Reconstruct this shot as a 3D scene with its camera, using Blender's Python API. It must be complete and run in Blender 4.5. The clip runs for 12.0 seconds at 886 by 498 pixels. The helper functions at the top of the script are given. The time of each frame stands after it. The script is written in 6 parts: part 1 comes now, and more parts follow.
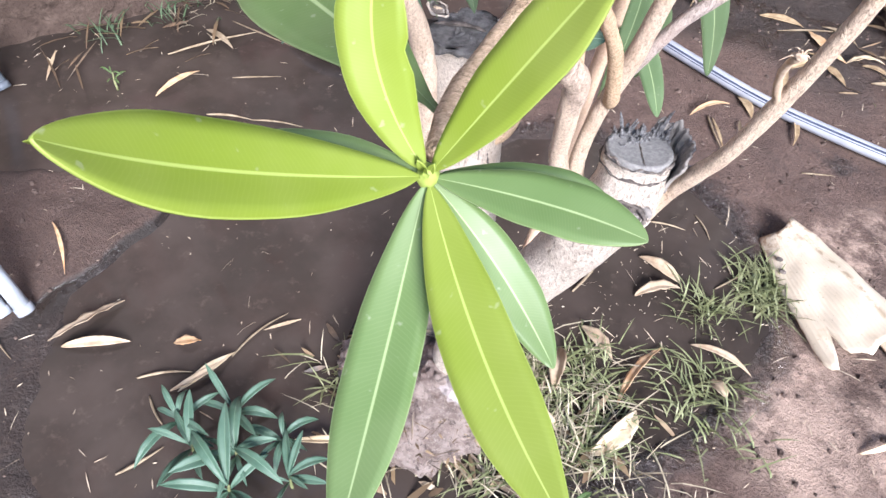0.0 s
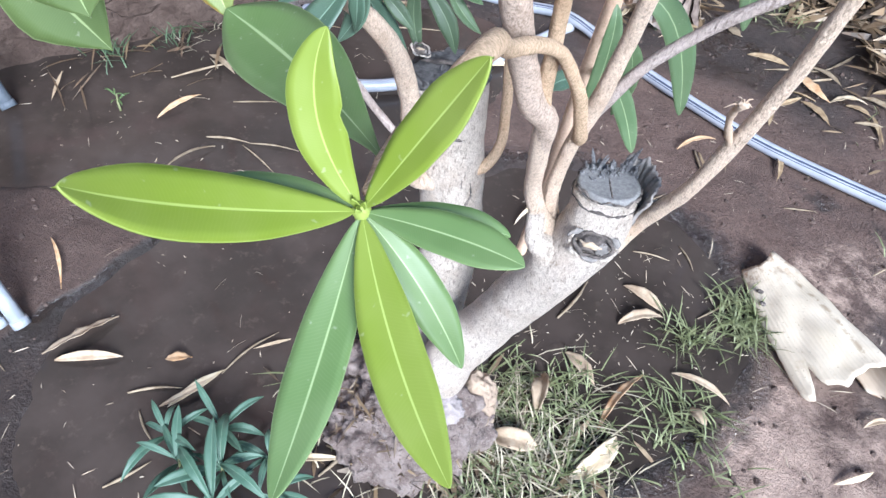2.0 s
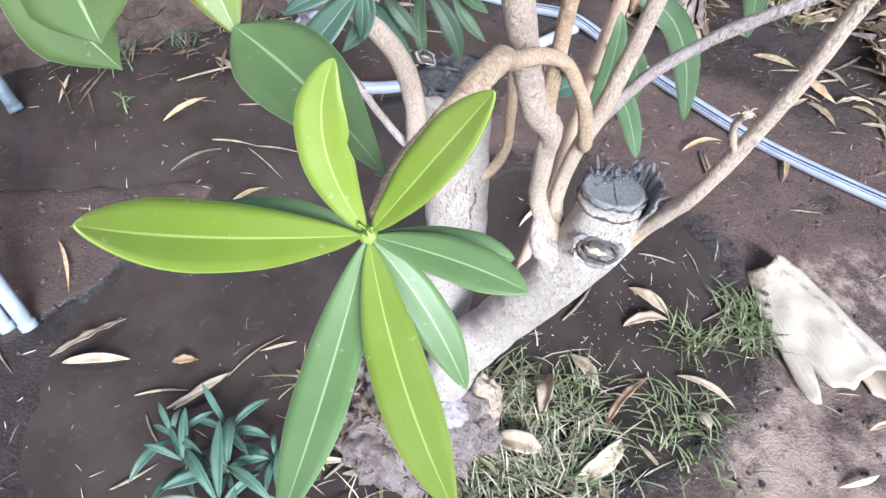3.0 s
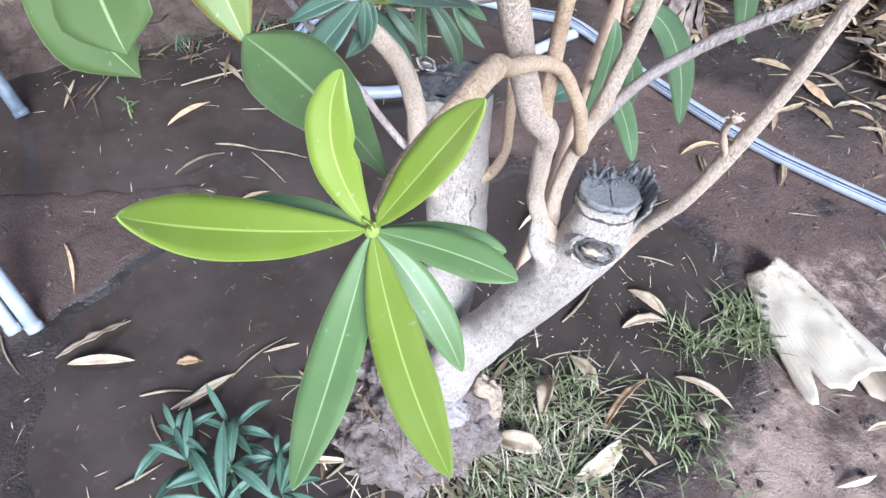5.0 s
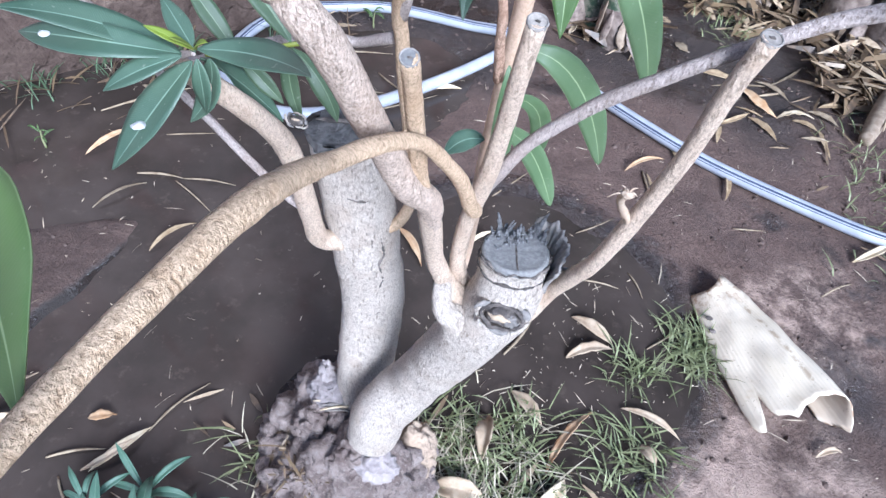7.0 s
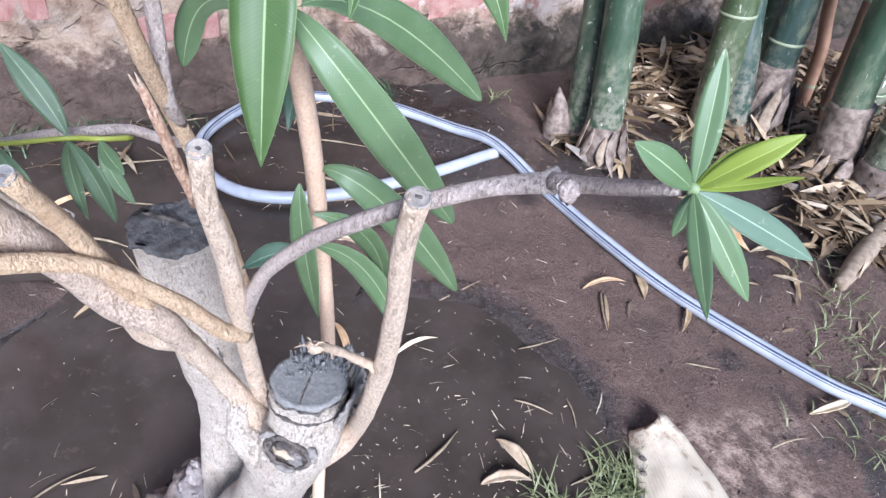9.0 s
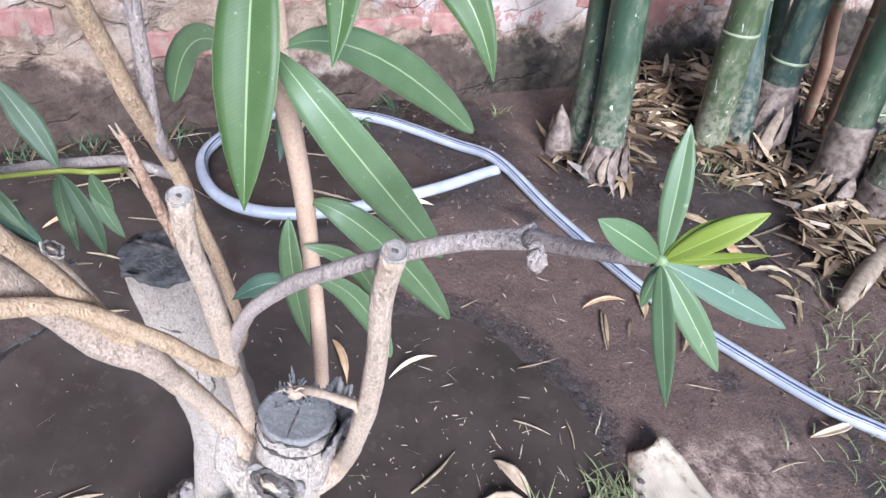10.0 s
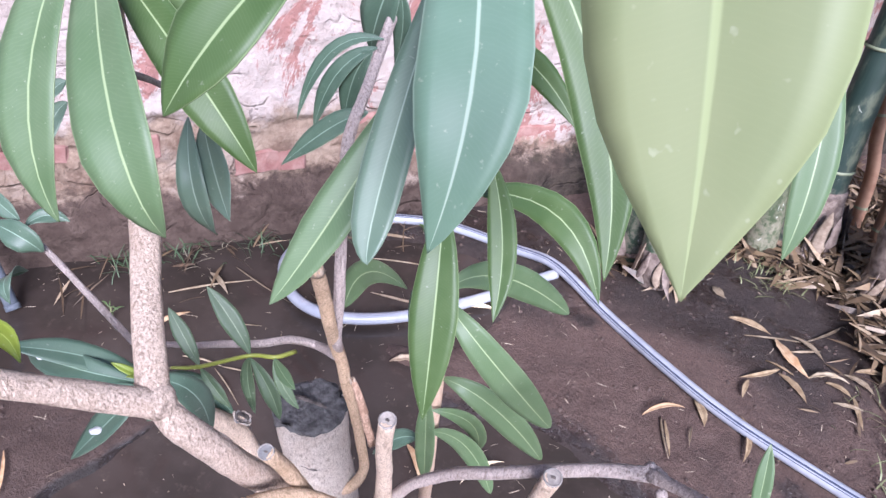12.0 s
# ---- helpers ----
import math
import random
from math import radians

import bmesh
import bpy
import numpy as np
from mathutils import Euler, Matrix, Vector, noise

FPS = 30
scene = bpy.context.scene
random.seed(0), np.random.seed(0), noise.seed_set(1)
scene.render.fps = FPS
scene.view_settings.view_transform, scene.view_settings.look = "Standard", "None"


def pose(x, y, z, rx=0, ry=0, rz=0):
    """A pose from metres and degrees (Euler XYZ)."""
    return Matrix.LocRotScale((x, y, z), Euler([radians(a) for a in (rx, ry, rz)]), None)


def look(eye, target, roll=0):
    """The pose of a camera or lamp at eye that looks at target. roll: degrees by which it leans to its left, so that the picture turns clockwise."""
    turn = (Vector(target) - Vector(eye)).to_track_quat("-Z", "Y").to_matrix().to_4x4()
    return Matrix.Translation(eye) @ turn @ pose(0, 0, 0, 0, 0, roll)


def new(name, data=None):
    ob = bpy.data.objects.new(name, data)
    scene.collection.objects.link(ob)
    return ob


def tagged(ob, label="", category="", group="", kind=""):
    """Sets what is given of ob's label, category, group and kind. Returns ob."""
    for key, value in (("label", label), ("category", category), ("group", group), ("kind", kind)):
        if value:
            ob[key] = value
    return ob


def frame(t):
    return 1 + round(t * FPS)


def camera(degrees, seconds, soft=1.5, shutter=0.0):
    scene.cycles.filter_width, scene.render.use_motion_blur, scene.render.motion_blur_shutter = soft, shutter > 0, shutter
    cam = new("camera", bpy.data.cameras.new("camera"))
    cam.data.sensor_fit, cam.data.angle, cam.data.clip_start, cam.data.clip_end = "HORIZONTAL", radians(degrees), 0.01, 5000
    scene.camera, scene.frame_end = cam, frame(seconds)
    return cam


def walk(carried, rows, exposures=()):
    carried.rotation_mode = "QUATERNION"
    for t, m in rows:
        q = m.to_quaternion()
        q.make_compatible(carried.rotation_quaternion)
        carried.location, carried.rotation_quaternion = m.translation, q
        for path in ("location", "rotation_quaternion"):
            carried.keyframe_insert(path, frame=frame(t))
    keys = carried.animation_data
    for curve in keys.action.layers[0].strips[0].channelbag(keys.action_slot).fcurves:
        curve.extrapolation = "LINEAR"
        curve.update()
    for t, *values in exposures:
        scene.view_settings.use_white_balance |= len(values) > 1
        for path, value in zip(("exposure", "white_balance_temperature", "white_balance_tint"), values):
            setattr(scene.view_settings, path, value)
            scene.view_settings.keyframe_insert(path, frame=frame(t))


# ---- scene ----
cam = camera(66.4, 12.0)
EXPOSURE, KELVIN = 1.22, 5250.0
PATH = [
    (0, (0.4124, 0.4359, 0.8075), (0.0516, 1.5722, -0.6720), 4.39),
    (0.5, (0.4151, 0.4296, 0.8178), (0.0541, 1.6020, -0.6331), 5.51),
    (1, (0.4238, 0.4249, 0.8239), (0.0536, 1.6099, -0.6143), 6.03),
    (1.5, (0.4283, 0.4252, 0.8265), (0.0571, 1.6166, -0.6064), 6.07),
    (2, (0.4290, 0.4248, 0.8275), (0.0525, 1.6129, -0.6065), 5.81),
    (2.5, (0.4297, 0.4260, 0.8289), (0.0482, 1.6148, -0.6032), 5.87),
    (3, (0.4280, 0.4265, 0.8320), (0.0388, 1.6087, -0.6036), 5.27),
    (5, (0.4318, 0.4181, 0.8394), (0.0352, 1.6065, -0.5889), 5.05),
    (5.5, (0.4283, 0.4184, 0.8408), (0.0479, 1.6221, -0.5792), 4.49),
    (6, (0.4266, 0.4368, 0.8426), (0.0877, 1.6494, -0.5803), 5.27),
    (6.5, (0.4304, 0.4666, 0.8346), (0.1033, 1.6955, -0.5771), 5.61),
    (7, (0.4550, 0.4966, 0.8332), (0.1414, 1.7224, -0.5843), 6.33),
    (7.5, (0.4935, 0.5366, 0.8242), (0.1786, 1.8139, -0.5468), 10.62),
    (9.5, (0.5672, 0.5893, 0.8448), (0.0976, 1.9550, -0.3900), 9.60),
    (10, (0.5654, 0.5951, 0.8487), (0.0918, 1.9648, -0.3800), 9.91),
    (10.5, (0.5543, 0.5899, 0.8477), (0.0735, 1.9470, -0.3921), 10.15),
    (11, (0.5396, 0.5566, 0.8738), (-0.0889, 1.9098, -0.3027), 8.68),
    (11.5, (0.5281, 0.5500, 0.9294), (-0.1071, 1.9034, -0.2431), 5.81),
    (12, (0.5268, 0.5429, 0.9538), (-0.1254, 1.9609, -0.1297), 6.83),
]
walk(cam, [(t, look(eye, target, roll)) for t, eye, target, roll in PATH], [(0.0, EXPOSURE + 0.2, KELVIN + 450, 16.0), (1.0, EXPOSURE, KELVIN, 10.0), (2.5, EXPOSURE, KELVIN - 50, 10.0), (7.0, EXPOSURE - 0.08, KELVIN - 280, 12.0), (9.5, EXPOSURE - 0.14, KELVIN, 15.0), (11.4, EXPOSURE - 0.20, KELVIN, 15.0), (12.0, EXPOSURE - 0.18, KELVIN + 150, 26.0)])

# ---- light ----
SUN_EL, SUN_AZ = 32.0, 143.0      # degrees; azimuth from +y towards +x
world = bpy.data.worlds.new("world")
scene.world = world
world.use_nodes = True
wn = world.node_tree.nodes
sky = wn.new("ShaderNodeTexSky")
sky.sky_type = 'NISHITA'
sky.sun_disc = False
sky.sun_elevation = radians(SUN_EL)
sky.sun_rotation = radians(SUN_AZ)
wn["Background"].inputs["Strength"].default_value = 0.095
world.node_tree.links.new(sky.outputs["Color"], wn["Background"].inputs["Color"])

sun_data = bpy.data.lights.new("sun", 'SUN')
sun_data.energy = 4.9
sun_data.angle = radians(26)
sun_data.color = (1.0, 0.95, 0.88)
sun = new("sun", sun_data)
sd = Vector((math.sin(radians(SUN_AZ)) * math.cos(radians(SUN_EL)), math.cos(radians(SUN_AZ)) * math.cos(radians(SUN_EL)), math.sin(radians(SUN_EL))))
sun.matrix_world = look(sd * 20, (0, 0, 0))

# ---- materials ----
class Mat:
    """A small builder for node materials."""
    def __init__(self, name):
        self.m = bpy.data.materials.new(name)
        self.m.use_nodes = True
        self.t = self.m.node_tree
        self.b = self.t.nodes["Principled BSDF"]
        self.co = self.t.nodes.new("ShaderNodeTexCoord")

    def link(self, a, b):
        self.t.links.new(a, b)

    def node(self, kind, **values):
        n = self.t.nodes.new(kind)
        for k, v in values.items():
            n.inputs[k.replace("_", " ")].default_value = v
        return n

    def mapped(self, scale, out="Object"):
        n = self.t.nodes.new("ShaderNodeMapping")
        n.inputs["Scale"].default_value = scale
        self.link(self.co.outputs[out], n.inputs["Vector"])
        return n.outputs["Vector"]

    def noise(self, scale, detail=4.0, rough=0.6, vec=None, distort=0.0):
        n = self.node("ShaderNodeTexNoise", Scale=scale, Detail=detail, Roughness=rough, Distortion=distort)
        self.link(vec or self.co.outputs["Object"], n.inputs["Vector"])
        return n.outputs["Fac"]

    def cells(self, scale, vec=None, feature='F1', out="Distance"):
        n = self.node("ShaderNodeTexVoronoi", Scale=scale)
        n.feature = feature
        self.link(vec or self.co.outputs["Object"], n.inputs["Vector"])
        return n.outputs[out]

    def ramp(self, fac, *stops):
        n = self.t.nodes.new("ShaderNodeValToRGB")
        e = n.color_ramp.elements
        while len(e) < len(stops):
            e.new(0.5)
        for el, (p, c) in zip(e, stops):
            el.position = p
            el.color = (*c, 1) if len(c) == 3 else c
        self.link(fac, n.inputs["Fac"])
        return n.outputs["Color"]

    def step(self, fac, lo, hi, a=0.0, b=1.0):
        n = self.t.nodes.new("ShaderNodeMapRange")
        n.interpolation_type = 'SMOOTHSTEP'
        for k, v in (("From Min", lo), ("From Max", hi), ("To Min", a), ("To Max", b)):
            n.inputs[k].default_value = v
        self.link(fac, n.inputs["Value"])
        return n.outputs["Result"]

    def mix(self, fac, a, b, mode='MIX'):
        n = self.t.nodes.new("ShaderNodeMix")
        n.data_type = 'RGBA'
        n.blend_type = mode
        for v, i in ((fac, 0), (a, 6), (b, 7)):
            if isinstance(v, (int, float)):
                n.inputs[i].default_value = v
            elif isinstance(v, tuple):
                n.inputs[i].default_value = (*v, 1)
            else:
                self.link(v, n.inputs[i])
        return n.outputs[2]

    def math(self, op, a, b=0.0):
        n = self.t.nodes.new("ShaderNodeMath")
        n.operation = op
        for v, i in ((a, 0), (b, 1)):
            if isinstance(v, (int, float)):
                n.inputs[i].default_value = v
            else:
                self.link(v, n.inputs[i])
        return n.outputs[0]

    def random(self):
        return self.t.nodes.new("ShaderNodeObjectInfo").outputs["Random"]

    def island(self):
        return self.t.nodes.new("ShaderNodeNewGeometry").outputs["Random Per Island"]

    def done(self, color=None, rough=None, bump=None, strength=0.4, dist=0.004, spec=0.5):
        for v, k in ((color, "Base Color"), (rough, "Roughness")):
            if v is None:
                continue
            if isinstance(v, (int, float)):
                self.b.inputs[k].default_value = v
            elif isinstance(v, tuple):
                self.b.inputs[k].default_value = (*v, 1)
            else:
                self.link(v, self.b.inputs[k])
        self.b.inputs["Specular IOR Level"].default_value = spec
        if bump is not None:
            n = self.node("ShaderNodeBump", Strength=strength, Distance=dist)
            self.link(bump, n.inputs["Height"])
            self.link(n.outputs["Normal"], self.b.inputs["Normal"])
        return self.m


def leaf_material(name, blade, pale, rib, gloss=0.38, spots=None, sheer=0.28, veins=0.09, relief=0.02):
    """Leaf with a pale midrib and fine side veins, laid out on the leaf's own UV (x across, y along)."""
    m = Mat(name)
    blade, pale = tuple(0.88 * c for c in blade), tuple(0.88 * c for c in pale)
    sep = m.t.nodes.new("ShaderNodeSeparateXYZ")
    m.link(m.co.outputs["UV"], sep.inputs[0])
    across = m.math('ABSOLUTE', m.math('SUBTRACT', sep.outputs["X"], 0.5))
    n1 = m.noise(45, 3)
    base = m.mix(m.step(n1, 0.3, 0.75), blade, pale)
    base = m.mix(m.math('MULTIPLY', m.random(), 0.35), base, pale)
    slant = m.math('SUBTRACT', m.math('MULTIPLY', sep.outputs["Y"], 70.0), m.math('MULTIPLY', across, 9.0))
    slant = m.math('ADD', slant, m.math('MULTIPLY', m.noise(160, 3), 2.2))
    wave = m.math('SINE', m.math('MULTIPLY', slant, 6.283))
    vein = m.step(wave, 0.5, 1.0, 0.0, veins)
    base = m.mix(vein, base, rib)
    dust_or_sun = m.step(m.noise(420, 2), 0.67, 0.75, 0.0, 0.25)
    base = m.mix(dust_or_sun, base, (0.55, 0.55, 0.42))
    if spots:
        edge = m.step(m.math('ADD', across, m.math('MULTIPLY', m.noise(160, 3), 0.35)), 0.6, 0.68)
        base = m.mix(m.math('MULTIPLY', edge, 0.8), base, spots)
    hem = m.step(across, 0.478, 0.497, 0.0, 0.35)
    base = m.mix(hem, base, rib)
    mid = m.step(across, 0.009, 0.027, 1.0, 0.0)
    base = m.mix(m.math('MULTIPLY', mid, 0.62), base, rib)
    m.done(base, m.ramp(n1, (0.2, (gloss,) * 3), (0.8, (gloss + 0.14,) * 3)), m.noise(300, 2), relief, 0.0008, 0.42)
    tr = m.t.nodes.new("ShaderNodeBsdfTranslucent")
    m.link(m.mix(0.3, base, (0.38, 0.44, 0.06)), tr.inputs["Color"])
    sh = m.node("ShaderNodeMixShader", Fac=sheer)
    m.link(m.b.outputs[0], sh.inputs[1])
    m.link(tr.outputs[0], sh.inputs[2])
    m.link(sh.outputs[0], m.t.nodes["Material Output"].inputs["Surface"])
    return m.m


LEAF_YOUNG = leaf_material("leaf_young", (0.222, 0.300, 0.026), (0.272, 0.342, 0.056), (0.50, 0.60, 0.16), 0.42, veins=0.035, sheer=0.32)
LEAF_MID = leaf_material("leaf_mature", (0.062, 0.116, 0.032), (0.092, 0.150, 0.050), (0.42, 0.52, 0.26), 0.42, veins=0.035)
LEAF_SOFT = leaf_material("leaf_soft_green", (0.108, 0.178, 0.078), (0.148, 0.220, 0.110), (0.44, 0.53, 0.28), 0.42, veins=0.035)
LEAF_FRESH = leaf_material("leaf_fresh_green", (0.132, 0.212, 0.066), (0.172, 0.252, 0.092), (0.44, 0.54, 0.26), 0.40, veins=0.04)
LEAF_MATT = leaf_material("leaf_matt_green", (0.082, 0.128, 0.030), (0.112, 0.160, 0.046), (0.38, 0.47, 0.20), 0.66, veins=0.04)
# lit copy of the leaf green: cool sky sheen painted into its base colour
LEAF_SHEEN = leaf_material("leaf_sky_sheen", (0.132, 0.228, 0.145), (0.170, 0.270, 0.185), (0.50, 0.60, 0.46), 0.42, veins=0.02)
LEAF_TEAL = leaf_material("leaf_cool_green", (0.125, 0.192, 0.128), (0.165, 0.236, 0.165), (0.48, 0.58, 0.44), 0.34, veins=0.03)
STEM_GREEN = leaf_material("young_stem", (0.215, 0.245, 0.030), (0.27, 0.29, 0.055), (0.34, 0.36, 0.10), 0.45, sheer=0.0, veins=0.0)
LEAF_SLATE = leaf_material("leaf_dull_green", (0.070, 0.115, 0.058), (0.105, 0.155, 0.085), (0.30, 0.38, 0.22), 0.42, sheer=0.25, veins=0.05)
LEAF_DARK = leaf_material("leaf_dark", (0.062, 0.112, 0.072), (0.100, 0.158, 0.105), (0.32, 0.44, 0.32), 0.38, sheer=0.2, veins=0.12)
LEAF_PALE = leaf_material("leaf_pale", (0.215, 0.262, 0.118), (0.27, 0.305, 0.148), (0.36, 0.42, 0.20), 0.5, veins=0.02, relief=0.008)
LEAF_YELLOW = leaf_material("leaf_yellowing", (0.135, 0.182, 0.036), (0.178, 0.222, 0.052), (0.45, 0.48, 0.18), 0.42, spots=(0.22, 0.11, 0.02), sheer=0.15)


def bark_material(name, light, dark, scale=1.0, depth=0.6, crack=0.22, pits=0.28):
    """Pale bark: fine wrinkles and short cracks along the limb, lenticel dots, soft stains."""
    m = Mat(name)
    fine = m.noise(420 * scale, 5, 0.75, m.mapped((1.0, 1.0, 0.6)), 0.4)
    fissure = m.noise(360 * scale, 4, 0.65, m.mapped((1.0, 1.0, 0.22)), 0.6)
    lines = m.step(fissure, 0.56, 0.63)
    pit = m.step(m.noise(900 * scale, 3, 0.6), 0.58, 0.70)
    big = m.noise(30, 5, 0.65)
    col = m.mix(m.step(fine, 0.40, 0.58), dark, light)
    col = m.mix(m.step(big, 0.48, 0.72, 0.0, 0.5), col, tuple(c * k for c, k in zip(dark, (0.95, 0.88, 0.80))))
    col = m.mix(m.math('MULTIPLY', lines, crack), col, tuple(c * k for c, k in zip(dark, (0.48, 0.42, 0.36))))
    col = m.mix(m.math('MULTIPLY', pit, pits), col, tuple(0.45 * c for c in dark))
    pale = m.step(m.noise(110 * scale, 5, 0.75), 0.58, 0.70, 0.0, 0.4)
    col = m.mix(pale, col, tuple(min(0.82, 1.12 * c) for c in light))
    h = m.math('SUBTRACT', m.math('ADD', m.math('MULTIPLY', fine, 1.0), m.math('MULTIPLY', m.noise(75, 4), 0.8)), m.math('ADD', m.math('MULTIPLY', lines, 0.7), m.math('MULTIPLY', pit, 0.3)))
    return m.done(col, 0.85, h, depth, 0.0034, 0.25)


BARK = bark_material("bark_pale", (0.76, 0.675, 0.575), (0.54, 0.455, 0.37), 1.9, 1.0, 0.55, 0.30)
BARK_WARM = bark_material("bark_warm", (0.82, 0.665, 0.51), (0.60, 0.455, 0.33), 2.0, 0.9, 0.45, 0.24)
BARK_TAN = bark_material("bark_tan", (0.76, 0.565, 0.37), (0.53, 0.37, 0.23), 1.9, 0.85, 0.50, 0.32)
BARK_SMOOTH = bark_material("bark_smooth", (0.63, 0.465, 0.335), (0.53, 0.38, 0.265), 1.5, 0.3, 0.20, 0.25)
BARK_BROWN = bark_material("bark_brown", (0.74, 0.595, 0.47), (0.49, 0.37, 0.28), 2.0, 0.9, 0.45, 0.20)
BARK_GREY = bark_material("bark_grey", (0.64, 0.545, 0.485), (0.44, 0.36, 0.315), 2.0, 0.9, 0.50, 0.28)
BARK_PEEL = bark_material("bark_peeling", (0.64, 0.44, 0.31), (0.38, 0.235, 0.155), 1.6, 0.9, 0.55, 0.30)


def simple(name, a, b, scale, rough, bump_scale=None, strength=0.4, dist=0.003, spec=0.4, per="object"):
    m = Mat(name)
    col = m.mix(m.step(m.noise(scale, 5), 0.32, 0.68), a, b)
    a, b = tuple(0.9 * q for q in a), tuple(0.9 * q for q in b)
    rnd = m.random() if per == "object" else m.island()
    col = m.mix(m.math('MULTIPLY', rnd, 0.5), col, tuple(0.55 * c for c in a))
    return m.done(col, rough, m.noise(bump_scale or scale * 4, 5, 0.7), strength, dist, spec)


CUT_WOOD = simple("weathered_cut_wood", (0.17, 0.165, 0.158), (0.27, 0.26, 0.245), 420, 0.9, 700, 0.6, 0.002)
TORN_WOOD = simple("torn_grey_wood", (0.10, 0.098, 0.10), (0.34, 0.335, 0.335), 500, 0.9, 700, 1.0, 0.003, per="island")
CLOD = simple("earth_clod", (0.055, 0.036, 0.028), (0.13, 0.092, 0.074), 60, 0.9, 300, 0.6, 0.002, per="island")
BARK_DULL = simple("torn_grey_bark", (0.20, 0.185, 0.17), (0.42, 0.38, 0.34), 130, 0.9, 420, 0.8, 0.003)
CUT_DARK = simple("blackened_cut_wood", (0.06, 0.058, 0.056), (0.26, 0.25, 0.24), 120, 0.8, 300, 1.0, 0.004)
CUT_FRESH = simple("cut_twig_end", (0.20, 0.175, 0.15), (0.36, 0.32, 0.275), 300, 0.9, 700, 0.6, 0.001)
KNOT_DARK = simple("knot_dark", (0.06, 0.05, 0.045), (0.26, 0.22, 0.19), 160, 0.9, 400, 1.0, 0.003)
KNOT_PITH = simple("knot_pith", (0.60, 0.48, 0.34), (0.40, 0.30, 0.20), 160, 0.8)
SPLINTER = simple("splinter", (0.55, 0.44, 0.33), (0.42, 0.30, 0.2), 200, 0.9)
m = Mat("root_crust")
c = m.mix(m.step(m.noise(38, 5, 0.7), 0.36, 0.64), (0.205, 0.152, 0.130), (0.39, 0.315, 0.275))
c = m.mix(m.step(m.noise(190, 5, 0.7), 0.54, 0.64, 0.0, 0.8), c, (0.40, 0.34, 0.30))
c = m.mix(m.step(m.noise(75, 6, 0.75, None, 0.8), 0.55, 0.64, 0.0, 0.85), c, (0.090, 0.068, 0.060))
c = m.mix(m.step(m.noise(420, 3, 0.7), 0.62, 0.70, 0.0, 0.7), c, (0.50, 0.44, 0.38))
ROOT_SOIL = m.done(c, 0.9, m.math('ADD', m.noise(210, 6, 0.8), m.noise(55, 4)), 1.0, 0.009, 0.35)
ROOT_GREY = simple("root_grey", (0.25, 0.215, 0.205), (0.40, 0.35, 0.33), 70, 0.9, 260, 0.9, 0.004)
ROOT_TAN = simple("root_tan", (0.40, 0.31, 0.22), (0.27, 0.20, 0.145), 60, 0.9, 220, 0.7, 0.004)
STRAW = simple("straw", (0.52, 0.40, 0.24), (0.66, 0.56, 0.40), 60, 0.75, 240, 0.4, 0.001)
STRAW_TAN = simple("tan_straw", (0.215, 0.145, 0.075), (0.39, 0.295, 0.175), 60, 0.75, 240, 0.4, 0.001)
STRAW_DULL = simple("weathered_straw", (0.20, 0.148, 0.090), (0.36, 0.29, 0.195), 70, 0.8, 260, 0.5, 0.001)
m = Mat("straw_litter")
c = m.ramp(m.island(), (0.0, (0.040, 0.028, 0.018)), (0.45, (0.105, 0.072, 0.040)), (0.82, (0.205, 0.145, 0.078)), (1.0, (0.42, 0.33, 0.22)))
c = m.mix(m.step(m.noise(60, 5), 0.40, 0.66, 0.0, 0.6), c, (0.16, 0.10, 0.055))
STRAW_STUFF = m.done(c, 0.5, m.noise(260, 4), 0.4, 0.001, 0.5)
CRUMB = simple("pale_straw_crumb", (0.56, 0.47, 0.35), (0.34, 0.26, 0.17), 60, 0.7, 240, 0.3, 0.001, per="island")
DRY_PALE = simple("dry_leaf_pale", (0.47, 0.375, 0.26), (0.31, 0.22, 0.135), 70, 0.75, 300, 0.4, 0.001)
DRY_BROWN = simple("dry_leaf_brown", (0.42, 0.24, 0.11), (0.60, 0.44, 0.27), 45, 0.75, 300, 0.4, 0.001)
GRASS = simple("grass_blade", (0.135, 0.155, 0.062), (0.265, 0.275, 0.140), 30, 0.5, per="island")
# darker copy of the grass: the wall foot's shade is in its green
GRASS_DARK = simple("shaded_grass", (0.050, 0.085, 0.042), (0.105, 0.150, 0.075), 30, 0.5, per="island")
GRASS_DRY = simple("grass_dry", (0.34, 0.29, 0.19), (0.50, 0.44, 0.32), 30, 0.75, per="island")
BIRD_LIME = simple("bird_dropping", (0.85, 0.84, 0.82), (0.75, 0.73, 0.7), 200, 0.7)
STEEL = simple("galvanised_steel", (0.50, 0.53, 0.57), (0.40, 0.43, 0.47), 30, 0.3)
WEED = leaf_material("weed_leaf", (0.070, 0.140, 0.090), (0.120, 0.205, 0.145), (0.24, 0.34, 0.22), 0.42, veins=0.0)
STEEL_DULL = simple("dull_grey_steel", (0.085, 0.10, 0.12), (0.15, 0.17, 0.19), 30, 0.5)
STEEL.node_tree.nodes["Principled BSDF"].inputs["Metallic"].default_value = 0.25

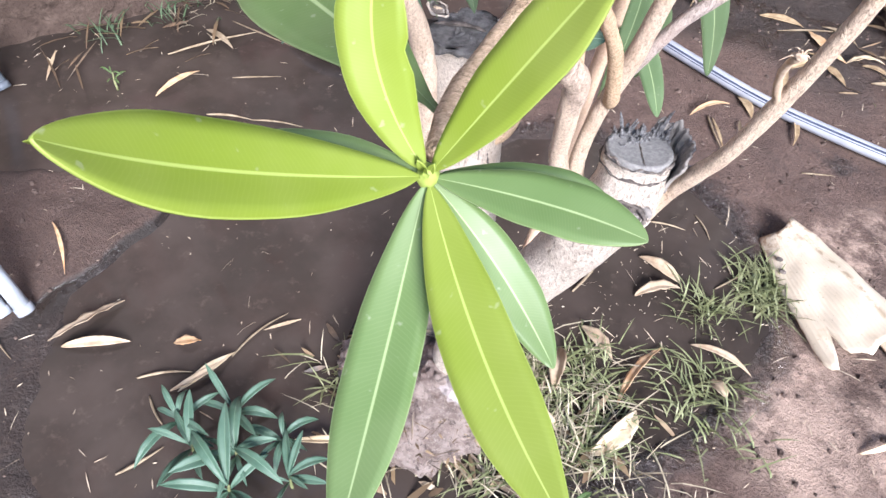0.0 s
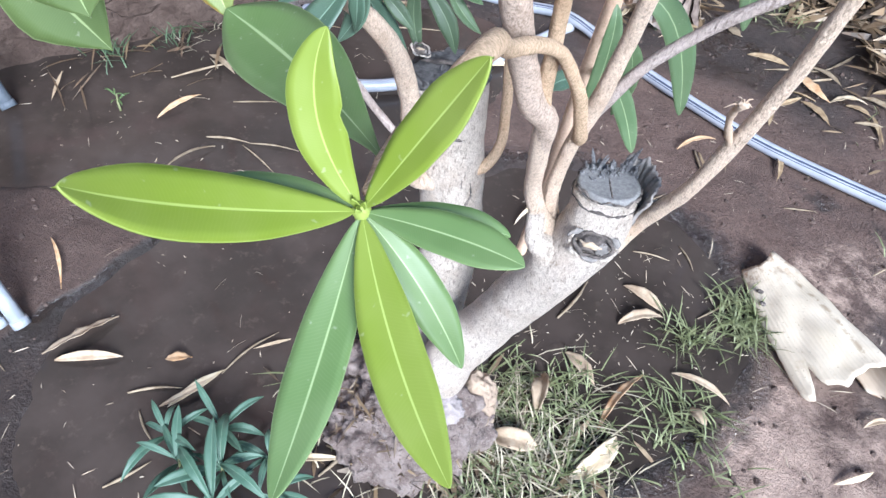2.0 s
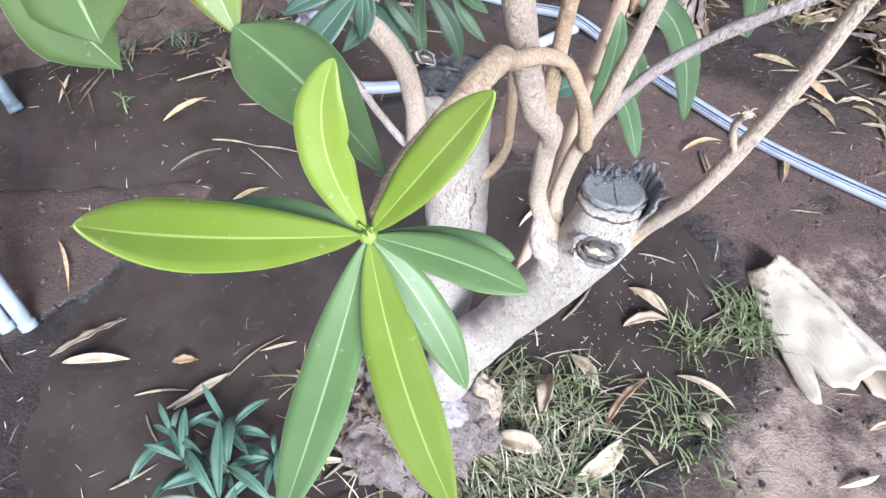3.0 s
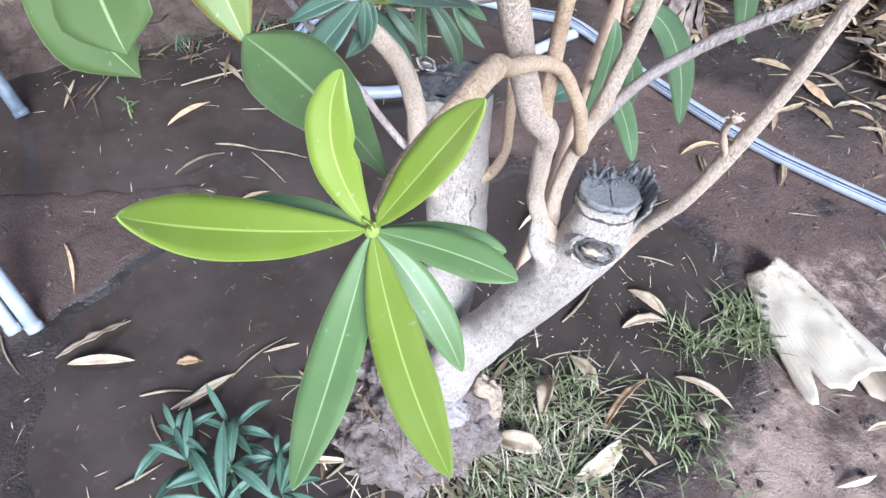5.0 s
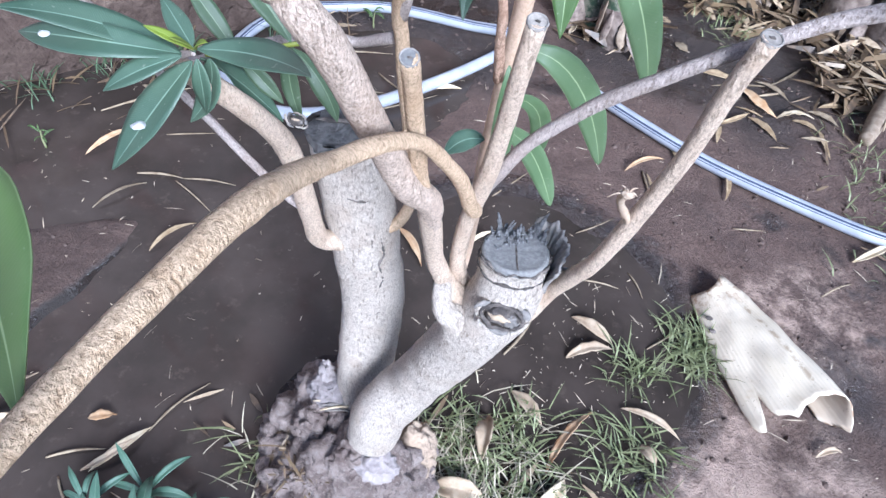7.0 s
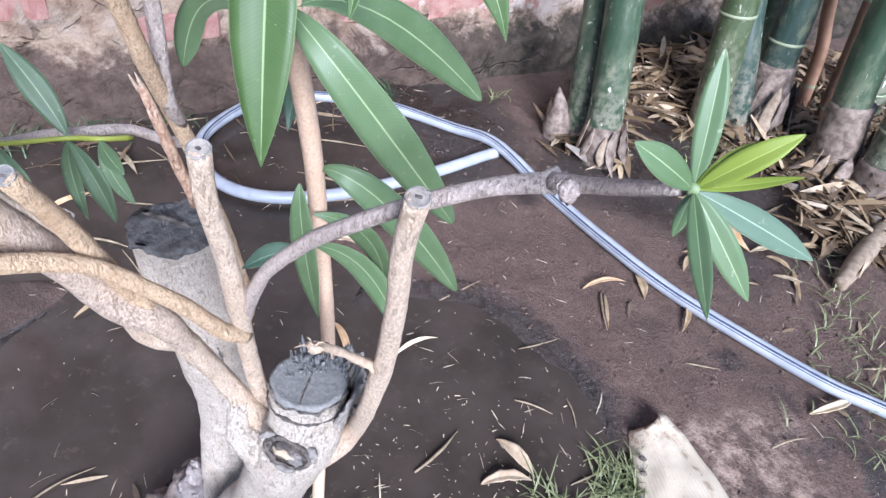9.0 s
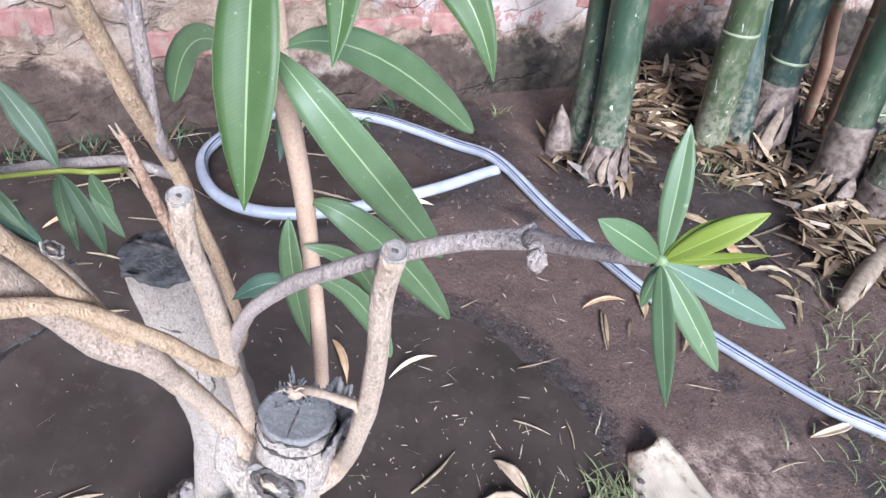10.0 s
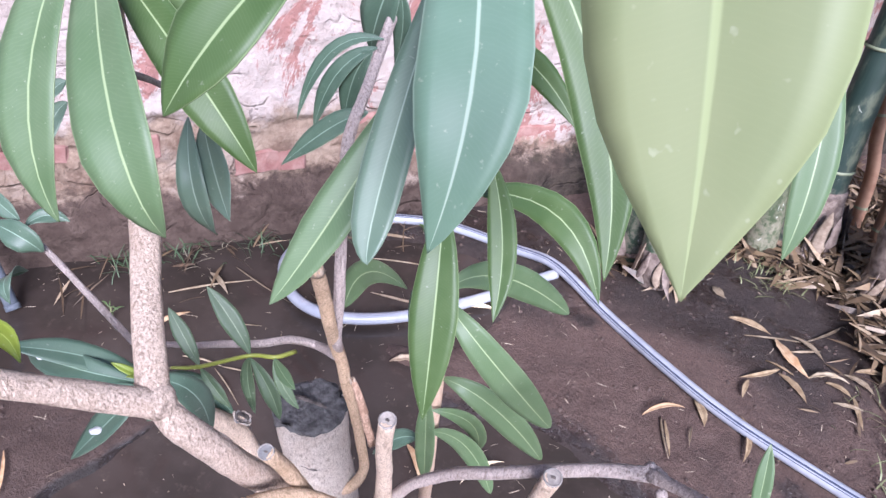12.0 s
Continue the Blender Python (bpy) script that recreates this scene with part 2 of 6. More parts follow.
# the dried culm sheath: cream with faint ribs, brown stains and a few dots
m = Mat("culm_sheath_pale")
uvs = m.t.nodes.new("ShaderNodeSeparateXYZ")
m.link(m.co.outputs["UV"], uvs.inputs[0])
c = m.mix(m.step(m.noise(14, 4), 0.35, 0.7), (0.59, 0.51, 0.39), (0.52, 0.44, 0.32))
rib = m.math('SINE', m.math('MULTIPLY', uvs.outputs["X"], 190.0))
c = m.mix(m.step(rib, 0.2, 1.0, 0.0, 0.16), c, (0.36, 0.33, 0.24))
c = m.mix(m.step(m.noise(32, 5), 0.60, 0.76, 0.0, 0.4), c, (0.38, 0.27, 0.16))
spill = m.math('MULTIPLY', m.step(uvs.outputs["Y"], 0.02, 0.30, 1.0, 0.0), m.step(m.noise(45, 5, 0.7), 0.44, 0.60))
c = m.mix(m.math('MULTIPLY', spill, 0.9), c, (0.20, 0.11, 0.055))
seam = m.math('MULTIPLY', m.step(m.math('ABSOLUTE', m.math('SUBTRACT', uvs.outputs["X"], 0.60)), 0.0, 0.05, 1.0, 0.0), m.step(m.noise(55, 5, 0.7), 0.46, 0.60))
c = m.mix(m.math('MULTIPLY', seam, 0.7), c, (0.24, 0.17, 0.10))
c = m.mix(m.step(uvs.outputs["X"], 0.74, 0.82, 0.0, 0.5), c, (0.45, 0.33, 0.23))
c = m.mix(m.step(m.noise(240, 2), 0.66, 0.70, 0.0, 0.45), c, (0.22, 0.17, 0.12))
SHEATH = m.done(c, 0.5, m.math('ADD', m.noise(90, 4), m.math('MULTIPLY', rib, 0.2)), 0.25, 0.002)

# the hose: milky blue-white vinyl with one dark blue stripe along it
m = Mat("hose_vinyl")
c = m.mix(m.step(m.noise(25, 4), 0.35, 0.7), (0.275, 0.29, 0.325), (0.355, 0.37, 0.40))
c = m.mix(m.step(m.noise(60, 5), 0.6, 0.75, 0.0, 0.5), c, (0.30, 0.25, 0.2))
HOSE = m.done(c, 0.35, m.noise(120, 3), 0.1, 0.001)
HOSE_STRIPE = simple("hose_stripe", (0.030, 0.038, 0.070), (0.060, 0.070, 0.105), 40, 0.4, 120, 0.1, 0.001)

# bamboo culms: dark green or olive, dusty, with white scratches and a mottled foot
def culm_material(name, a, b, dust_or_sun, marks):
    m = Mat(name)
    z = m.t.nodes.new("ShaderNodeSeparateXYZ")
    m.link(m.co.outputs["Object"], z.inputs[0])
    long = m.mapped((1.0, 1.0, 0.12))
    c = m.mix(m.step(m.noise(30, 5, 0.65, long), 0.32, 0.7), a, b)
    c = m.mix(m.math('MULTIPLY', m.step(m.noise(22, 5, 0.7, m.mapped((1, 1, 0.4))), 0.48, 0.66), dust_or_sun), c, (0.26, 0.27, 0.17))
    foot = m.step(m.math('ADD', z.outputs["Z"], m.math('MULTIPLY', m.noise(28, 4), 0.30)), 0.20, 0.46, 0.45, 0.0)
    blotch = m.math('MULTIPLY', foot, m.step(m.noise(60, 5, 0.7), 0.40, 0.58))
    c = m.mix(blotch, c, (0.33, 0.29, 0.22))
    scr = m.step(m.noise(85, 3, 0.6, m.mapped((1.0, 1.0, 0.3)), 1.2), marks, marks + 0.05, 0.0, 0.75)
    c = m.mix(scr, c, (0.62, 0.64, 0.55))
    r = m.step(m.noise(40, 4), 0.3, 0.7, 0.28, 0.5)
    return m.done(c, r, m.noise(70, 4), 0.18, 0.002)


CULM = culm_material("bamboo_green", (0.022, 0.045, 0.026), (0.044, 0.070, 0.040), 0.25, 0.655)
CULM_OLIVE = culm_material("bamboo_olive", (0.036, 0.056, 0.024), (0.066, 0.090, 0.042), 0.4, 0.640)
CULM_DIM = culm_material("bamboo_blue_green", (0.018, 0.036, 0.029), (0.040, 0.064, 0.050), 0.4, 0.70)
m = Mat("bamboo_node")
CULM_NODE = m.done(m.mix(m.noise(80, 3), (0.30, 0.31, 0.2), (0.13, 0.17, 0.09)), 0.6)
CULM_SKIN = simple("culm_base_sheath", (0.105, 0.075, 0.060), (0.29, 0.23, 0.185), 60, 0.7, 120, 0.4)
STRAP = simple("dry_sheath_strap", (0.31, 0.245, 0.175), (0.17, 0.12, 0.080), 70, 0.75, 300, 0.4, 0.001)
CULM_DRY = simple("bamboo_dry", (0.20, 0.105, 0.06), (0.30, 0.18, 0.11), 20, 0.6)

# mud: a soaked basin round the shrub and by the hose, drier crust between
m = Mat("garden_mud")
warp = m.node("ShaderNodeTexNoise", Scale=5.0, Detail=5.0, Roughness=0.6)
m.link(m.co.outputs["Object"], warp.inputs["Vector"])
def reach(x, y, r, soft, wob):
    d = m.t.nodes.new("ShaderNodeVectorMath")
    d.operation = 'DISTANCE'
    flat = m.mapped((1, 1, 0))
    m.link(flat, d.inputs[0])
    d.inputs[1].default_value = (x, y, 0)
    dd = m.math('ADD', d.outputs["Value"], m.math('MULTIPLY', m.math('SUBTRACT', warp.outputs["Fac"], 0.5), wob))
    return m.step(dd, r - soft, r + soft, 1.0, 0.0)
wet = m.math('MAXIMUM', reach(0.392, 1.10, 0.32, 0.012, 0.05), reach(0.22, 0.84, 0.38, 0.03, 0.14))
for x, y, r in ((-0.06, 1.78, 0.36), (-0.30, 1.72, 0.26), (-0.52, 1.42, 0.50), (0.62, 1.98, 0.3), (0.92, 1.16, 0.07), (0.62, 0.70, 0.12), (-0.45, 0.55, 0.3)):
    wet = m.math('MAXIMUM', wet, reach(x, y, r, 0.07, 0.3))
for x, y, r in ((-0.60, 1.15, 0.24), (-0.12, 1.22, 0.18), (-0.20, 1.45, 0.22), (-0.12, 0.72, 0.34), (-0.50, 0.70, 0.26)):
    wet = m.math('MAXIMUM', wet, reach(x, y, r, 0.06, 0.3))
patch = m.noise(3.2, 6, 0.65)
wet = m.math('MAXIMUM', wet, m.step(patch, 0.56, 0.66))
place = m.t.nodes.new("ShaderNodeSeparateXYZ")
m.link(m.co.outputs["Object"], place.inputs[0])
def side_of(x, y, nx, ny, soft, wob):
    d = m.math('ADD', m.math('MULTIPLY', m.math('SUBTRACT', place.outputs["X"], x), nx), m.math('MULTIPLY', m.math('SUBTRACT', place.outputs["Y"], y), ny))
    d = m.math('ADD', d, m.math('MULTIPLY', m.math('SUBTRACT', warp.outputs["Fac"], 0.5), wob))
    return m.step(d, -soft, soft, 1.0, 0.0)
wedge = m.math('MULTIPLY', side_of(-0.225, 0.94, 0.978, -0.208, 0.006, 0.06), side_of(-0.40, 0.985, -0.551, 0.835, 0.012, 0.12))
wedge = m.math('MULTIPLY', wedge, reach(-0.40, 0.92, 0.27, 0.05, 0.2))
# sun fleck on the ground by the sheath, put into the mud colour
dust_or_sun = m.math('MULTIPLY', reach(0.735, 0.945, 0.085, 0.035, 0.14), m.step(m.noise(26, 5, 0.7), 0.30, 0.56))
bare = m.math('MAXIMUM', m.math('MAXIMUM', m.math('MULTIPLY', wedge, 0.62), dust_or_sun), m.math('MAXIMUM', reach(0.55, 1.62, 0.20, 0.08, 0.3), reach(0.20, 1.55, 0.14, 0.06, 0.25)))
wet = m.math('MULTIPLY', wet, m.math('SUBTRACT', 1.0, bare))
grain = m.noise(95, 6, 0.7)
grit = m.step(m.noise(210, 4, 0.75), 0.38, 0.62)
dry_c = m.mix(grit, (0.100, 0.064, 0.052), (0.185, 0.128, 0.105))
dry_c = m.mix(m.step(m.noise(11, 5), 0.45, 0.7, 0.0, 0.6), dry_c, (0.080, 0.054, 0.044))
crust = m.step(m.noise(19, 6, 0.7), 0.56, 0.70, 0.0, 0.5)
dry_c = m.mix(crust, dry_c, (0.22, 0.165, 0.14))
wet_c = m.mix(m.step(grain, 0.3, 0.75), (0.027, 0.0200, 0.0170), (0.052, 0.040, 0.0345))
wet_c = m.mix(m.step(m.noise(17, 5), 0.5, 0.72, 0.0, 0.7), wet_c, (0.064, 0.046, 0.037))
blot = m.step(m.noise(34, 6, 0.75), 0.42, 0.66, 0.0, 0.55)
dry_c = m.mix(blot, dry_c, (0.205, 0.150, 0.124))
wet_c = m.mix(m.step(m.noise(48, 5, 0.7), 0.52, 0.70, 0.0, 0.6), wet_c, (0.060, 0.043, 0.034))
# further sunlit spots painted into the mud, merged with the fleck above
sun_dapple = m.math('MULTIPLY', reach(0.78, 0.98, 0.17, 0.06, 0.35), m.step(m.noise(15, 6, 0.75), 0.36, 0.66))
sun_dapple = m.math('MAXIMUM', sun_dapple, m.math('MULTIPLY', reach(0.86, 1.28, 0.10, 0.06, 0.4), m.step(m.noise(24, 6, 0.75), 0.42, 0.66)))
sun_dapple = m.math('MAXIMUM', sun_dapple, dust_or_sun)
dry_c = m.mix(m.math('MULTIPLY', sun_dapple, 0.9), dry_c, (0.60, 0.48, 0.40))
c = m.mix(m.math('MULTIPLY', wet, 0.92), dry_c, wet_c)
speck = m.step(m.noise(360, 2), 0.69, 0.73)
c = m.mix(m.math('MULTIPLY', speck, 0.5), c, (0.45, 0.38, 0.3))
sheen = m.math('MULTIPLY', wet, m.step(m.noise(8, 5, 0.65), 0.40, 0.62))
rim = m.math('SUBTRACT', reach(0.392, 1.10, 0.345, 0.010, 0.05), reach(0.392, 1.10, 0.285, 0.020, 0.06))
rim = m.math('MULTIPLY', m.math('MAXIMUM', rim, 0.0), m.step(m.noise(30, 4), 0.30, 0.55))
c = m.mix(m.math('MULTIPLY', rim, 0.6), c, (0.020, 0.014, 0.012))
sheen = m.math('MAXIMUM', sheen, rim)
# wet mud, darkened further with the left corner's shade put into its colour
soak_shade = m.math('MAXIMUM', reach(-0.66, 1.30, 0.44, 0.12, 0.22), reach(-0.16, 1.28, 0.17, 0.06, 0.2))
soak_shade = m.math('MAXIMUM', soak_shade, m.math('MULTIPLY', m.math('SUBTRACT', side_of(-0.190, 0.94, 0.978, -0.208, 0.012, 0.06), wedge), reach(-0.215, 0.88, 0.19, 0.06, 0.1)))
soak_shade = m.math('MULTIPLY', soak_shade, m.math('SUBTRACT', 1.0, bare))
r = m.math('SUBTRACT', 0.9, m.math('MULTIPLY', sheen, 0.72))
h = m.math('ADD', m.math('ADD', m.math('MULTIPLY', grain, 0.9), m.math('MULTIPLY', grit, 0.35)), m.math('MULTIPLY', m.noise(28, 6, 0.7), 1.6))
c = m.mix(1.0, c, (0.67, 0.61, 0.565), 'MULTIPLY')
c = m.mix(m.math('MULTIPLY', soak_shade, 0.72), c, (0.011, 0.0090, 0.0065))
r = m.math('SUBTRACT', r, m.math('MULTIPLY', soak_shade, 0.12))
h = m.math('MULTIPLY', h, m.math('SUBTRACT', 1.0, m.math('MULTIPLY', soak_shade, 0.7)))
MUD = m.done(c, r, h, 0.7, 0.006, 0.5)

# muddy water standing round the shrub
m = Mat("muddy_water")
c = m.mix(m.step(m.noise(6, 5, 0.6), 0.35, 0.65), (0.032, 0.0252, 0.0208), (0.052, 0.0405, 0.0340))
c = m.mix(m.step(m.noise(45, 5, 0.7), 0.56, 0.72, 0.0, 0.5), c, (0.085, 0.066, 0.052))
WATER = m.done(c, m.step(m.noise(9, 4), 0.35, 0.7, 0.04, 0.16), m.noise(14, 3), 0.06, 0.004, 0.5)
WATER.node_tree.nodes["Principled BSDF"].inputs["IOR"].default_value = 1.33

# wall: lime-washed plaster, worn to brown mortar below, red paint showing through
m = Mat("old_plaster")
sep = m.t.nodes.new("ShaderNodeSeparateXYZ")
m.link(m.co.outputs["Object"], sep.inputs[0])
z = m.math('ADD', sep.outputs["Z"], m.math('MULTIPLY', m.math('SUBTRACT', m.noise(7, 8, 0.75), 0.5), 0.30))
white = m.mix(m.step(m.noise(20, 5), 0.35, 0.65), (0.66, 0.585, 0.535), (0.76, 0.70, 0.66))
white = m.mix(m.step(m.noise(5.5, 7, 0.78, m.mapped((1.0, 1.0, 0.55)), 0.6), 0.52, 0.56, 0.0, 0.8), white, (0.47, 0.20, 0.17))
white = m.mix(m.step(m.noise(60, 4), 0.62, 0.7, 0.0, 0.5), white, (0.40, 0.22, 0.19))
rough_c = m.mix(m.step(m.noise(16, 6, 0.7), 0.35, 0.65), (0.285, 0.20, 0.15), (0.57, 0.46, 0.355))
rough_c = m.mix(m.step(m.noise(7, 5), 0.52, 0.62, 0.0, 0.8), rough_c, (0.55, 0.47, 0.40))
rough_c = m.mix(m.step(m.noise(48, 6, 0.75), 0.56, 0.68, 0.0, 0.7), rough_c, (0.27, 0.19, 0.145))
bent = m.t.nodes.new("ShaderNodeVectorMath")
bent.operation = 'ADD'
wob = m.node("ShaderNodeTexNoise", Scale=9.0, Detail=4.0, Roughness=0.6)
m.link(m.co.outputs["Object"], wob.inputs["Vector"])
soft = m.t.nodes.new("ShaderNodeVectorMath")
soft.operation = 'SCALE'
soft.inputs["Scale"].default_value = 0.10
m.link(wob.outputs["Color"], soft.inputs[0])
m.link(m.mapped((1.0, 1.0, 1.8)), bent.inputs[0])
m.link(soft.outputs[0], bent.inputs[1])
joint = m.step(m.cells(7.5, bent.outputs[0], 'DISTANCE_TO_EDGE'), 0.010, 0.055, 1.0, 0.0)
joint = m.math('MULTIPLY', joint, m.step(m.noise(6, 3), 0.42, 0.58))
rough_c = m.mix(m.math('MULTIPLY', joint, 0.5), rough_c, (0.17, 0.12, 0.09))
low_c = m.mix(m.step(m.noise(24, 6, 0.7), 0.38, 0.66), (0.110, 0.080, 0.066), (0.178, 0.135, 0.112))
low_c = m.mix(m.step(m.noise(70, 5, 0.7), 0.54, 0.68, 0.0, 0.6), low_c, (0.080, 0.058, 0.047))
moss_c = m.mix(m.step(m.noise(30, 6, 0.7), 0.38, 0.66), (0.052, 0.046, 0.038), (0.125, 0.105, 0.085))
moss_c = m.mix(m.step(m.noise(9, 5), 0.55, 0.68, 0.0, 0.6), moss_c, (0.060, 0.068, 0.034))
along = m.t.nodes.new("ShaderNodeVectorMath")
along.operation = 'DOT_PRODUCT'
along.inputs[1].default_value = (0.633, 0.774, 0.0)
m.link(m.co.outputs["Object"], along.inputs[0])
low_c = m.mix(m.step(m.math('ADD', along.outputs["Value"], m.math('MULTIPLY', m.noise(8, 5), 0.4)), 1.75, 2.0), low_c, moss_c)
limit = m.step(along.outputs["Value"], 1.25, 1.60, 0.0, 0.13)
c = m.mix(m.step(m.math('ADD', z, limit), 0.27, 0.33), rough_c, white)
c = m.mix(m.step(z, 0.115, 0.165, 1.0, 0.0), c, low_c)
c = m.mix(1.0, c, (0.53, 0.50, 0.475), 'MULTIPLY')
PLASTER = m.done(c, 0.92, m.math('ADD', m.math('SUBTRACT', m.noise(40, 6, 0.7), m.math('MULTIPLY', joint, 0.4)), m.noise(9, 4)), 0.9, 0.014, 0.2)
BRICK = simple("red_brick", (0.27, 0.125, 0.105), (0.38, 0.24, 0.20), 30, 0.92, 140, 0.8, 0.004)


# ---- building helpers ----
def part(name, bm, material, parent=None, label="", smooth=True):
    """A bmesh in world places as one mesh object, under a thing or a part."""
    me = bpy.data.meshes.new(name)
    bm.to_mesh(me)
    bm.free()
    me.materials.append(material)
    if smooth:
        me.polygons.foreach_set("use_smooth", [True] * len(me.polygons))
    ob = new(name, me)
    if parent is not None:
        ob.parent = parent
        if parent.type == 'EMPTY':
            ob.matrix_parent_inverse = Matrix.Translation(-parent.location)
    if label:
        ob["label"] = label
    return ob


def thing(name, at, label, category, group="", kind=""):
    e = new(name)
    e.empty_display_size = 0.05
    e.location = at
    return tagged(e, label, category, group, kind)


def smooth_line(points, step):
    """Catmull-Rom through the points, at about even steps."""
    p = [Vector(q) for q in points]
    p = [2 * p[0] - p[1], *p, 2 * p[-1] - p[-2]]
    out, where = [], []
    for i in range(1, len(p) - 2):
        n = max(2, int((p[i + 1] - p[i]).length / step) + 1)
        for k in range(n):
            t = k / n
            a, b, c, d = p[i - 1:i + 3]
            out.append(0.5 * ((2 * b) + (c - a) * t + (2 * a - 5 * b + 4 * c - d) * t * t + (3 * b - a - 3 * c + d) * t ** 3))
            where.append(i - 1 + t)
    out.append(p[-2])
    where.append(len(points) - 1)
    return out, where


def tube(points, radii, segs=12, step=0.006, rough=0.05, wave=120.0, cap=True, bm=None):
    """A limb along the points: radii are given at each point; the skin is uneven by the part 'rough'."""
    line, where = smooth_line(points, step)
    if not hasattr(radii, "__len__"):
        radii = [radii] * len(points)
    bm = bm or bmesh.new()
    uv = bm.loops.layers.uv.verify()
    t = (line[1] - line[0]).normalized()
    side = t.orthogonal().normalized()
    rings, run, dist = [], 0.0, []
    for i, q in enumerate(line):
        a = line[min(i + 1, len(line) - 1)] - line[max(i - 1, 0)]
        t = a.normalized()
        side = (side - t * side.dot(t)).normalized()
        other = t.cross(side)
        run += (q - line[i - 1]).length if i else 0
        dist.append(run)
        r = float(np.interp(where[i], range(len(radii)), radii))
        ring = []
        for k in range(segs):
            an = 2 * math.pi * k / segs
            d = side * math.cos(an) + other * math.sin(an)
            rr = r * (1 + rough * 1.6 * noise.noise((q + d * r) * wave) + rough * noise.noise((q + d * r) * wave * 0.3))
            ring.append(bm.verts.new(q + d * rr))
        rings.append(ring)
    for i in range(len(rings) - 1):
        for k in range(segs):
            k2 = (k + 1) % segs
            f = bm.faces.new((rings[i][k], rings[i][k2], rings[i + 1][k2], rings[i + 1][k]))
            for lo, (uu, vv) in zip(f.loops, ((k, i), (k + 1, i), (k + 1, i + 1), (k, i + 1))):
                lo[uv].uv = (uu / segs, dist[vv])
    if cap:
        for ring, flip in ((rings[0], True), (rings[-1], False)):
            c = bm.verts.new(sum((w.co for w in ring), Vector()) / segs)
            for k in range(segs):
                v = (ring[k], ring[(k + 1) % segs], c)
                bm.faces.new(v[::-1] if flip else v)
    return bm


def blade(base, mid, tip, width, face=(0.1, -0.45, 0.9), rows=14, fold=0.16, thick=0.0004, ripple=0.02, shape=0.72, point=0.25, late=1.0, bites=(), bm=None):
    """A lanceolate leaf whose midrib runs base - mid - tip, folded a little along it; face: the way its upper side looks."""
    b, md, tp = Vector(base), Vector(mid), Vector(tip)
    ctrl = 2 * md - (b + tp) / 2
    bm = bm or bmesh.new()
    uv = bm.loops.layers.uv.verify()
    cols = (-1.0, -0.66, -0.33, -0.06, 0.06, 0.33, 0.66, 1.0)
    face = Vector(face)
    seed = b.x * 91 + b.z * 57
    top, bot = [], []
    for i in range(rows + 1):
        v = 0.5 - 0.5 * math.cos(math.pi * i / rows)
        p = (1 - v) ** 2 * b + 2 * v * (1 - v) * ctrl + v * v * tp
        d = (2 * (1 - v) * (ctrl - b) + 2 * v * (tp - ctrl)).normalized()
        n = (face - d * face.dot(d)).normalized()
        s = d.cross(n)
        vw = v ** late
        w = 0.5 * width * max((4 * vw * (1 - vw)) ** (shape if v < 0.5 else shape + 0.16 * (late < 1.05)), 0.07 if v < 0.5 else 0.012) * (0.92 + 0.16 * v)
        w *= 1 - point * max(0.0, (v - 0.6) / 0.4) ** 1.5
        w *= 1 + 0.018 * math.sin(v * 17 + seed)
        bite = {k: max([0.0] + [deep * max(0.0, 1 - ((v - at) / 0.035) ** 2) for at, sd, deep in bites if sd == k]) for k in (-1, 1)}
        rt, rb = [], []
        for c in cols:
            z = fold * abs(c) * w + ripple * w * math.sin(v * 21 + seed + 2 * c) * abs(c) - (0.0 if abs(c) > 0.1 else 0.04 * w)
            q = p + s * (c * w * (1 - bite[1 if c > 0 else -1])) + n * z
            rt.append(bm.verts.new(q))
            rb.append(bm.verts.new(q - n * (thick if abs(c) > 0.1 else thick * 2.5)))
        top.append(rt)
        bot.append(rb)
    nc = len(cols)
    def quad(vs, ks):
        f = bm.faces.new(vs)
        for lo, (c, i) in zip(f.loops, ks):
            lo[uv].uv = (0.5 + 0.5 * cols[c], 0.5 - 0.5 * math.cos(math.pi * i / rows))
    for i in range(rows):
        for c in range(nc - 1):
            ks = ((c, i), (c + 1, i), (c + 1, i + 1), (c, i + 1))
            quad([top[j][k] for k, j in ks], ks)
            quad([bot[j][k] for k, j in ks[::-1]], ks[::-1])
        for c in (0, nc - 1):
            ks = [(c, i), (c, i + 1)]
            vs = (top[i][c], top[i + 1][c], bot[i + 1][c], bot[i][c])
            quad(vs if c == 0 else vs[::-1], (ks + ks[::-1]) if c == 0 else (ks + ks[::-1])[::-1])
    for i in (0, rows):
        for c in range(nc - 1):
            vs = (top[i][c], bot[i][c], bot[i][c + 1], top[i][c + 1])
            ks = ((c, i), (c, i), (c + 1, i), (c + 1, i))
            quad(vs if i == 0 else vs[::-1], ks if i == 0 else ks[::-1])
    return bm


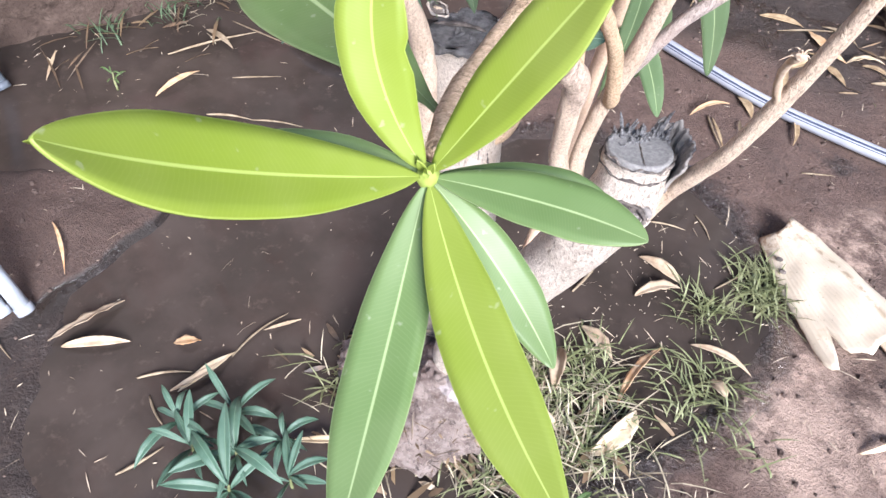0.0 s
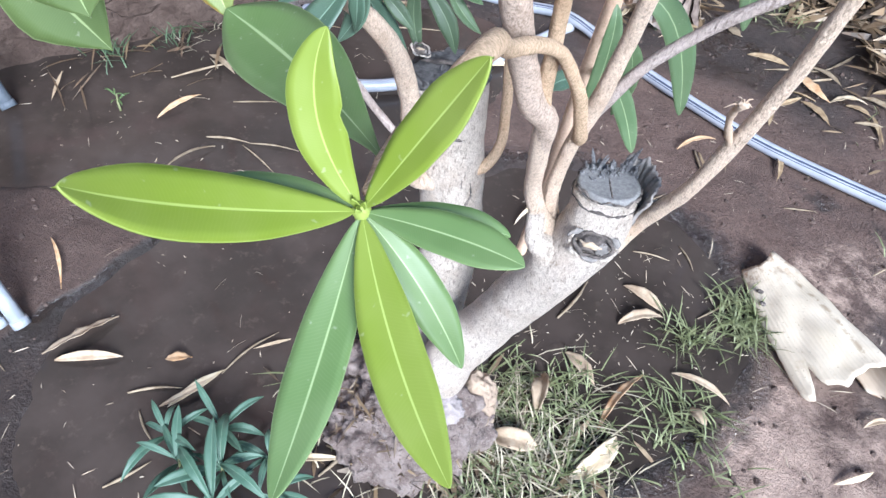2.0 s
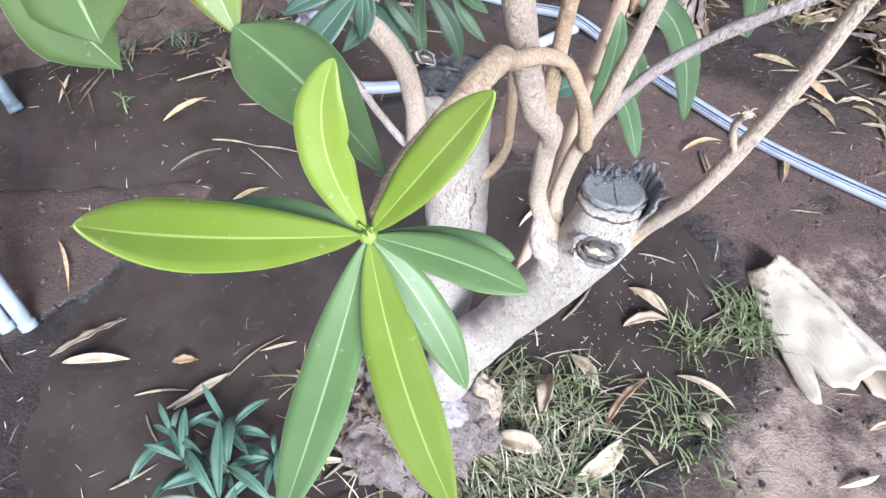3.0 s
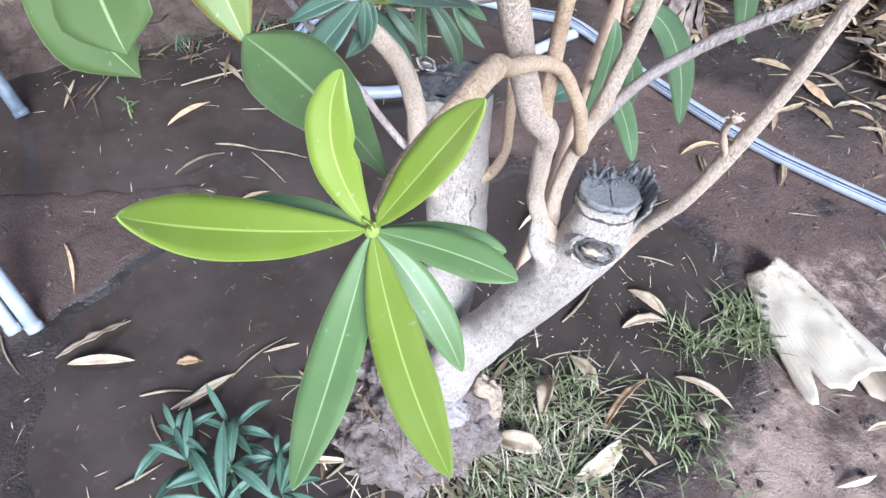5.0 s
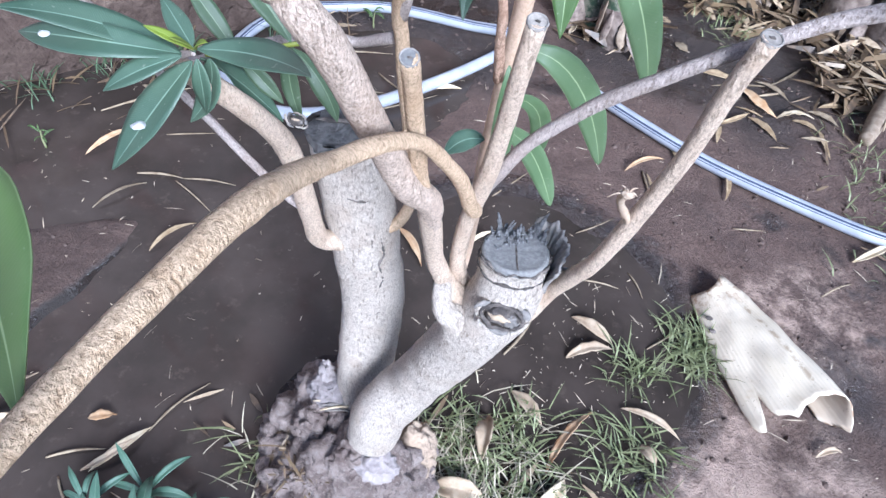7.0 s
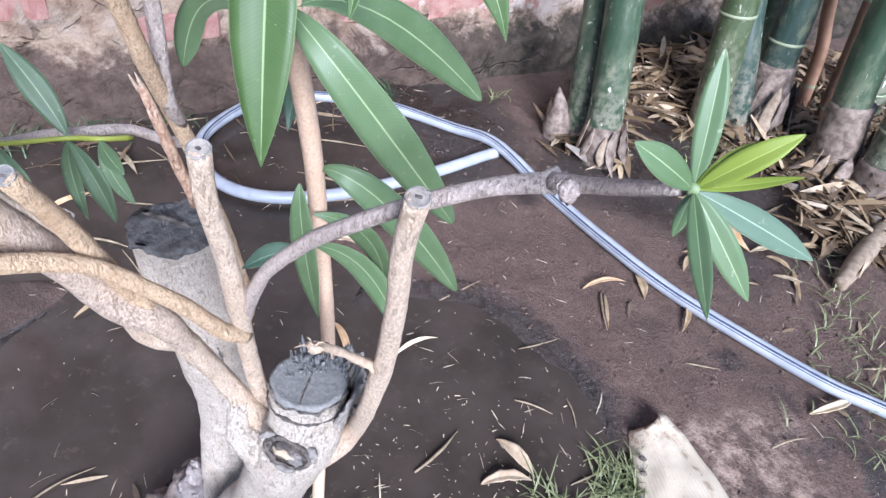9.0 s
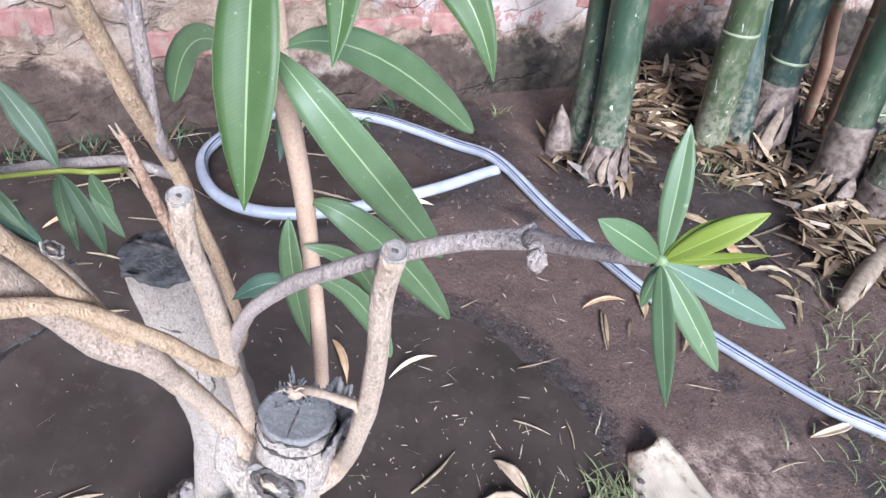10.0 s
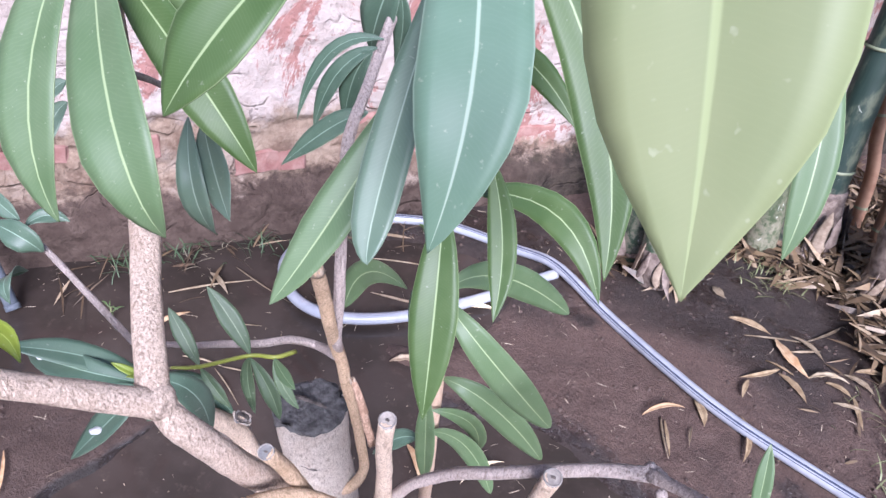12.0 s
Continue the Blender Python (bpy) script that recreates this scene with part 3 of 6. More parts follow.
def lump(centre, size, rough=0.3, freq=3.0, detail=3, turn=0.0, grit=0.0, bm=None):
    """An uneven clod or burl."""
    bm = bm or bmesh.new()
    made = bmesh.ops.create_icosphere(bm, subdivisions=detail, radius=1.0)["verts"]
    c, s = Vector(centre), Vector(size)
    rot = Matrix.Rotation(turn, 3, 'Z')
    for v in made:
        n = v.co.copy()
        k = 1 + rough * noise.noise(n * freq * 0.5 + c * 31) + 0.5 * rough * noise.noise(n * freq + c * 17) + 0.35 * rough * noise.noise(n * freq * 2.3 + c * 7)
        k += grit * (noise.noise(n * freq * 4.7 + c * 5) + 0.7 * noise.noise(n * freq * 9.1 + c * 3)) if grit else 0.0
        v.co = c + rot @ Vector((n.x * s.x * k, n.y * s.y * k, n.z * s.z * k))
    return bm


# ---- ground ----
def spread(lo, hi, fine_lo, fine_hi, fine):
    """Even fine steps in the middle, growing steps out to the ends."""
    xs = list(np.arange(fine_lo, fine_hi + 1e-6, fine))
    d, x = fine, fine_hi
    while x < hi:
        d *= 1.35
        x = min(hi, x + d)
        xs.append(x)
    d, x = fine, fine_lo
    while x > lo:
        d *= 1.35
        x = max(lo, x - d)
        xs.insert(0, x)
    return xs


WATER_LEVEL = -0.006


def basin(x, y):
    """How far inside the flooded hollow a place lies, in metres; negative on dry land."""
    pools = max(0.29 - math.hypot(x - 0.392, y - 1.10), 0.33 - math.hypot(x - 0.09, y - 0.82), 0.44 - math.hypot(x + 0.38, y - 1.28), 0.20 - math.hypot(x - 0.02, y - 1.22), 0.20 - math.hypot(x + 0.02, y - 1.62))
    tongue = min(-((x + 0.225) * 0.978 - (y - 0.94) * 0.208), (x + 0.40) * 0.551 - (y - 0.985) * 0.835, 0.30 - math.hypot(x + 0.40, y - 0.90))
    return min(pools, -tongue) + 0.03 * noise.noise((x * 6, y * 6, 4)) + 0.012 * noise.noise((x * 19, y * 19, 8))


def ground_height(x, y):
    d = math.hypot(x - 0.27, y - 0.88)
    h = 0.010 * noise.noise((x * 4, y * 4, 0)) + 0.005 * noise.noise((x * 14, y * 14, 3)) + 0.0025 * noise.noise((x * 45, y * 45, 7)) + 0.0012 * noise.noise((x * 110, y * 110, 2))
    if d > 4:
        return 0.0
    k = max(0.0, min(1.0, (basin(x, y) + 0.012) / 0.03))
    h = h * (1 - 0.7 * k) - 0.011 * k * k * (3 - 2 * k)
    return max(h, -0.005 if k == 0 else -1.0) + 0.026 * math.exp(-((d + 0.03 * noise.noise((x * 9, y * 9, 5))) / 0.085) ** 2)


def surface(x, y):
    """The ground, or the water over it."""
    return max(ground_height(x, y), WATER_LEVEL) if basin(x, y) > -0.02 else ground_height(x, y)


def build_ground():
    xs, ys = spread(-60, 60, -1.0, 1.5, 0.012), spread(-60, 60, 0.4, 2.6, 0.012)
    bm = bmesh.new()
    grid = [[bm.verts.new((x, y, ground_height(x, y))) for y in ys] for x in xs]
    for i in range(len(xs) - 1):
        for j in range(len(ys) - 1):
            bm.faces.new((grid[i][j], grid[i + 1][j], grid[i + 1][j + 1], grid[i][j + 1]))
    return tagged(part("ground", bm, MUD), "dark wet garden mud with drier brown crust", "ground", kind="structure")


build_ground()


def build_puddle():
    xs, ys = np.arange(-0.80, 0.72, 0.02), np.arange(0.46, 1.86, 0.02)
    bm = bmesh.new()
    grid = {}
    for i, x in enumerate(xs):
        for j, y in enumerate(ys):
            if max(basin(x + a, y + b) for a in (0, 0.02) for b in (0, 0.02)) > -0.03:
                cell = []
                for a, b in ((0, 0), (1, 0), (1, 1), (0, 1)):
                    if (i + a, j + b) not in grid:
                        grid[i + a, j + b] = bm.verts.new((x + a * 0.02, y + b * 0.02, WATER_LEVEL))
                    cell.append(grid[i + a, j + b])
                bm.faces.new(cell)
    return tagged(part("water", bm, WATER), "shallow brown muddy water standing round the shrub", "water", kind="structure")


build_puddle()

# ---- garden wall ----
WALL_AT, WALL_ALONG, WALL_OUT = Vector((-0.45, 1.61, 0)), Vector((0.633, 0.774, 0)).normalized(), Vector((0.774, -0.633, 0)).normalized()


def wall_depth(s, z):
    p = Vector((s * 5, z * 5, 2.0))
    d = 0.014 * noise.noise(p) + 0.010 * noise.noise(p * 3.1) + 0.006 * noise.noise(p * 7) + 0.003 * noise.noise(p * 15)
    foot = max(0.0, min(1.0, (0.13 + 0.03 * noise.noise((s * 4, 0, 9)) - z) / 0.03))
    rubble = max(0.0, min(1.0, (0.30 + 0.06 * noise.noise((s * 3, 5, 1)) - z) / 0.02)) * (1 - foot)
    return d + 0.035 * foot - 0.012 * rubble + 0.010 * rubble * noise.noise(p * 2.3)


def build_wall():
    ss = list(np.arange(-1.3, 2.0, 0.010))
    ss = [-5.0, -3.5, -2.2, *ss, 3.2, 4.5, 6.0]
    zs = [*np.arange(-0.06, 0.5, 0.009), *np.arange(0.5, 0.95, 0.03), 1.05, 1.25, 1.5, 1.8, 2.1]
    bm = bmesh.new()
    front = [[bm.verts.new(WALL_AT + WALL_ALONG * s + WALL_OUT * wall_depth(s, z) + Vector((0, 0, z))) for z in zs] for s in ss]
    back = [[bm.verts.new(WALL_AT + WALL_ALONG * s - WALL_OUT * 0.22 + Vector((0, 0, z))) for z in (zs[0], zs[-1])] for s in ss]
    n, k = len(ss), len(zs)
    for i in range(n - 1):
        for j in range(k - 1):
            bm.faces.new((front[i][j], front[i + 1][j], front[i + 1][j + 1], front[i][j + 1]))
        bm.faces.new((front[i][-1], front[i + 1][-1], back[i + 1][1], back[i][1]))
        bm.faces.new((back[i + 1][0], back[i][0], back[i][1], back[i + 1][1]))
    for i in (0, n - 1):
        bm.faces.new([*front[i], back[i][1], back[i][0]])
    return tagged(part("wall_garden", bm, PLASTER), "old brick wall with peeling white and red limewash", "wall", kind="structure")


wall = build_wall()

# a plain courtyard wall that closes the place behind the camera
bm = bmesh.new()
made = bmesh.ops.create_cube(bm, size=1.0)["verts"]
for v in made:
    v.co = Vector((v.co.x * 9.0 + 1.0, v.co.y * 0.25 - 5.2, (v.co.z + 0.5) * 2.2))
bmesh.ops.bevel(bm, geom=bm.edges[:], offset=0.01, segments=1, affect='EDGES')
tagged(part("wall_courtyard", bm, PLASTER, smooth=False), "plain plastered courtyard wall", "wall", kind="structure")

# ---- oleander shrub ----
shrub = thing("oleander_shrub", (0.29, 0.85, 0.0), "pruned oleander shrub with pale trunks and long green leaves", "shrub")


def limb(name, points, radii, material=BARK_WARM, label="", **more):
    return part(name, tube(points, radii, **more), material, shrub, label)


trunk = limb("trunk", [(0.3165, 0.8050, 0.1270), (0.3185, 0.8057, 0.1400), (0.3215, 0.8065, 0.1570), (0.3313, 0.8087, 0.2070), (0.3625, 0.8157, 0.2746), (0.3942, 0.7974, 0.3691), (0.4163, 0.7853, 0.4352), (0.4280, 0.7865, 0.4791), (0.4281, 0.7885, 0.5075)],
             [0.014, 0.0235, 0.0280, 0.0285, 0.0260, 0.0245, 0.0248, 0.0238, 0.0228], BARK, "leaning pale trunk sawn off short", segs=30, step=0.005, rough=0.04, wave=42)
trunk_up = limb("trunk", [(0.2860, 0.8660, 0.0200), (0.2865, 0.8651, 0.1239), (0.2884, 0.8654, 0.2040), (0.2951, 0.8681, 0.3034), (0.2949, 0.8548, 0.3990), (0.2912, 0.8473, 0.4635), (0.2904, 0.8396, 0.5261)],
     [0.036, 0.033, 0.031, 0.0305, 0.0295, 0.0285, 0.029], BARK, "upright pale trunk sawn off short", segs=30, step=0.005, rough=0.035, wave=38)

limb("collar", [(0.4000, 0.7950, 0.3850), (0.3999, 0.7725, 0.4450), (0.3895, 0.7692, 0.4606), (0.3855, 0.7790, 0.4790)], [0.0190, 0.0112, 0.0078, 0.0062], BARK, "swollen fork of the trunk", segs=18, rough=0.07, wave=90)
limb("branch", [(0.4230, 0.7860, 0.4150), (0.4075, 0.7835, 0.4430), (0.3880, 0.7805, 0.4720), (0.3799, 0.7727, 0.5015), (0.3807, 0.7588, 0.5360), (0.3824, 0.7425, 0.5735), (0.3824, 0.7331, 0.5936)], [0.0150, 0.0105, 0.0070, 0.0064, 0.0064, 0.0066, 0.0052], segs=14)
limb("branch", [(0.3822, 0.7499, 0.5559), (0.3835, 0.7348, 0.5902), (0.3763, 0.7219, 0.6087), (0.3703, 0.7079, 0.6411), (0.3675, 0.6894, 0.6763), (0.3640, 0.6748, 0.7059), (0.3583, 0.6668, 0.7231), (0.3477, 0.6650, 0.7363)], [0.0056, 0.0072, 0.0078, 0.0074, 0.0072, 0.0070, 0.0068, 0.0048], BARK_BROWN, segs=14)
branch_c = limb("branch", [(0.3817, 0.7347, 0.5904), (0.3806, 0.7263, 0.6133), (0.3826, 0.7146, 0.6420), (0.3846, 0.7008, 0.6751), (0.3873, 0.6867, 0.7034)], [0.0052, 0.0046, 0.0042, 0.0039, 0.0037], BARK_TAN, "cut-back tan side branch")
branch_a = limb("branch", [(0.4180, 0.7920, 0.4200), (0.3965, 0.7945, 0.4560), (0.3915, 0.7880, 0.4893), (0.3958, 0.7766, 0.5381), (0.4065, 0.7604, 0.5928), (0.4133, 0.7481, 0.6374), (0.4180, 0.7367, 0.6744), (0.4216, 0.7320, 0.7021)], [0.0130, 0.0072, 0.0056, 0.0050, 0.0053, 0.0046, 0.0044, 0.0044])
limb("twig", [(0.4084, 0.7410, 0.6669), (0.4081, 0.7347, 0.6896), (0.4079, 0.7300, 0.7071), (0.4037, 0.7284, 0.7217)], [0.0024, 0.0022, 0.0020, 0.0013], BARK_PEEL, "peeled broken twig", rough=0.22, wave=420)
branch_r = limb("branch", [(0.4280, 0.7920, 0.4300), (0.4435, 0.7981, 0.4464), (0.4546, 0.7989, 0.4741), (0.4665, 0.7834, 0.5128), (0.4759, 0.7700, 0.5471), (0.4869, 0.7588, 0.6012), (0.4944, 0.7465, 0.6523), (0.4976, 0.7388, 0.6883), (0.5024, 0.7345, 0.7153)], [0.0120, 0.0086, 0.0067, 0.0057, 0.0051, 0.0048, 0.0043, 0.0041, 0.0042], segs=14)
limb("branch", [(0.4027, 0.7679, 0.5747), (0.4121, 0.7632, 0.5957), (0.4257, 0.7589, 0.6245), (0.4506, 0.7537, 0.6580), (0.4721, 0.7481, 0.6808), (0.4901, 0.7460, 0.6974), (0.5061, 0.7463, 0.7096), (0.5222, 0.7472, 0.7203), (0.5378, 0.7480, 0.7280)], [0.0045, 0.0038, 0.0034, 0.0033, 0.0032, 0.0030, 0.0030, 0.0030, 0.0034], BARK_GREY)
limb("branch", [(0.4016, 0.7695, 0.5576), (0.4022, 0.7613, 0.5671), (0.4017, 0.7532, 0.5773), (0.4002, 0.7384, 0.6036), (0.3965, 0.7250, 0.6245), (0.3885, 0.7040, 0.6530), (0.3813, 0.6793, 0.6696), (0.3762, 0.6481, 0.6839), (0.3806, 0.6160, 0.7060), (0.3864, 0.5852, 0.7242), (0.3868, 0.5560, 0.7310), (0.3850, 0.5250, 0.7330), (0.3868, 0.5090, 0.7350)], [0.0042, 0.0047, 0.0042, 0.0038, 0.0037, 0.0036, 0.0037, 0.0038, 0.0039, 0.0038, 0.0034, 0.0028, 0.0020], BARK_TAN, "bent tan branch ending in a leaf whorl", segs=14, rough=0.08)
limb("slit", [(0.3856, 0.5934, 0.7150), (0.3836, 0.6005, 0.7103), (0.3818, 0.6085, 0.7061), (0.3821, 0.6155, 0.7027), (0.3819, 0.6226, 0.6987)], [0.0003, 0.0008, 0.0009, 0.0007, 0.0002], KNOT_DARK, "dark split in the bark", segs=6)
limb("branch", [(0.2900, 0.8360, 0.4180), (0.2735, 0.8160, 0.4330), (0.2765, 0.8000, 0.4720), (0.2805, 0.7870, 0.5076), (0.2828, 0.7780, 0.5376), (0.2819, 0.7695, 0.5653), (0.2825, 0.7553, 0.5892), (0.2801, 0.7394, 0.6127), (0.2706, 0.7272, 0.6322), (0.2500, 0.7170, 0.6520)], [0.0095, 0.0082, 0.0075, 0.0073, 0.0073, 0.0070, 0.0066, 0.0062, 0.0058, 0.005])
limb("twig", [(0.2770, 0.7930, 0.4900), (0.2680, 0.7900, 0.4968), (0.2517, 0.7838, 0.5214), (0.2443, 0.7779, 0.5388), (0.2326, 0.7762, 0.5546), (0.2220, 0.7731, 0.5707), (0.1950, 0.7610, 0.6160), (0.1595, 0.7480, 0.6720), (0.1400, 0.7420, 0.6980)], [0.0034, 0.0031, 0.0029, 0.0028, 0.0028, 0.0027, 0.0025, 0.0022, 0.0012], BARK_GREY)
limb("branch", [(0.3043, 0.8425, 0.4317), (0.3230, 0.8484, 0.4370), (0.3333, 0.8555, 0.4620), (0.3348, 0.8464, 0.5091), (0.3342, 0.8376, 0.5511), (0.3349, 0.8250, 0.5916), (0.3362, 0.8170, 0.6215), (0.3380, 0.8068, 0.6484), (0.3515, 0.7825, 0.6879), (0.3619, 0.7621, 0.7303), (0.3711, 0.7437, 0.7639)], [0.0058, 0.0048, 0.0044, 0.0042, 0.0041, 0.0041, 0.0042, 0.0046, 0.0040, 0.0039, 0.0035], BARK_TAN)
limb("branch", [(0.3380, 0.8099, 0.6427), (0.3458, 0.7966, 0.6655), (0.3526, 0.7891, 0.7042), (0.3553, 0.7865, 0.7413), (0.3542, 0.7895, 0.7718), (0.3462, 0.8049, 0.7978), (0.3423, 0.8271, 0.8183), (0.3387, 0.8538, 0.8471), (0.3419, 0.8672, 0.8685), (0.3460, 0.8762, 0.9017)], [0.0036, 0.0034, 0.0034, 0.0033, 0.0032, 0.0032, 0.003, 0.003, 0.003, 0.0026], BARK_GREY)
limb("branch", [(0.3308, 0.8201, 0.6232), (0.2968, 0.8395, 0.6002), (0.2865, 0.8243, 0.6117), (0.2745, 0.8061, 0.6157), (0.2485, 0.7986, 0.6073), (0.2189, 0.7935, 0.5941), (0.1769, 0.7895, 0.5771)], [0.0036, 0.0032, 0.003, 0.0029, 0.0027, 0.0025, 0.002], BARK_GREY)
limb("branch", [(0.3450, 0.9350, 0.0301), (0.3513, 0.9262, 0.1435), (0.3612, 0.9176, 0.2686), (0.3711, 0.9062, 0.3583), (0.3782, 0.8888, 0.4565), (0.3860, 0.8666, 0.5460), (0.3952, 0.8428, 0.6279), (0.4037, 0.8152, 0.7054), (0.4057, 0.8044, 0.7622), (0.4063, 0.7950, 0.8153), (0.4112, 0.7773, 0.8707), (0.4164, 0.7658, 0.9192)], [0.0074, 0.0067, 0.0061, 0.0059, 0.0057, 0.0056, 0.0054, 0.0052, 0.0048, 0.0043, 0.0039, 0.0035], BARK_SMOOTH, "straight smooth brown shoot", segs=14, rough=0.025)
limb("branch", [(0.3506, 0.6639, 0.7330), (0.3408, 0.6733, 0.7492), (0.3273, 0.6866, 0.7652), (0.3136, 0.7016, 0.7842), (0.2869, 0.7244, 0.8053), (0.2640, 0.7421, 0.8327), (0.2453, 0.7575, 0.8720), (0.2357, 0.7662, 0.9098)], [0.0070, 0.0067, 0.0063, 0.0061, 0.0056, 0.0053, 0.0044, 0.0035], BARK_BROWN)
limb("branch", [(0.3537, 0.6646, 0.7339), (0.3449, 0.6515, 0.7435), (0.3366, 0.6369, 0.7558), (0.3266, 0.6156, 0.7742), (0.3162, 0.5935, 0.7933), (0.3043, 0.5735, 0.8214)], [0.0068, 0.0059, 0.0055, 0.0052, 0.0047, 0.0038], BARK_BROWN)
limb("branch", [(0.5367, 0.7482, 0.7275), (0.5498, 0.7388, 0.7375), (0.5596, 0.7304, 0.7461), (0.5702, 0.7226, 0.7553)], [0.0030, 0.0024, 0.0022, 0.0018], BARK_GREY)
limb("stem", [(0.3020, 0.8098, 0.6200), (0.2990, 0.7925, 0.6270), (0.2827, 0.7868, 0.6242), (0.2690, 0.7564, 0.6313), (0.2599, 0.7421, 0.6370)], [0.0016, 0.0015, 0.0014, 0.0013, 0.0010], STEM_GREEN, "yellow-green young stem")
limb("stem", [(0.2560, 0.7190, 0.6480), (0.2660, 0.7200, 0.6520), (0.278, 0.712, 0.660)], [0.003, 0.0018, 0.0008], BARK_GREY)
limb("twig", [(0.4850, 0.7610, 0.5915), (0.4795, 0.7545, 0.6010), (0.4748, 0.7415, 0.6182), (0.4735, 0.7310, 0.6320), (0.4743, 0.7222, 0.6411)], [0.0034, 0.0024, 0.0018, 0.0019, 0.0021], SPLINTER, "curled splintered stub", rough=0.25, wave=350)
g = random.Random(9)
for at, r0 in (((0.4743, 0.7215, 0.6418), 0.0026), ((0.4722, 0.7228, 0.6412), 0.0014)):
    part("knob", lump(at, (r0, r0 * 0.8, r0 * 0.7), 0.5, 4, 3), SPLINTER, shrub, "splintered tip of the stub")
for d in ((-0.0075, -0.001, -0.0035), (-0.0035, 0.001, 0.0030), (0.0035, 0.002, 0.0030), (0.0045, 0.0015, -0.0010), (-0.0010, -0.0015, 0.0036)):
    a, d = Vector((0.4743, 0.7215, 0.6416)), Vector(d)
    limb("splinter", [a, a + d * 0.5 + Vector((0, 0, 0.0016)), a + d], [0.0006, 0.0004, 0.0002], SPLINTER, segs=5, step=0.002)
for at, size in (((0.5376, 0.7501, 0.7271), (0.0040, 0.0036, 0.0038)), ((0.5411, 0.7481, 0.7286), (0.0036, 0.0032, 0.0030)), ((0.5472, 0.7127, 0.7507), (0.0024, 0.0021, 0.0030)), ((0.5434, 0.7314, 0.7387), (0.0022, 0.0020, 0.0022))):
    part("knob", lump(at, size, 0.28, 4.0, 3), BARK_GREY, shrub, "woolly swollen bud knob")


for base, along, r, n in (((0.3711, 0.7437, 0.7639), (0.008, -0.017, 0.033), 0.0042, 7), ((0.4037, 0.7284, 0.7217), (0.005, -0.010, 0.019), 0.0018, 4)):
    for k in range(n):
        a = 2.4 * k
        p = Vector(base) - Vector(along) * 0.2 + Vector((math.cos(a), math.sin(a), 0)) * r * 0.6
        d = Vector(along) * g.uniform(0.25, 0.62) + Vector((g.uniform(-1, 1), g.uniform(-1, 1), 0)) * r * 0.3
        limb("splinter", [p, p + d * 0.6, p + d], [r * 0.45, r * 0.30, r * 0.05], SPLINTER, segs=5, step=0.004)


def cut_end(at, along, r, material, name="cut_end", label="", rough=0.10, under=None):
    """The sawn face of a limb: a thin rough disc with a low rim."""
    bm = bmesh.new()
    n = Vector(along).normalized()
    s = n.orthogonal().normalized()
    o = n.cross(s)
    c = Vector(at)
    rings = []
    for k, (rr, h) in enumerate(((0.97, -0.14), (0.99, 0.02), (0.94, 0.08), (0.86, 0.07), (0.70, 0.05), (0.55, 0.06), (0.40, 0.05), (0.25, 0.06), (0.10, 0.05))):
        ring = []
        for i in range(44):
            a = 2 * math.pi * i / 44
            d = s * math.cos(a) + o * math.sin(a)
            j = 1 + rough * noise.noise((d * 3 + n * k + c * 40))
            ring.append(bm.verts.new(c + d * (r * rr * j) + n * (r * h * (1 + 2.5 * rough * noise.noise(d * 7 + c * 90)))))
        rings.append(ring)
    for q in range(len(rings) - 1):
        for i in range(44):
            bm.faces.new((rings[q][i], rings[q][(i + 1) % 44], rings[q + 1][(i + 1) % 44], rings[q + 1][i]))
    bm.faces.new(rings[-1])
    if r < 0.01:
        part("pith", lump(c + n * r * 0.10, (r * 0.24, r * 0.17, r * 0.08), 0.7, 5, 3), KNOT_DARK, under or shrub, "dark pith")
        hoop = [c + (s * math.cos(k * math.pi / 6) + o * math.sin(k * math.pi / 6)) * r * (0.90 + 0.10 * noise.noise((k, r * 900, 1))) + n * r * 0.10 for k in range(13)]
        part("bark_rim", tube(hoop, r * 0.07, segs=6, step=r * 0.3, rough=0.35, wave=700), BARK_DULL, under or shrub, "torn bark rim")
    return part(name, bm, material, under or shrub, label)


cut_end((0.4281, 0.7890, 0.5133), (0.0, 0.13, 1.0), 0.0222, CUT_WOOD, "stump_face", "weathered grey sawn stump face", 0.06, trunk)
cut_end((0.2907, 0.8383, 0.5306), (-0.05, 0.05, 1.0), 0.0295, CUT_DARK, "stump_face", "blackened cracked stump face", 0.30, trunk_up)
part("crack", tube([(0.2661, 0.8368, 0.5329), (0.2797, 0.8375, 0.5358), (0.2935, 0.8411, 0.5352), (0.3101, 0.8460, 0.5278)], [0.0008, 0.0018, 0.0016, 0.0006], segs=6, step=0.004, rough=0.5, wave=300), KNOT_DARK, trunk_up, "dark split across the stump")
cut_end((0.3873, 0.6867, 0.7034), (0.2, -0.4, 0.8), 0.0037, CUT_WOOD, under=branch_c)
cut_end((0.4216, 0.7320, 0.7021), (0.15, -0.25, 0.9), 0.0045, CUT_FRESH, under=branch_a)
cut_end((0.5024, 0.7345, 0.7153), (0.1, -0.2, 0.95), 0.0043, CUT_FRESH, under=branch_r)

part("fork", lump((0.3513, 0.6645, 0.7341), (0.0084, 0.0080, 0.0084), 0.12, 3, 3), BARK_BROWN, shrub)

stub = limb("twig", [(0.2815, 0.7800, 0.5330), (0.2785, 0.7810, 0.5470), (0.2751, 0.7834, 0.5585)], [0.0040, 0.0033, 0.0030], BARK_WARM, "short pruned stub")
cut_end((0.2751, 0.7834, 0.5590), (-0.3, 0.1, 0.9), 0.0030, CUT_FRESH, under=stub)

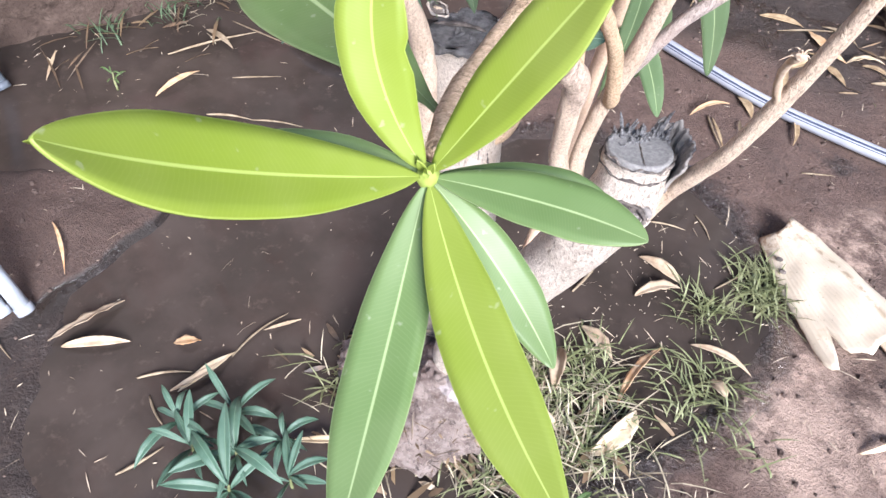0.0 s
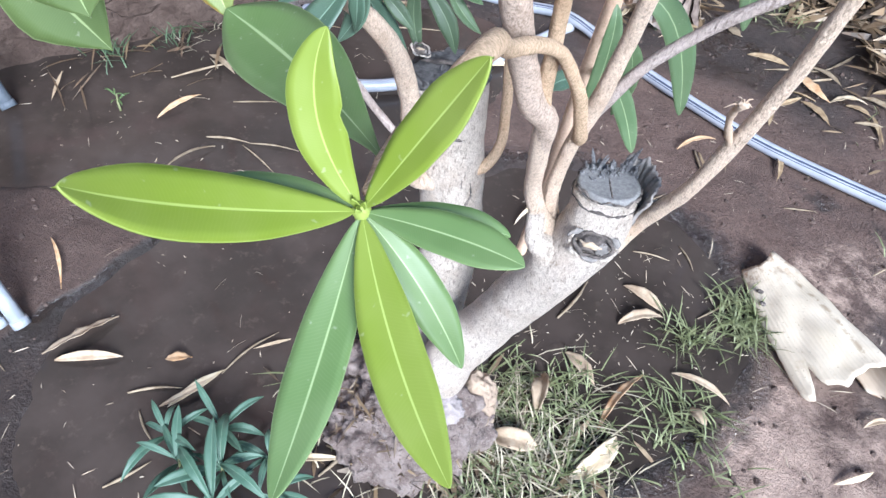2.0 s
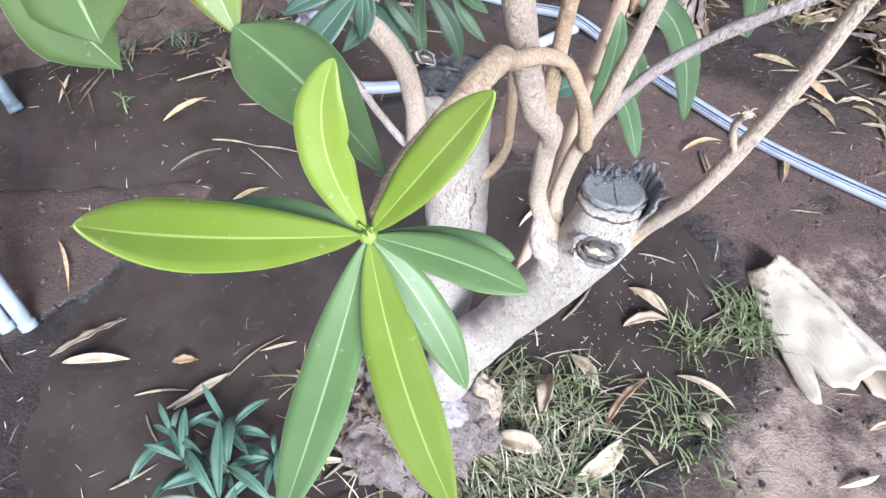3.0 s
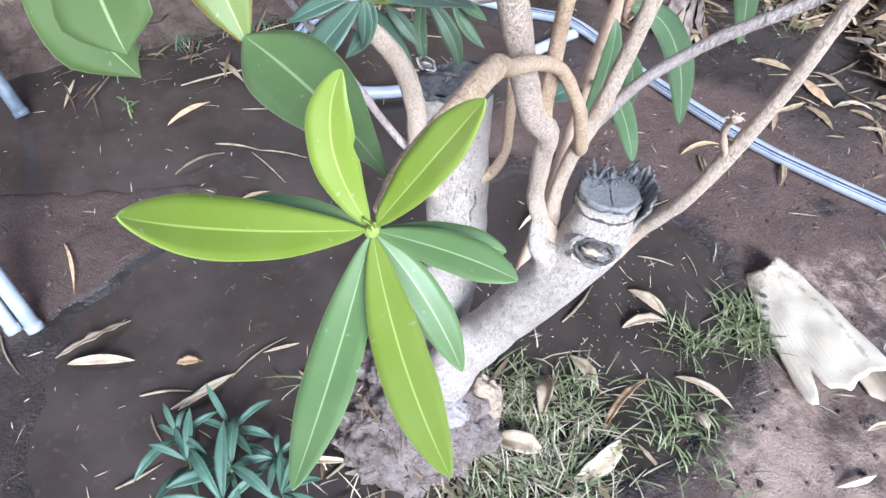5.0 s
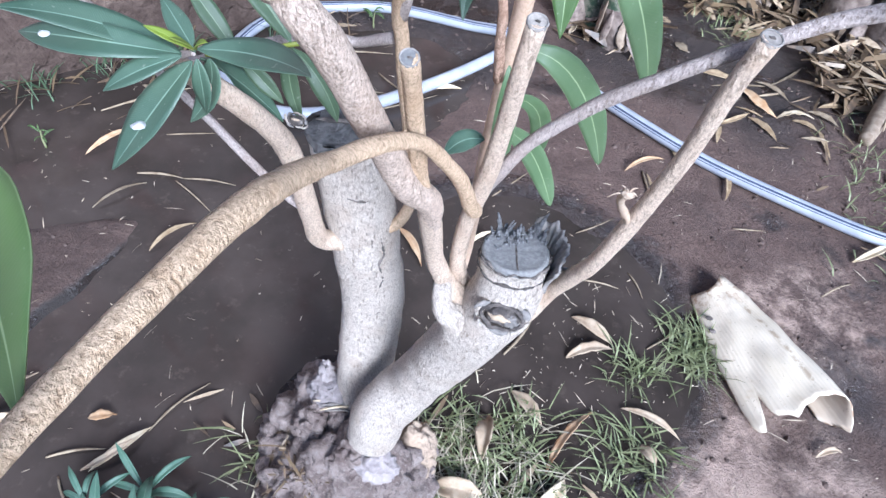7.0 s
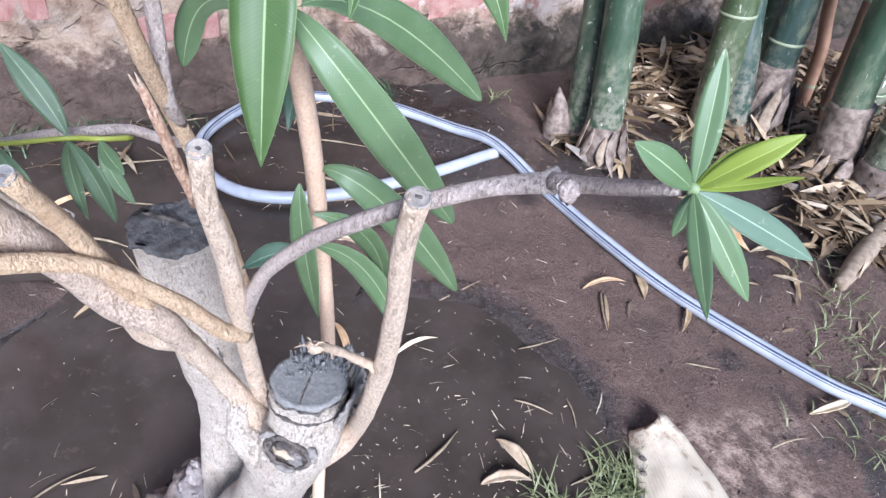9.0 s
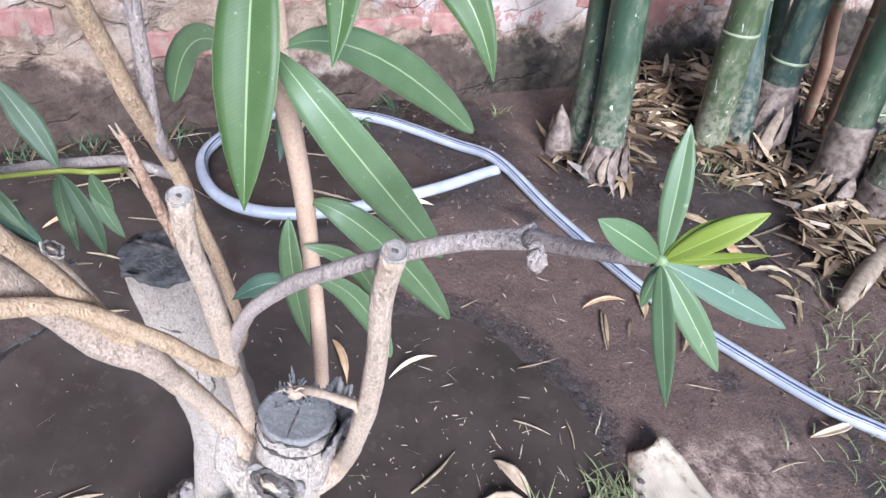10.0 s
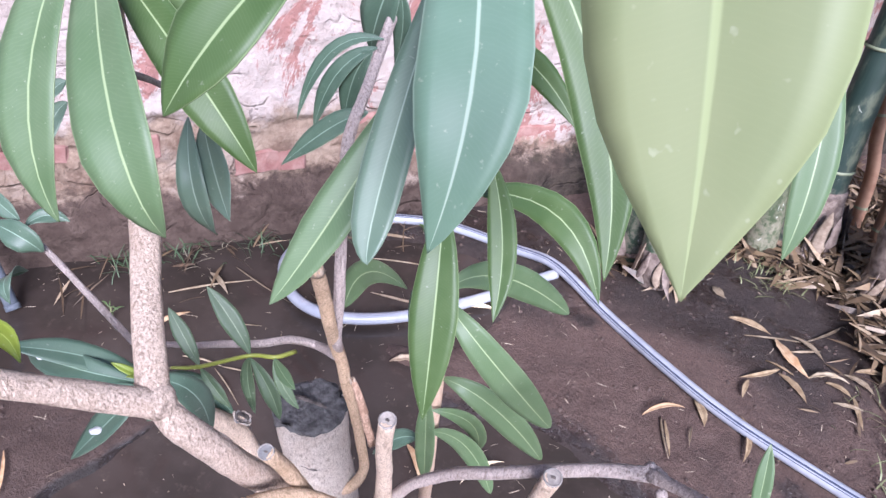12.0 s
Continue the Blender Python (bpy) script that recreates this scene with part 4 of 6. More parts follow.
# torn fibres and bark standing round the leaning stump
rng = random.Random(4)
bm = bmesh.new()
for i in range(120):
    u, v = rng.uniform(-0.0215, 0.0215), rng.uniform(-0.012, 0.0215)
    if math.hypot(u, v) > 0.0220 or v < 0.0045 + 0.40 * u + rng.uniform(-0.003, 0.003):
        continue
    c = Vector((0.4281 + 0.97 * u - 0.25 * v, 0.7890 + 0.25 * u + 0.97 * v, 0.5128 - 0.13 * v))
    h = rng.uniform(0.004, 0.010) * (1.25 if v > 0.012 else 0.8) * (0.6 if v < 0.004 else 1.0)
    lean = Vector((rng.uniform(-0.5, 0.4), rng.uniform(-0.3, 0.5), 1.0)) * h
    for k in range(rng.randint(2, 4)):
        q = c + Vector((rng.uniform(-0.0016, 0.0016), rng.uniform(-0.0016, 0.0016), -0.001))
        d = lean * rng.uniform(0.5, 1.2) + Vector((rng.uniform(-0.0016, 0.0016), rng.uniform(-0.0016, 0.0016), 0))
        w = rng.uniform(0.0005, 0.0013)
        tube([q, q + d * 0.6, q + d], [w * 1.3, w, w * rng.uniform(0.3, 0.8)], segs=5, step=0.002, rough=0.45, wave=500, bm=bm)
for a, h, w in ((1.15, 0.024, 0.0016), (1.28, 0.016, 0.0013), (1.00, 0.013, 0.0012)):
    q = Vector((0.4281 + 0.021 * math.cos(a), 0.7890 + 0.021 * math.sin(a), 0.5100))
    tube([q, q + Vector((0.0015, 0.001, h * 0.6)), q + Vector((0.0045, 0.0015, h))], [w * 1.3, w, w * 0.25], segs=6, step=0.002, rough=0.35, wave=400, bm=bm)
part("torn_fibre", bm, TORN_WOOD, trunk, "torn grey wood fibres")
part("crack", tube([(0.4345, 0.7690, 0.5173), (0.4318, 0.7768, 0.5163), (0.4284, 0.7885, 0.5147), (0.4262, 0.7955, 0.5137)], [0.0005, 0.0006, 0.0005, 0.0003], segs=6, step=0.003, rough=0.5, wave=400), KNOT_DARK, trunk, "dark drying crack")
def bark_flap():
    """A strip of bark peeled away from the stump: a ridged sheet, ragged along its top."""
    bm = bmesh.new()
    nu, nv = 64, 14
    outer, inner = [], []
    for i in range(nu + 1):
        a = -0.45 + 1.85 * i / nu
        out = Vector((math.cos(a), math.sin(a), 0))
        h = 0.036 + 0.003 * noise.noise((a * 4, 1, 0)) + 0.0028 * noise.noise((a * 17, 4, 0)) - 0.012 * max(0.0, a - 0.95) - 0.016 * max(0.0, -0.15 - a)
        low = 0.4863 + 0.004 * noise.noise((a * 5, 7, 0))
        ro, ri = [], []
        for j in range(nv + 1):
            v = j / nv
            ridge = 0.0007 * math.sin(a * 30 + 2.5 * noise.noise((a * 5, v * 2, 3))) + 0.0005 * noise.noise((a * 45, v * 6, 1))
            rad = 0.0240 + 0.0075 * v ** 1.7 + ridge + 0.0010 * noise.noise((a * 3, v * 3, 9))
            c = Vector((0.4286, 0.7901, low + h * v))
            ro.append(bm.verts.new(c + out * rad))
            ri.append(bm.verts.new(c + out * (rad - 0.0016)))
        outer.append(ro)
        inner.append(ri)
    for i in range(nu):
        for j in range(nv):
            bm.faces.new((outer[i][j], outer[i + 1][j], outer[i + 1][j + 1], outer[i][j + 1]))
            bm.faces.new((inner[i][j], inner[i][j + 1], inner[i + 1][j + 1], inner[i + 1][j]))
        for j in (0, nv):
            bm.faces.new((outer[i][j], inner[i][j], inner[i + 1][j], outer[i + 1][j]))
    for i in (0, nu):
        for j in range(nv):
            bm.faces.new((outer[i][j], outer[i][j + 1], inner[i][j + 1], inner[i][j]))
    bmesh.ops.recalc_face_normals(bm, faces=bm.faces[:])
    return bm


part("torn_bark", bark_flap(), BARK_DULL, trunk, "ridged grey strip of bark peeled from the stump")
for a, z, l in ((0.10, 0.506, 0.007), (-0.02, 0.500, 0.004)):
    q = Vector((0.4286 + 0.0275 * math.cos(a), 0.7901 + 0.0275 * math.sin(a), z))
    part("splinter", tube([q, q + Vector((l * 0.6, 0, 0.001)), q + Vector((l, -0.001, 0.0015))], [0.0013, 0.0012, 0.0009], segs=6, step=0.002, rough=0.3, wave=400), BARK_DULL, trunk)
bm = bmesh.new()
for i in range(40):
    a, rr = rng.uniform(0, 6.28), rng.uniform(0.0, 0.022)
    c = Vector((0.2904 + rr * math.cos(a), 0.8396 + 0.004 + rr * math.sin(a) * 0.8, 0.5261))
    tube([c, c + Vector((rng.uniform(-0.002, 0.002), rng.uniform(-0.002, 0.002), rng.uniform(0.003, 0.009)))], [0.0022, 0.0008], segs=5, step=0.01, rough=0.3, bm=bm)
part("torn_fibre", bm, CUT_DARK, trunk_up, "broken black fibres")

# knots
def knot(at, out, r, under, pith=True):
    """A healed branch scar: broken lips of bark round a dark hollow with a splinter in it."""
    n = Vector(out).normalized()
    s = Vector((1, 0, 0)) - n * n.x
    s.normalize()
    o = n.cross(s)
    c = Vector(at)
    g = random.Random(int(at[2] * 1000))
    part("knot_hollow", lump(c - n * r * 0.42, (r * 1.05, r * 0.62, r * 0.75), 0.35, 4, 3), KNOT_DARK, under, "dark hollow knot")
    hoop = [c + (s * math.cos(q * math.pi / 8) * 1.12 + o * math.sin(q * math.pi / 8) * 0.74) * r * (1 + g.uniform(-0.12, 0.12)) + n * r * 0.02 for q in range(16)]
    part("knot_rim", tube(hoop + hoop[:1], r * 0.13, segs=7, step=0.002, rough=0.5, wave=420, cap=False), KNOT_DARK, under, "dark cracked rim of the knot")
    for k in range(9):
        a0 = k * 0.698 + g.uniform(-0.3, 0.3)
        rr = r * g.uniform(1.05, 1.35)
        arc = [c + (s * math.cos(a0 + q * 0.28) * 1.22 + o * math.sin(a0 + q * 0.28) * 0.82) * rr * (1 + g.uniform(-0.08, 0.08)) - n * r * 0.05 for q in range(4)]
        part("knot_lip", tube(arc, [r * 0.08, r * g.uniform(0.15, 0.24), r * g.uniform(0.12, 0.2), r * 0.05], segs=8, step=0.003, rough=0.35, wave=300), BARK if k % 3 else BARK_DULL, under)
    if pith:
        part("knot_pith", lump(c + n * r * 0.10 + s * r * -0.1, (r * 0.66, r * 0.20, r * 0.22), 0.5, 4, 3), KNOT_PITH, under, "tan splinter in the knot")
        part("knot_pith", lump(c + n * r * 0.06 + s * r * 0.55 - o * r * 0.15, (r * 0.38, r * 0.22, r * 0.44), 0.5, 4, 3), BARK_DULL, under, "grey lobe in the knot")


knot((0.4310, 0.7610, 0.4799), (0.15, -0.92, 0.38), 0.0118, trunk)
ring = [Vector((0.4278 + 0.0235 * math.cos(k * math.pi / 8), 0.7887 + 0.0235 * math.sin(k * math.pi / 8), 0.5025 - 0.0030 * math.sin(k * math.pi / 8) + 0.0012 * math.sin(k * 2.7))) for k in range(17)]
part("girdle", tube(ring, 0.0009, segs=6, step=0.003, rough=0.9, wave=400), KNOT_DARK, trunk, "dark cracked ring below the cut")
ring = [Vector((0.4283 + 0.0223 * math.cos(k * math.pi / 16) * (1 + 0.03 * math.sin(k * 2.1)), 0.7888 + 0.0223 * math.sin(k * math.pi / 16) * (1 + 0.03 * math.sin(k * 1.7)), 0.5120 - 0.0029 * math.sin(k * math.pi / 16) + 0.0012 * math.sin(k * 1.3) + 0.0008 * math.sin(k * 3.1))) for k in range(33)]
part("girdle", tube(ring, 0.0008, segs=6, step=0.002, rough=1.0, wave=450), KNOT_DARK, trunk, "dark ragged rim of the cut")
knot((0.3062, 0.8406, 0.3242), (0.3, -0.95, 0.1), 0.006, trunk_up, False)
knot((0.2950, 0.7627, 0.5937), (0.4, -0.5, 0.7), 0.004, shrub)

# dark cracks in the upright trunk
for line in ([(0.3171, 0.8349, 0.4279), (0.3185, 0.8371, 0.4117), (0.3156, 0.8338, 0.3997), (0.3170, 0.8378, 0.3779), (0.3146, 0.8370, 0.3645)],
             [(0.3114, 0.8284, 0.4365), (0.3116, 0.8291, 0.4242)], [(0.2976, 0.8166, 0.4849), (0.3076, 0.8216, 0.4815), (0.3157, 0.8307, 0.4797)]):
    n = len(line)
    part("fissure", tube(line, [0.0004] + [0.0011] * (n - 2) + [0.0004], segs=6, step=0.002, rough=0.9, wave=600), KNOT_DARK, trunk_up, "dark crack in the bark")

# root crown
SOIL = "gnarled soil-crusted root crown"
for at, size, rough, mat, label in (((0.262, 0.852, 0.060), (0.070, 0.058, 0.068), 0.30, ROOT_SOIL, SOIL), ((0.300, 0.795, 0.050), (0.080, 0.062, 0.068), 0.30, ROOT_SOIL, SOIL), ((0.222, 0.838, 0.035), (0.052, 0.050, 0.058), 0.34, ROOT_SOIL, SOIL),
                                    ((0.275, 0.760, 0.030), (0.075, 0.052, 0.050), 0.32, ROOT_SOIL, SOIL), ((0.335, 0.825, 0.040), (0.055, 0.046, 0.050), 0.30, ROOT_SOIL, SOIL),
                                    ((0.312, 0.784, 0.086), (0.046, 0.030, 0.046), 0.30, ROOT_SOIL, SOIL), ((0.336, 0.792, 0.070), (0.036, 0.030, 0.040), 0.30, ROOT_SOIL, SOIL),
                                    ((0.243, 0.812, 0.088), (0.026, 0.022, 0.030), 0.28, ROOT_SOIL, SOIL), ((0.274, 0.826, 0.106), (0.019, 0.017, 0.021), 0.22, ROOT_SOIL, "round dark root knob"), ((0.205, 0.805, 0.030), (0.036, 0.030, 0.034), 0.32, ROOT_SOIL, SOIL),
                                    ((0.255, 0.772, 0.062), (0.024, 0.020, 0.026), 0.28, ROOT_SOIL, SOIL), ((0.292, 0.768, 0.082), (0.020, 0.017, 0.020), 0.28, ROOT_SOIL, SOIL), ((0.330, 0.788, 0.122), (0.026, 0.020, 0.024), 0.26, ROOT_GREY, "smooth grey root lobe"), ((0.306, 0.784, 0.118), (0.024, 0.018, 0.026), 0.26, ROOT_SOIL, SOIL), ((0.344, 0.806, 0.114), (0.022, 0.016, 0.022), 0.26, ROOT_SOIL, SOIL), ((0.312, 0.804, 0.112), (0.036, 0.030, 0.030), 0.20, ROOT_SOIL, SOIL),
                                    ((0.357, 0.846, 0.064), (0.026, 0.025, 0.046), 0.16, ROOT_TAN, "pale broken root knob"), ((0.366, 0.838, 0.045), (0.022, 0.022, 0.038), 0.18, ROOT_TAN, "pale broken root knob"),
                                    ((0.256, 0.852, 0.118), (0.036, 0.024, 0.034), 0.16, ROOT_GREY, "smooth shoulder of the root"), ((0.243, 0.856, 0.146), (0.009, 0.009, 0.026), 0.30, ROOT_GREY, "warty root lobe"), ((0.255, 0.842, 0.135), (0.009, 0.010, 0.012), 0.40, ROOT_GREY, "warty root lobe")):
    part("root_burl", lump(at, size, rough, 4.2, 5, grit=0.026 if mat is ROOT_SOIL else 0.015), mat, shrub, label)
g = random.Random(77)
for k in range(13):
    p = Vector((0.240, 0.838, 0.130)).lerp(Vector((0.262, 0.820, 0.124)), k / 12) + Vector((g.uniform(-0.012, 0.008), g.uniform(-0.006, 0.006), g.uniform(-0.002, 0.006)))
    q = p + Vector((g.uniform(0.025, 0.050), g.uniform(0.004, 0.024), g.uniform(-0.002, 0.006)))
    limb("root_fibre", [p, p.lerp(q, 0.4) + Vector((0, 0, g.uniform(0.001, 0.006))), q], [0.0007, g.uniform(0.0010, 0.0022), 0.0006], CUT_FRESH if k % 3 else STRAW, "dry fibre caught in the fork of the roots" if k == 0 else "", segs=6, rough=0.2, wave=300)


def leaves(listed, material, face, label="", **more):
    for base, mid, tip, w in listed:
        part("leaf", blade(base, mid, tip, w, face, **more), material, shrub, label)


UP = (0.1, -0.45, 0.9)
FRONT = (0.2, -0.75, 0.55)
# the whorl nearest to the camera
FULL = dict(shape=0.66, point=0.16, late=1.05, rows=26, fold=0.10)
HEART = Vector((0.3883, 0.5016, 0.7373))
part("leaf_heart", lump(HEART, (0.0018, 0.0016, 0.0020), 0.3, 4, 3), LEAF_YOUNG, shrub, "tight green leaf bud")
for d in ((-0.0010, -0.0016, 0.0040), (0.0013, -0.0012, 0.0038), (0.0004, -0.0030, 0.0030)):
    part("leaf", blade(HEART, HEART + Vector(d) * 0.55, HEART + Vector(d), 0.0013, (0.1, -0.8, 0.5), rows=6), LEAF_YOUNG, shrub)
leaves([((0.3876, 0.5004, 0.7381), (0.3756, 0.4782, 0.7544), (0.3708, 0.4616, 0.7711), 0.0112)], LEAF_YOUNG, (0.25, -0.45, 0.85), "bright lime-green young leaf", **FULL)
leaves([((0.3879, 0.5017, 0.7382), (0.3799, 0.5028, 0.7551), (0.3798, 0.5082, 0.7690), 0.0094)], LEAF_YOUNG, (0.1, -0.55, 0.8), "lime-green young leaf with a bitten edge", bites=((0.46, 1, 0.12), (0.52, 1, 0.20)), **FULL)
leaves([((0.3888, 0.5018, 0.7383), (0.3990, 0.5044, 0.7576), (0.4076, 0.5051, 0.7738), 0.0092),
        ((0.3891, 0.5006, 0.7369), (0.4046, 0.4809, 0.7300), (0.4213, 0.4646, 0.7262), 0.0104)], LEAF_YOUNG, (0.05, -0.55, 0.8), "bright lime-green young leaf", **FULL)
leaves([((0.3892, 0.5016, 0.7374), (0.4069, 0.5004, 0.7404), (0.4202, 0.4984, 0.7414), 0.0082),
        ((0.3891, 0.5019, 0.7372), (0.4038, 0.5075, 0.7364), (0.4146, 0.5120, 0.7324), 0.0062),
        ((0.3890, 0.5015, 0.7367), (0.4017, 0.4991, 0.7246), (0.4142, 0.4908, 0.7161), 0.0084)], LEAF_FRESH, UP, "green leaf of the whorl", **FULL)
leaves([((0.3884, 0.5005, 0.7366), (0.3913, 0.4791, 0.7237), (0.3957, 0.4540, 0.7194), 0.0104)], LEAF_FRESH, UP, "dull green leaf with a ragged edge", bites=((0.12, -1, 0.28), (0.19, -1, 0.18), (0.25, -1, 0.16)), **FULL)
leaves([((0.3874, 0.5014, 0.7374), (0.3734, 0.4973, 0.7387), (0.3599, 0.4908, 0.7404), 0.0085)], LEAF_FRESH, UP, "green leaf of the whorl", **FULL)
leaves([((0.3824, 0.5242, 0.7292), (0.3451, 0.5528, 0.7234), (0.3070, 0.5748, 0.7186), 0.0262)], LEAF_FRESH, UP, "broad green leaf on a narrow stalk", shape=0.80, point=0.25, late=1.55, rows=26, fold=0.10)
leaves([((0.2813, 0.5828, 0.7653), (0.2922, 0.5814, 0.7394), (0.3053, 0.5781, 0.7126), 0.0225)], LEAF_YELLOW, (0.5, -0.8, 0.35), "yellowing leaf with brown edge spots")
leaves([((0.3176, 0.5161, 0.7774), (0.3202, 0.5145, 0.7620), (0.3238, 0.5133, 0.7522), 0.0200), ((0.2732, 0.5333, 0.7524), (0.2855, 0.5368, 0.7354), (0.2964, 0.5396, 0.7212), 0.0230)], LEAF_MATT, (0.4, -0.8, 0.5), shape=0.95, point=0.45)
# dark whorl on the left branch
leaves([((0.275, 0.713, 0.655), (0.263, 0.694, 0.637), (0.246, 0.676, 0.610), 0.018), ((0.273, 0.710, 0.660), (0.240, 0.693, 0.668), (0.202, 0.694, 0.661), 0.017),
        ((0.277, 0.716, 0.660), (0.307, 0.718, 0.664), (0.345, 0.694, 0.679), 0.016), ((0.268, 0.728, 0.646), (0.2707, 0.7517, 0.6184), (0.2847, 0.7662, 0.5862), 0.015),
        ((0.276, 0.706, 0.662), (0.262, 0.694, 0.658), (0.249, 0.684, 0.650), 0.011), ((0.278, 0.713, 0.657), (0.279, 0.711, 0.643), (0.276, 0.713, 0.626), 0.009),
        ((0.276, 0.724, 0.650), (0.273, 0.723, 0.632), (0.263, 0.716, 0.615), 0.014), ((0.276, 0.714, 0.662), (0.267, 0.720, 0.667), (0.252, 0.730, 0.673), 0.010),
        ((0.265, 0.720, 0.652), (0.242, 0.698, 0.674), (0.220, 0.674, 0.687), 0.015)], LEAF_DARK, UP, "dark blue-green leaf")
leaves([((0.277, 0.714, 0.661), (0.270, 0.708, 0.669), (0.262, 0.704, 0.674), 0.0045), ((0.277, 0.714, 0.661), (0.283, 0.710, 0.668), (0.290, 0.707, 0.672), 0.0035), ((0.277, 0.714, 0.661), (0.277, 0.708, 0.668), (0.276, 0.702, 0.673), 0.003)], LEAF_YOUNG, UP, "tiny lime-green heart leaf")
part("dropping", lump((0.2205, 0.6905, 0.6665), (0.0024, 0.0022, 0.0010), 0.4, 3, 2), BIRD_LIME, shrub, "white bird dropping on a leaf")
part("dropping", lump((0.2585, 0.688, 0.6315), (0.0035, 0.0030, 0.0012), 0.4, 3, 2), BIRD_LIME, shrub, "white bird dropping on a leaf")
# leaves of the straight shoot
BLUNT = dict(shape=0.62, point=0.0, late=1.3, rows=18, fold=0.08)
leaves([((0.4055, 0.8019, 0.7799), (0.4200, 0.7738, 0.7380), (0.4288, 0.7555, 0.6839), 0.024)], LEAF_MID, FRONT, "long hanging green leaf")
leaves([((0.4097, 0.8017, 0.7267), (0.4489, 0.7985, 0.6976), (0.4754, 0.8568, 0.6074), 0.020), ((0.4091, 0.8089, 0.7241), (0.4227, 0.8662, 0.7037), (0.4527, 0.9400, 0.6367), 0.021),
        ((0.3964, 0.8476, 0.6166), (0.4346, 0.8602, 0.5976), (0.4635, 0.9303, 0.4852), 0.021)], LEAF_SOFT, FRONT, **BLUNT)
leaves([((0.4150, 0.8305, 0.7985), (0.4355, 0.8107, 0.7674), (0.4462, 0.7867, 0.7363), 0.015), ((0.4102, 0.8240, 0.7804), (0.4456, 0.8773, 0.7504), (0.4816, 0.8664, 0.7107), 0.022)], LEAF_MID, FRONT)
leaves([((0.3970, 0.8275, 0.6191), (0.3998, 0.8277, 0.5721), (0.3886, 0.8610, 0.4773), 0.0145)], LEAF_SOFT, FRONT)
leaves([((0.3914, 0.8482, 0.5570), (0.4131, 0.8783, 0.5227), (0.4367, 0.8928, 0.4628), 0.017), ((0.3934, 0.8455, 0.5842), (0.4153, 0.8729, 0.5568), (0.4102, 0.9187, 0.4749), 0.015),
        ((0.3857, 0.8074, 0.7162), (0.3502, 0.8201, 0.7037), (0.3342, 0.8207, 0.6680), 0.017)], LEAF_SOFT, FRONT, **BLUNT)
leaves([((0.3857, 0.8461, 0.5475), (0.3739, 0.8349, 0.5515), (0.3679, 0.8109, 0.5549), 0.014), ((0.3951, 0.8472, 0.6853), (0.3603, 0.8844, 0.6509), (0.3533, 0.8796, 0.6078), 0.018)], LEAF_DARK, FRONT)
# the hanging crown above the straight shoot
# this leaf carries its sky sheen in its colour
leaves([((0.4183, 0.7631, 0.9241), (0.4556, 0.7036, 0.8967), (0.4584, 0.6815, 0.8445), 0.031)], LEAF_SHEEN, (0.2, -0.65, 0.7), "long hanging green leaf with a cool painted sky sheen", fold=0.06)
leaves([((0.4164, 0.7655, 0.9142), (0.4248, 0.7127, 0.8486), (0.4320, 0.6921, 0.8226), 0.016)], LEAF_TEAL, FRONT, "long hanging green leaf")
leaves([((0.4083, 0.7773, 0.8707), (0.3954, 0.7285, 0.8136), (0.3797, 0.7028, 0.7731), 0.019)], LEAF_SOFT, FRONT, "long hanging green leaf")
leaves([((0.4301, 0.7728, 0.9244), (0.4760, 0.7645, 0.8722), (0.4982, 0.7435, 0.8133), 0.022), ((0.4131, 0.7874, 0.8759), (0.4333, 0.8200, 0.8535), (0.4560, 0.8252, 0.8290), 0.013)], LEAF_MID, FRONT)
leaves([((0.5121, 0.6153, 0.9648), (0.5197, 0.6081, 0.9416), (0.5261, 0.6013, 0.9139), 0.0238)], LEAF_PALE, (0.0, -0.9, 0.35), "pale green leaf hanging close", shape=0.82, fold=0.03)
leaves([((0.5341, 0.6988, 0.9200), (0.5398, 0.6886, 0.8974), (0.5410, 0.6824, 0.8773), 0.0080)], LEAF_SOFT, FRONT)
# leaves of the left-hand shoot
leaves([((0.2386, 0.7535, 0.8899), (0.2553, 0.7025, 0.8316), (0.2700, 0.6919, 0.7750), 0.028), ((0.2547, 0.7481, 0.8877), (0.3189, 0.6921, 0.8403), (0.3363, 0.6934, 0.7928), 0.029)], LEAF_SOFT, FRONT)
leaves([((0.2500, 0.7528, 0.8799), (0.3127, 0.7378, 0.8432), (0.3424, 0.7408, 0.8039), 0.0235), ((0.2503, 0.7574, 0.8719), (0.2807, 0.7589, 0.8557), (0.2991, 0.7643, 0.8359), 0.022)], LEAF_MID, FRONT)
leaves([((0.4314, 0.6684, 0.9250), (0.4265, 0.6449, 0.9099), (0.4159, 0.6348, 0.8890), 0.0175)], LEAF_MID, FRONT)
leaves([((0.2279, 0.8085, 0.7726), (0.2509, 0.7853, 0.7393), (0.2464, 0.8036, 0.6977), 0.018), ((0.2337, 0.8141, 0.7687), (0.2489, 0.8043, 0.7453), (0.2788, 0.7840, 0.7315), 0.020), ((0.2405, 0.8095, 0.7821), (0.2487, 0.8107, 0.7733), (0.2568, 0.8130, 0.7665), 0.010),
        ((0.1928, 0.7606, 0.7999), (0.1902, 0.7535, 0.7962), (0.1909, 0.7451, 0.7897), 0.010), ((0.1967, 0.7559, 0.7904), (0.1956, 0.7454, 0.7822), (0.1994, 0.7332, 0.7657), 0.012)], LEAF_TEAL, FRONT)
limb("twig", [(0.2643, 0.7418, 0.8289), (0.2442, 0.7744, 0.8095), (0.2337, 0.8038, 0.7861), (0.2317, 0.8143, 0.7706)], [0.002, 0.0017, 0.0015, 0.001], BARK_GREY)
